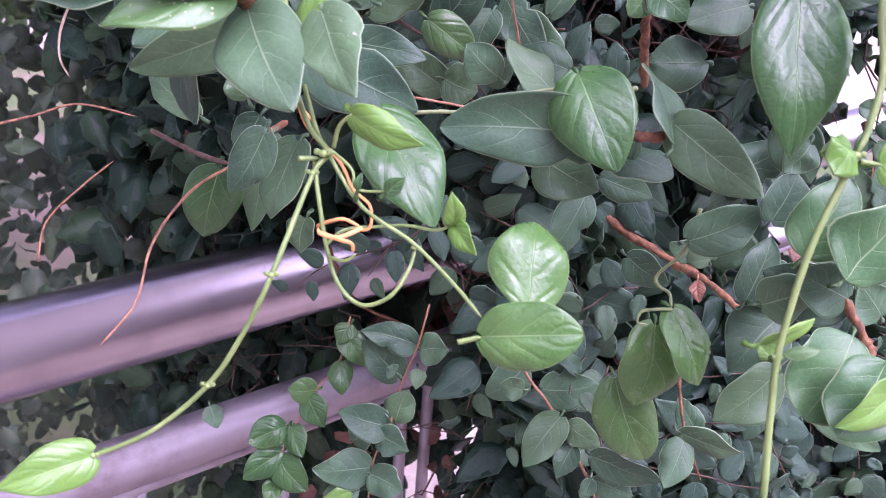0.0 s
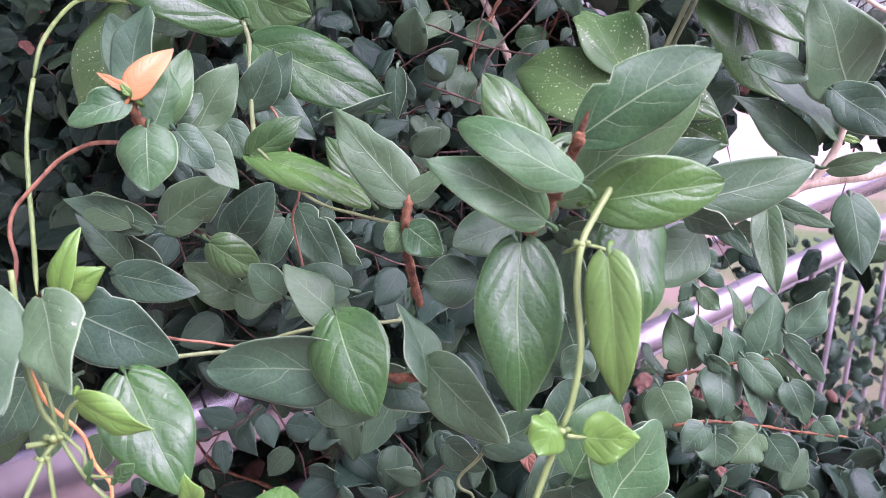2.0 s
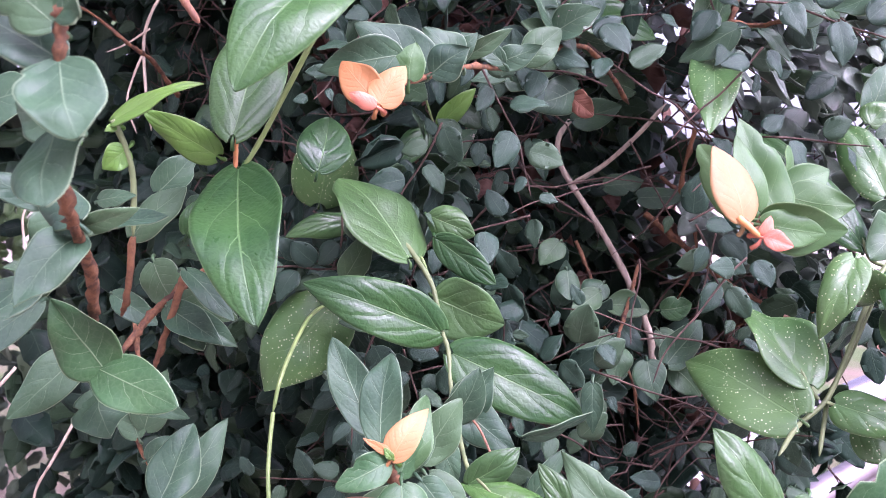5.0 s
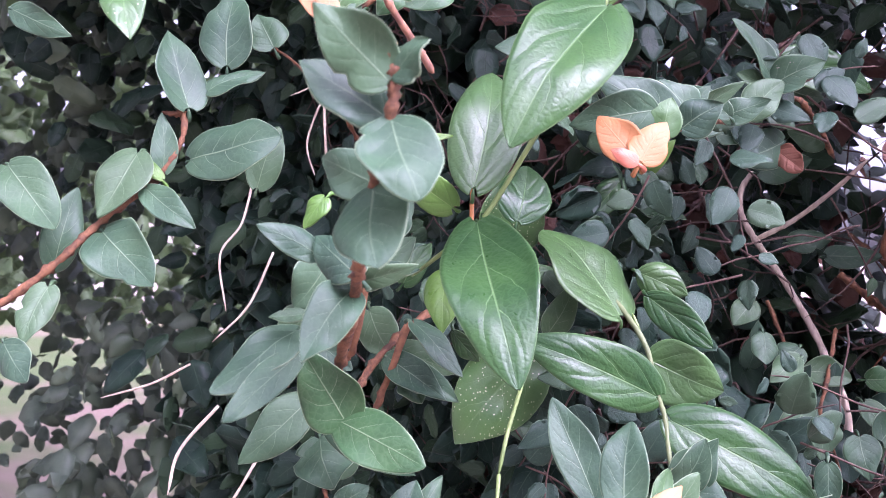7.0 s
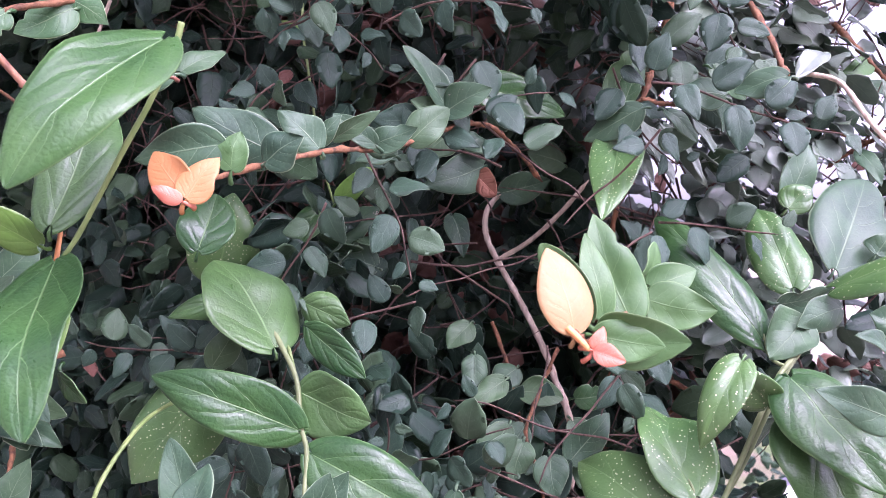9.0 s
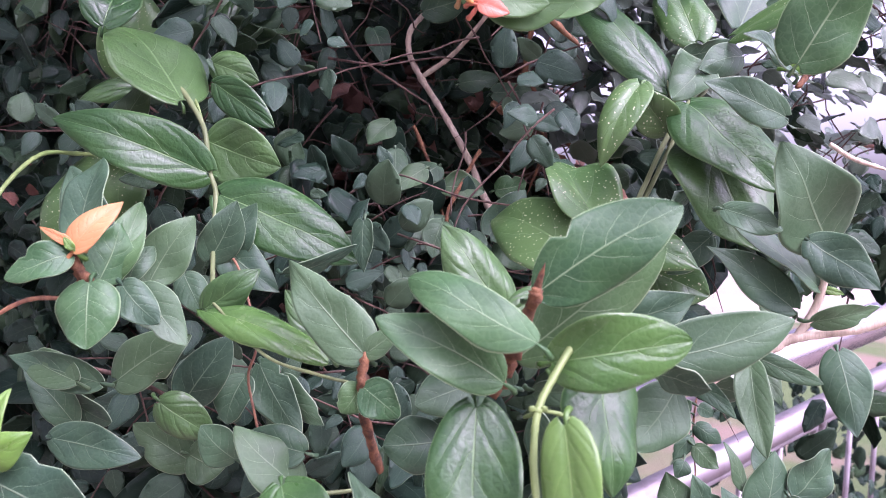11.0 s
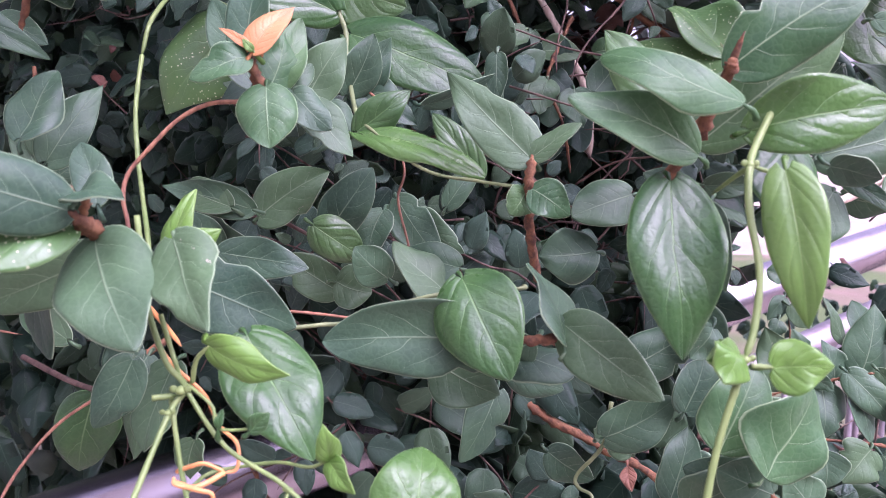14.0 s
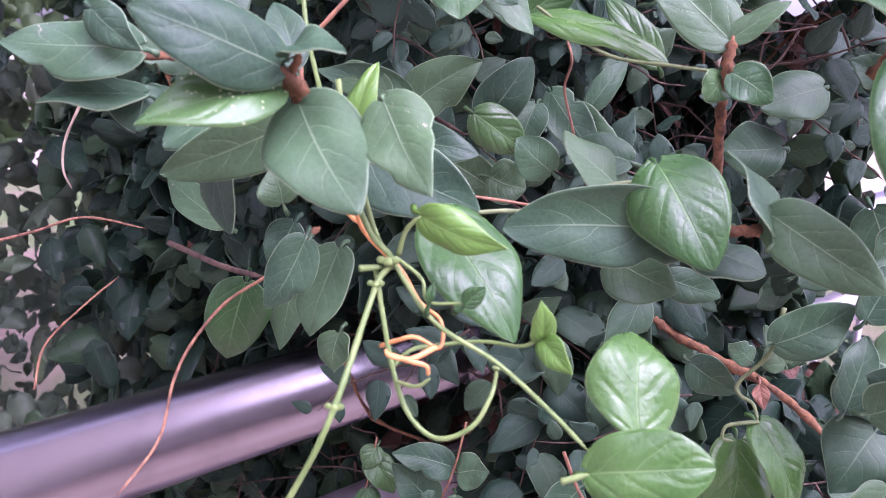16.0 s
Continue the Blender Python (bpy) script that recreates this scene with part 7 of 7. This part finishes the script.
def on_fork(x, y, z, near):
    """Whether a place would hide the bare forked twig from about where the camera stands."""
    x, z = 0.03 + (x - 0.03) * 0.52 / y, 1.4 + (z - 1.4) * 0.52 / y
    for line in FORK:
        for (ax, az), (bx, bz) in zip(line, line[1:]):
            f = max(0.0, min(1.0, ((x - ax) * (bx - ax) + (z - az) * (bz - az)) / ((bx - ax) ** 2 + (bz - az) ** 2)))
            if math.hypot(x - ax - f * (bx - ax), z - az - f * (bz - az)) < near:
                return True
    return False


def hedge_spot(r):
    """The leafy face: leaves in clumps, with dark hollows between them."""
    x, z = r.uniform(-0.36, 0.75), r.uniform(0.88, 1.9)
    y = 0.41 + 0.16 * r.random() + 0.2 * abs(x - 0.08) ** 1.2 + 0.9 * max(0.0, -x - 0.03)
    if y < 0.6 and on_fork(x, y, z, 0.075):
        y = 0.6 + 0.08 * r.random()
    if (x > 0.16 and z > 1.38 and r.random() < 0.93) or (x < 0.05 and z < 1.14 and r.random() < 0.9):
        return None
    if thin_end(x, y, z, r) or (x < -0.03 and r.random() < 0.5) or noise.noise(Vector((x * 17, y * 9, z * 17))) > 0.1 or (x < 0.12 and z > 1.44 and r.random() < 0.8):
        return None
    return x, y, z


def heart_spot(r):
    x, z = r.uniform(-0.36, 0.6), r.uniform(0.8, 1.95)
    y = r.uniform(0.6, 1.0) + 0.2 * abs(x - 0.08) + (0.1 if z > 1.44 and x < 0.16 else 0.0)
    if x > 0.2 and z > 1.36 and r.random() < 0.95:
        return None
    return None if thin_end(x, y, z, r) else (x, y, z)


def dead_spot(r):
    p = heart_spot(r)
    return None if p is None or p[0] < -0.1 else p


def behind_spot(r, x0, x1):
    x, z = r.uniform(x0, x1), r.uniform(0.03, 2.2)
    # splits the hedge between its darkened and its lightened leaf colour
    if (x1 > -0.1 and x < -0.25 and z < 1.35) or (x1 < -0.1 and x > -0.5 and z > 1.35):
        return None
    y = r.uniform(0.75, 1.5)
    # gaps cut along camera sight lines: one low down, a smaller one higher up
    u, w = (x + 0.07) / y, (z - 1.42) / y
    if math.hypot((u + 0.61) / 0.09, (w + 0.24) / 0.17) < 1 and r.random() < 0.72:
        return None
    if math.hypot((u + 0.61) / 0.06, (w - 0.11) / 0.06) < 1 and r.random() < 0.8:
        return None
    if noise.noise(Vector((x * 4, 3.0, z * 4))) > 0.34:
        return None
    return x, y, z


def bright_spot(r, edge, y0, y1):
    """The bright end: dense up to an edge, then only loose sprays against the sky."""
    x = r.uniform(0.12, edge + 0.2)
    if x > edge and r.random() < 0.72:
        return None
    y, z = r.uniform(y0, y1), r.uniform(1.38, 1.7)
    return None if y < 0.62 and (x < 0.16 or on_fork(x, y, z, 0.06)) else (x, y, z)


def shading_crown_spot(r):
    """Leaves overhead and out of view, added to shade the hedge and the railing."""
    x, y = r.uniform(-1.8, 0.25), r.uniform(0.22, 1.5)
    return None if (x > 0.05 and y > 0.6) or (x < -0.7 and y < 0.5) else (x, y, r.uniform(1.85, 2.25 if x > -0.7 else 2.6))


SMALL = (-1.0, 0.0, 1.0)
foliage("hedge_leaves", 7000, hedge_spot, (0.014, 0.028), "dense creeping fig leaves of the hedge, darkened in colour for its shade", "hedge", 11, spread=46.0, low=1.45)
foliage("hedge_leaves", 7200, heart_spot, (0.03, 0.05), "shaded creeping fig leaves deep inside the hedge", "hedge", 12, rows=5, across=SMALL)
foliage("dead_leaves", 3600, dead_spot, (0.016, 0.032), "dead brown leaves added deep inside the hedge, lightened to lift its hollows", "dead leaves", 24, DEEP_DRY, rows=5, across=SMALL)
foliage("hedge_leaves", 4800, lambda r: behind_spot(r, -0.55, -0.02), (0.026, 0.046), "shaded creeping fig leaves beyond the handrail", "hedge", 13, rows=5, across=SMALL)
foliage("hedge_leaves", 10500, lambda r: behind_spot(r, -1.7, -0.25), (0.026, 0.046), "creeping fig leaves at the hedge's far side, coloured lighter as if lit", "hedge", 18, LIT_BACK_LEAF, rows=5, across=SMALL)
foliage("hedge_leaves", 7500, shading_crown_spot, (0.05, 0.08), "unseen leaves added overhead to shade the hedge and handrail", "hedge", 14, rows=5, across=SMALL)
WIDE = (-1.0, -0.66, -0.33, 0.0, 0.33, 0.66, 1.0)
foliage("hedge_leaves", 1100, lambda r: bright_spot(r, 0.29, 0.47, 0.6), (0.014, 0.027), "glossy fig leaves tilted up, coloured pale for sky sheen, at the hedge's bright end", "hedge", 17, SHEEN_LEAF, rows=9, across=WIDE, spread=50.0, lift=0.8)
foliage("hedge_leaves", 520, lambda r: bright_spot(r, 0.34, 0.6, 0.8), (0.022, 0.036), "glossy fig leaves coloured pale for sky sheen, deeper in the hedge's bright end", "hedge", 19, SHEEN_LEAF, rows=9, across=WIDE, spread=50.0, lift=0.8)
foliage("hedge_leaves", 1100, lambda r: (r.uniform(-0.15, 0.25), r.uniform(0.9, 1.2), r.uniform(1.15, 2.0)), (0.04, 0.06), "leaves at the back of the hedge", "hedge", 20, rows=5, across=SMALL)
foliage("shrub_leaves", 7500, lambda r: (r.uniform(-3.6, -0.7), r.uniform(2.0, 3.4), r.uniform(1.0, 3.0)), (0.05, 0.1), "light green shrub leaves some way behind the hedge", "shrub", 16, SUNLIT, rows=5, across=SMALL)
# the shade-darkened leaf colour again, to tone the creeper down
foliage("ivy_leaves", 2200, lambda r: (r.uniform(0.95, 2.3), r.uniform(1.25, 2.3), 0.92 * r.random() ** 0.8), (0.03, 0.055), "creeper leaves over the bank beyond the railing", "creeper", 23, SHADE_TONED_LEAF, rows=5, across=SMALL)
foliage("withered_leaves", 110, hedge_spot, (0.009, 0.016), "a few withered brown leaves caught in the hedge", "dead leaves", 15, FAR_DRY)


def bare_twigs(count, seed):
    """Thin brown twigs that run through the hedge between the leaves."""
    r = random.Random(seed)
    for i in range(count):
        a = Vector((r.uniform(-0.25, 0.3), r.uniform(0.48, 0.6), r.uniform(1.0, 1.75)))
        way = Vector((r.uniform(-1, 1), r.uniform(-0.2, 0.3), r.uniform(-1, 0.3))).normalized() * r.uniform(0.08, 0.16)
        pts = [a + way * f + Vector((r.gauss(0, 0.006), r.gauss(0, 0.004), r.gauss(0, 0.006))) for f in (0, 0.25, 0.5, 0.75, 1)]
        b = plant("hedge_twig", pts[0], "thin reddish-brown twig inside the hedge", "twig", "twigs in the hedge")
        stem(b, "rust", 0.0012, 0.0006, pts, 0.2)


bare_twigs(6, 21)


def tangle(count, seed):
    """The fine brown twigs that fill the hedge's dark hollows."""
    r = random.Random(seed)
    verts, faces = [], []
    for i in range(count):
        x, z = r.uniform(-0.25, 0.5), r.uniform(0.9, 1.8)
        a = Vector((x, 0.475 + 0.15 * r.random() + 0.2 * abs(x - 0.08) + 0.9 * max(0.0, -x - 0.03), z))
        if thin_end(x, a.y, z, r):
            continue
        if a.y < 0.6 and on_fork(a.x, a.y, a.z, 0.035):
            continue
        way = Vector((r.gauss(0, 1), r.gauss(0, 0.35), r.gauss(-0.3, 0.9))).normalized() * r.uniform(0.03, 0.1)
        v, f = tube([a + way * q + Vector((r.gauss(0, 0.005), r.gauss(0, 0.003), r.gauss(0, 0.005))) for q in (0, 0.33, 0.66, 1)], r.uniform(0.0005, 0.0011), 0.0004, 5, 2)
        faces += [tuple(k + len(verts) for k in q) for q in f]
        verts += v
    tagged(mesh_part("twig_tangle", verts, faces, None, BARK["dark"]), "tangle of fine brown twigs inside the hedge, darkened in colour for shade", "twigs", kind="stuff")


tangle(1700, 22)


# ---- runners of the fig on the face of the hedge ----
def unit_leaf(seed):
    r = random.Random(seed)
    v, f, u = blade(Vector((1, 0, 0)), r.uniform(0.6, 0.78), Vector((0, 0, 1)), "round", r.uniform(0.0, 0.07), r.uniform(2, 18), 9, (-1.0, -0.6, -0.25, 0.0, 0.25, 0.6, 1.0), seed, 0.012)
    ob = mesh_part("leaf", [tuple(q) for q in v], f, u, LEAF["small"], smooth=skin_flags(9, 7))
    me = ob.data
    bpy.data.objects.remove(ob)
    return me


UNITS = [unit_leaf(300 + i) for i in range(7)]


def runner(start, way, count, size, r):
    """A thin runner with small leaves set to both sides of it, one after the other."""
    gap = size * 0.62
    pts = [Vector(start)]
    d = Vector(way).normalized()
    for i in range(count // 2 + 2):
        d = (d + Vector((r.gauss(0, 0.16), r.gauss(0, 0.05), r.gauss(-0.05, 0.16)))).normalized()
        pts.append(pts[-1] + d * gap * 1.15)
    b = plant("creeping_fig_runner", pts[0], "thin creeping fig runner with small oval dark green leaves", "fig runner", "runners on the hedge")
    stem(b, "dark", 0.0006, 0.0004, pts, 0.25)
    for i in range(count):
        f = i / max(1, count - 1) * (len(pts) - 1.01)
        k = int(f)
        q = pts[k].lerp(pts[k + 1], f - k)
        if on_fork(q.x, q.y, q.z, 0.04):
            continue
        d = (pts[k + 1] - pts[k]).normalized()
        out = facing(q, d, 0)
        side = d.cross(out) * (1 if i % 2 else -1)
        ax = (side * r.uniform(0.7, 1.0) + d * r.uniform(0.1, 0.7) + Vector((0, 0, -1)) * r.uniform(0.0, 0.5) + out * r.uniform(-0.1, 0.35)).normalized()
        look_out = facing(q, ax, r.gauss(0, 22))
        s = size * r.uniform(0.75, 1.15) * (0.6 if i > count - 3 else 1.0)
        m = Matrix((ax, look_out.cross(ax), look_out)).transposed().to_4x4()
        ob = new("leaf", UNITS[r.randrange(7)])
        ob.parent = b
        ob.matrix_basis = Matrix.Translation(q - b.location + out * 0.005 + ax * 0.003) @ m @ Matrix.Scale(s, 4)
    return b


def runners(count, seed):
    r = random.Random(seed)
    made = 0
    while made < count:
        x, z = r.uniform(-0.05, 0.42), r.uniform(0.92, 1.72)
        y = 0.385 + 0.06 * r.random() + 0.2 * abs(x - 0.08) ** 1.2 + 0.3 * max(0.0, -x)
        if thin_end(x + 0.04, y - 0.03, z + 0.02, r) or thin_end(x + 0.03, y, z - 0.04, r) or (x < 0.12 and z > 1.34 and r.random() < 0.65) or (x > 0.16 and z > 1.37) or (x < 0.1 and z < 1.17):
            continue
        made += 1
        if on_fork(x, y, z, 0.03):
            y += 0.06
        runner((x, y, z), (r.uniform(-1, 1), r.uniform(-0.25, 0.1), r.uniform(-1.0, 0.6)), r.randrange(5, 10), r.uniform(0.014, 0.023) * (1.3 if z < 1.24 else 1.0), r)


runners(150, 33)
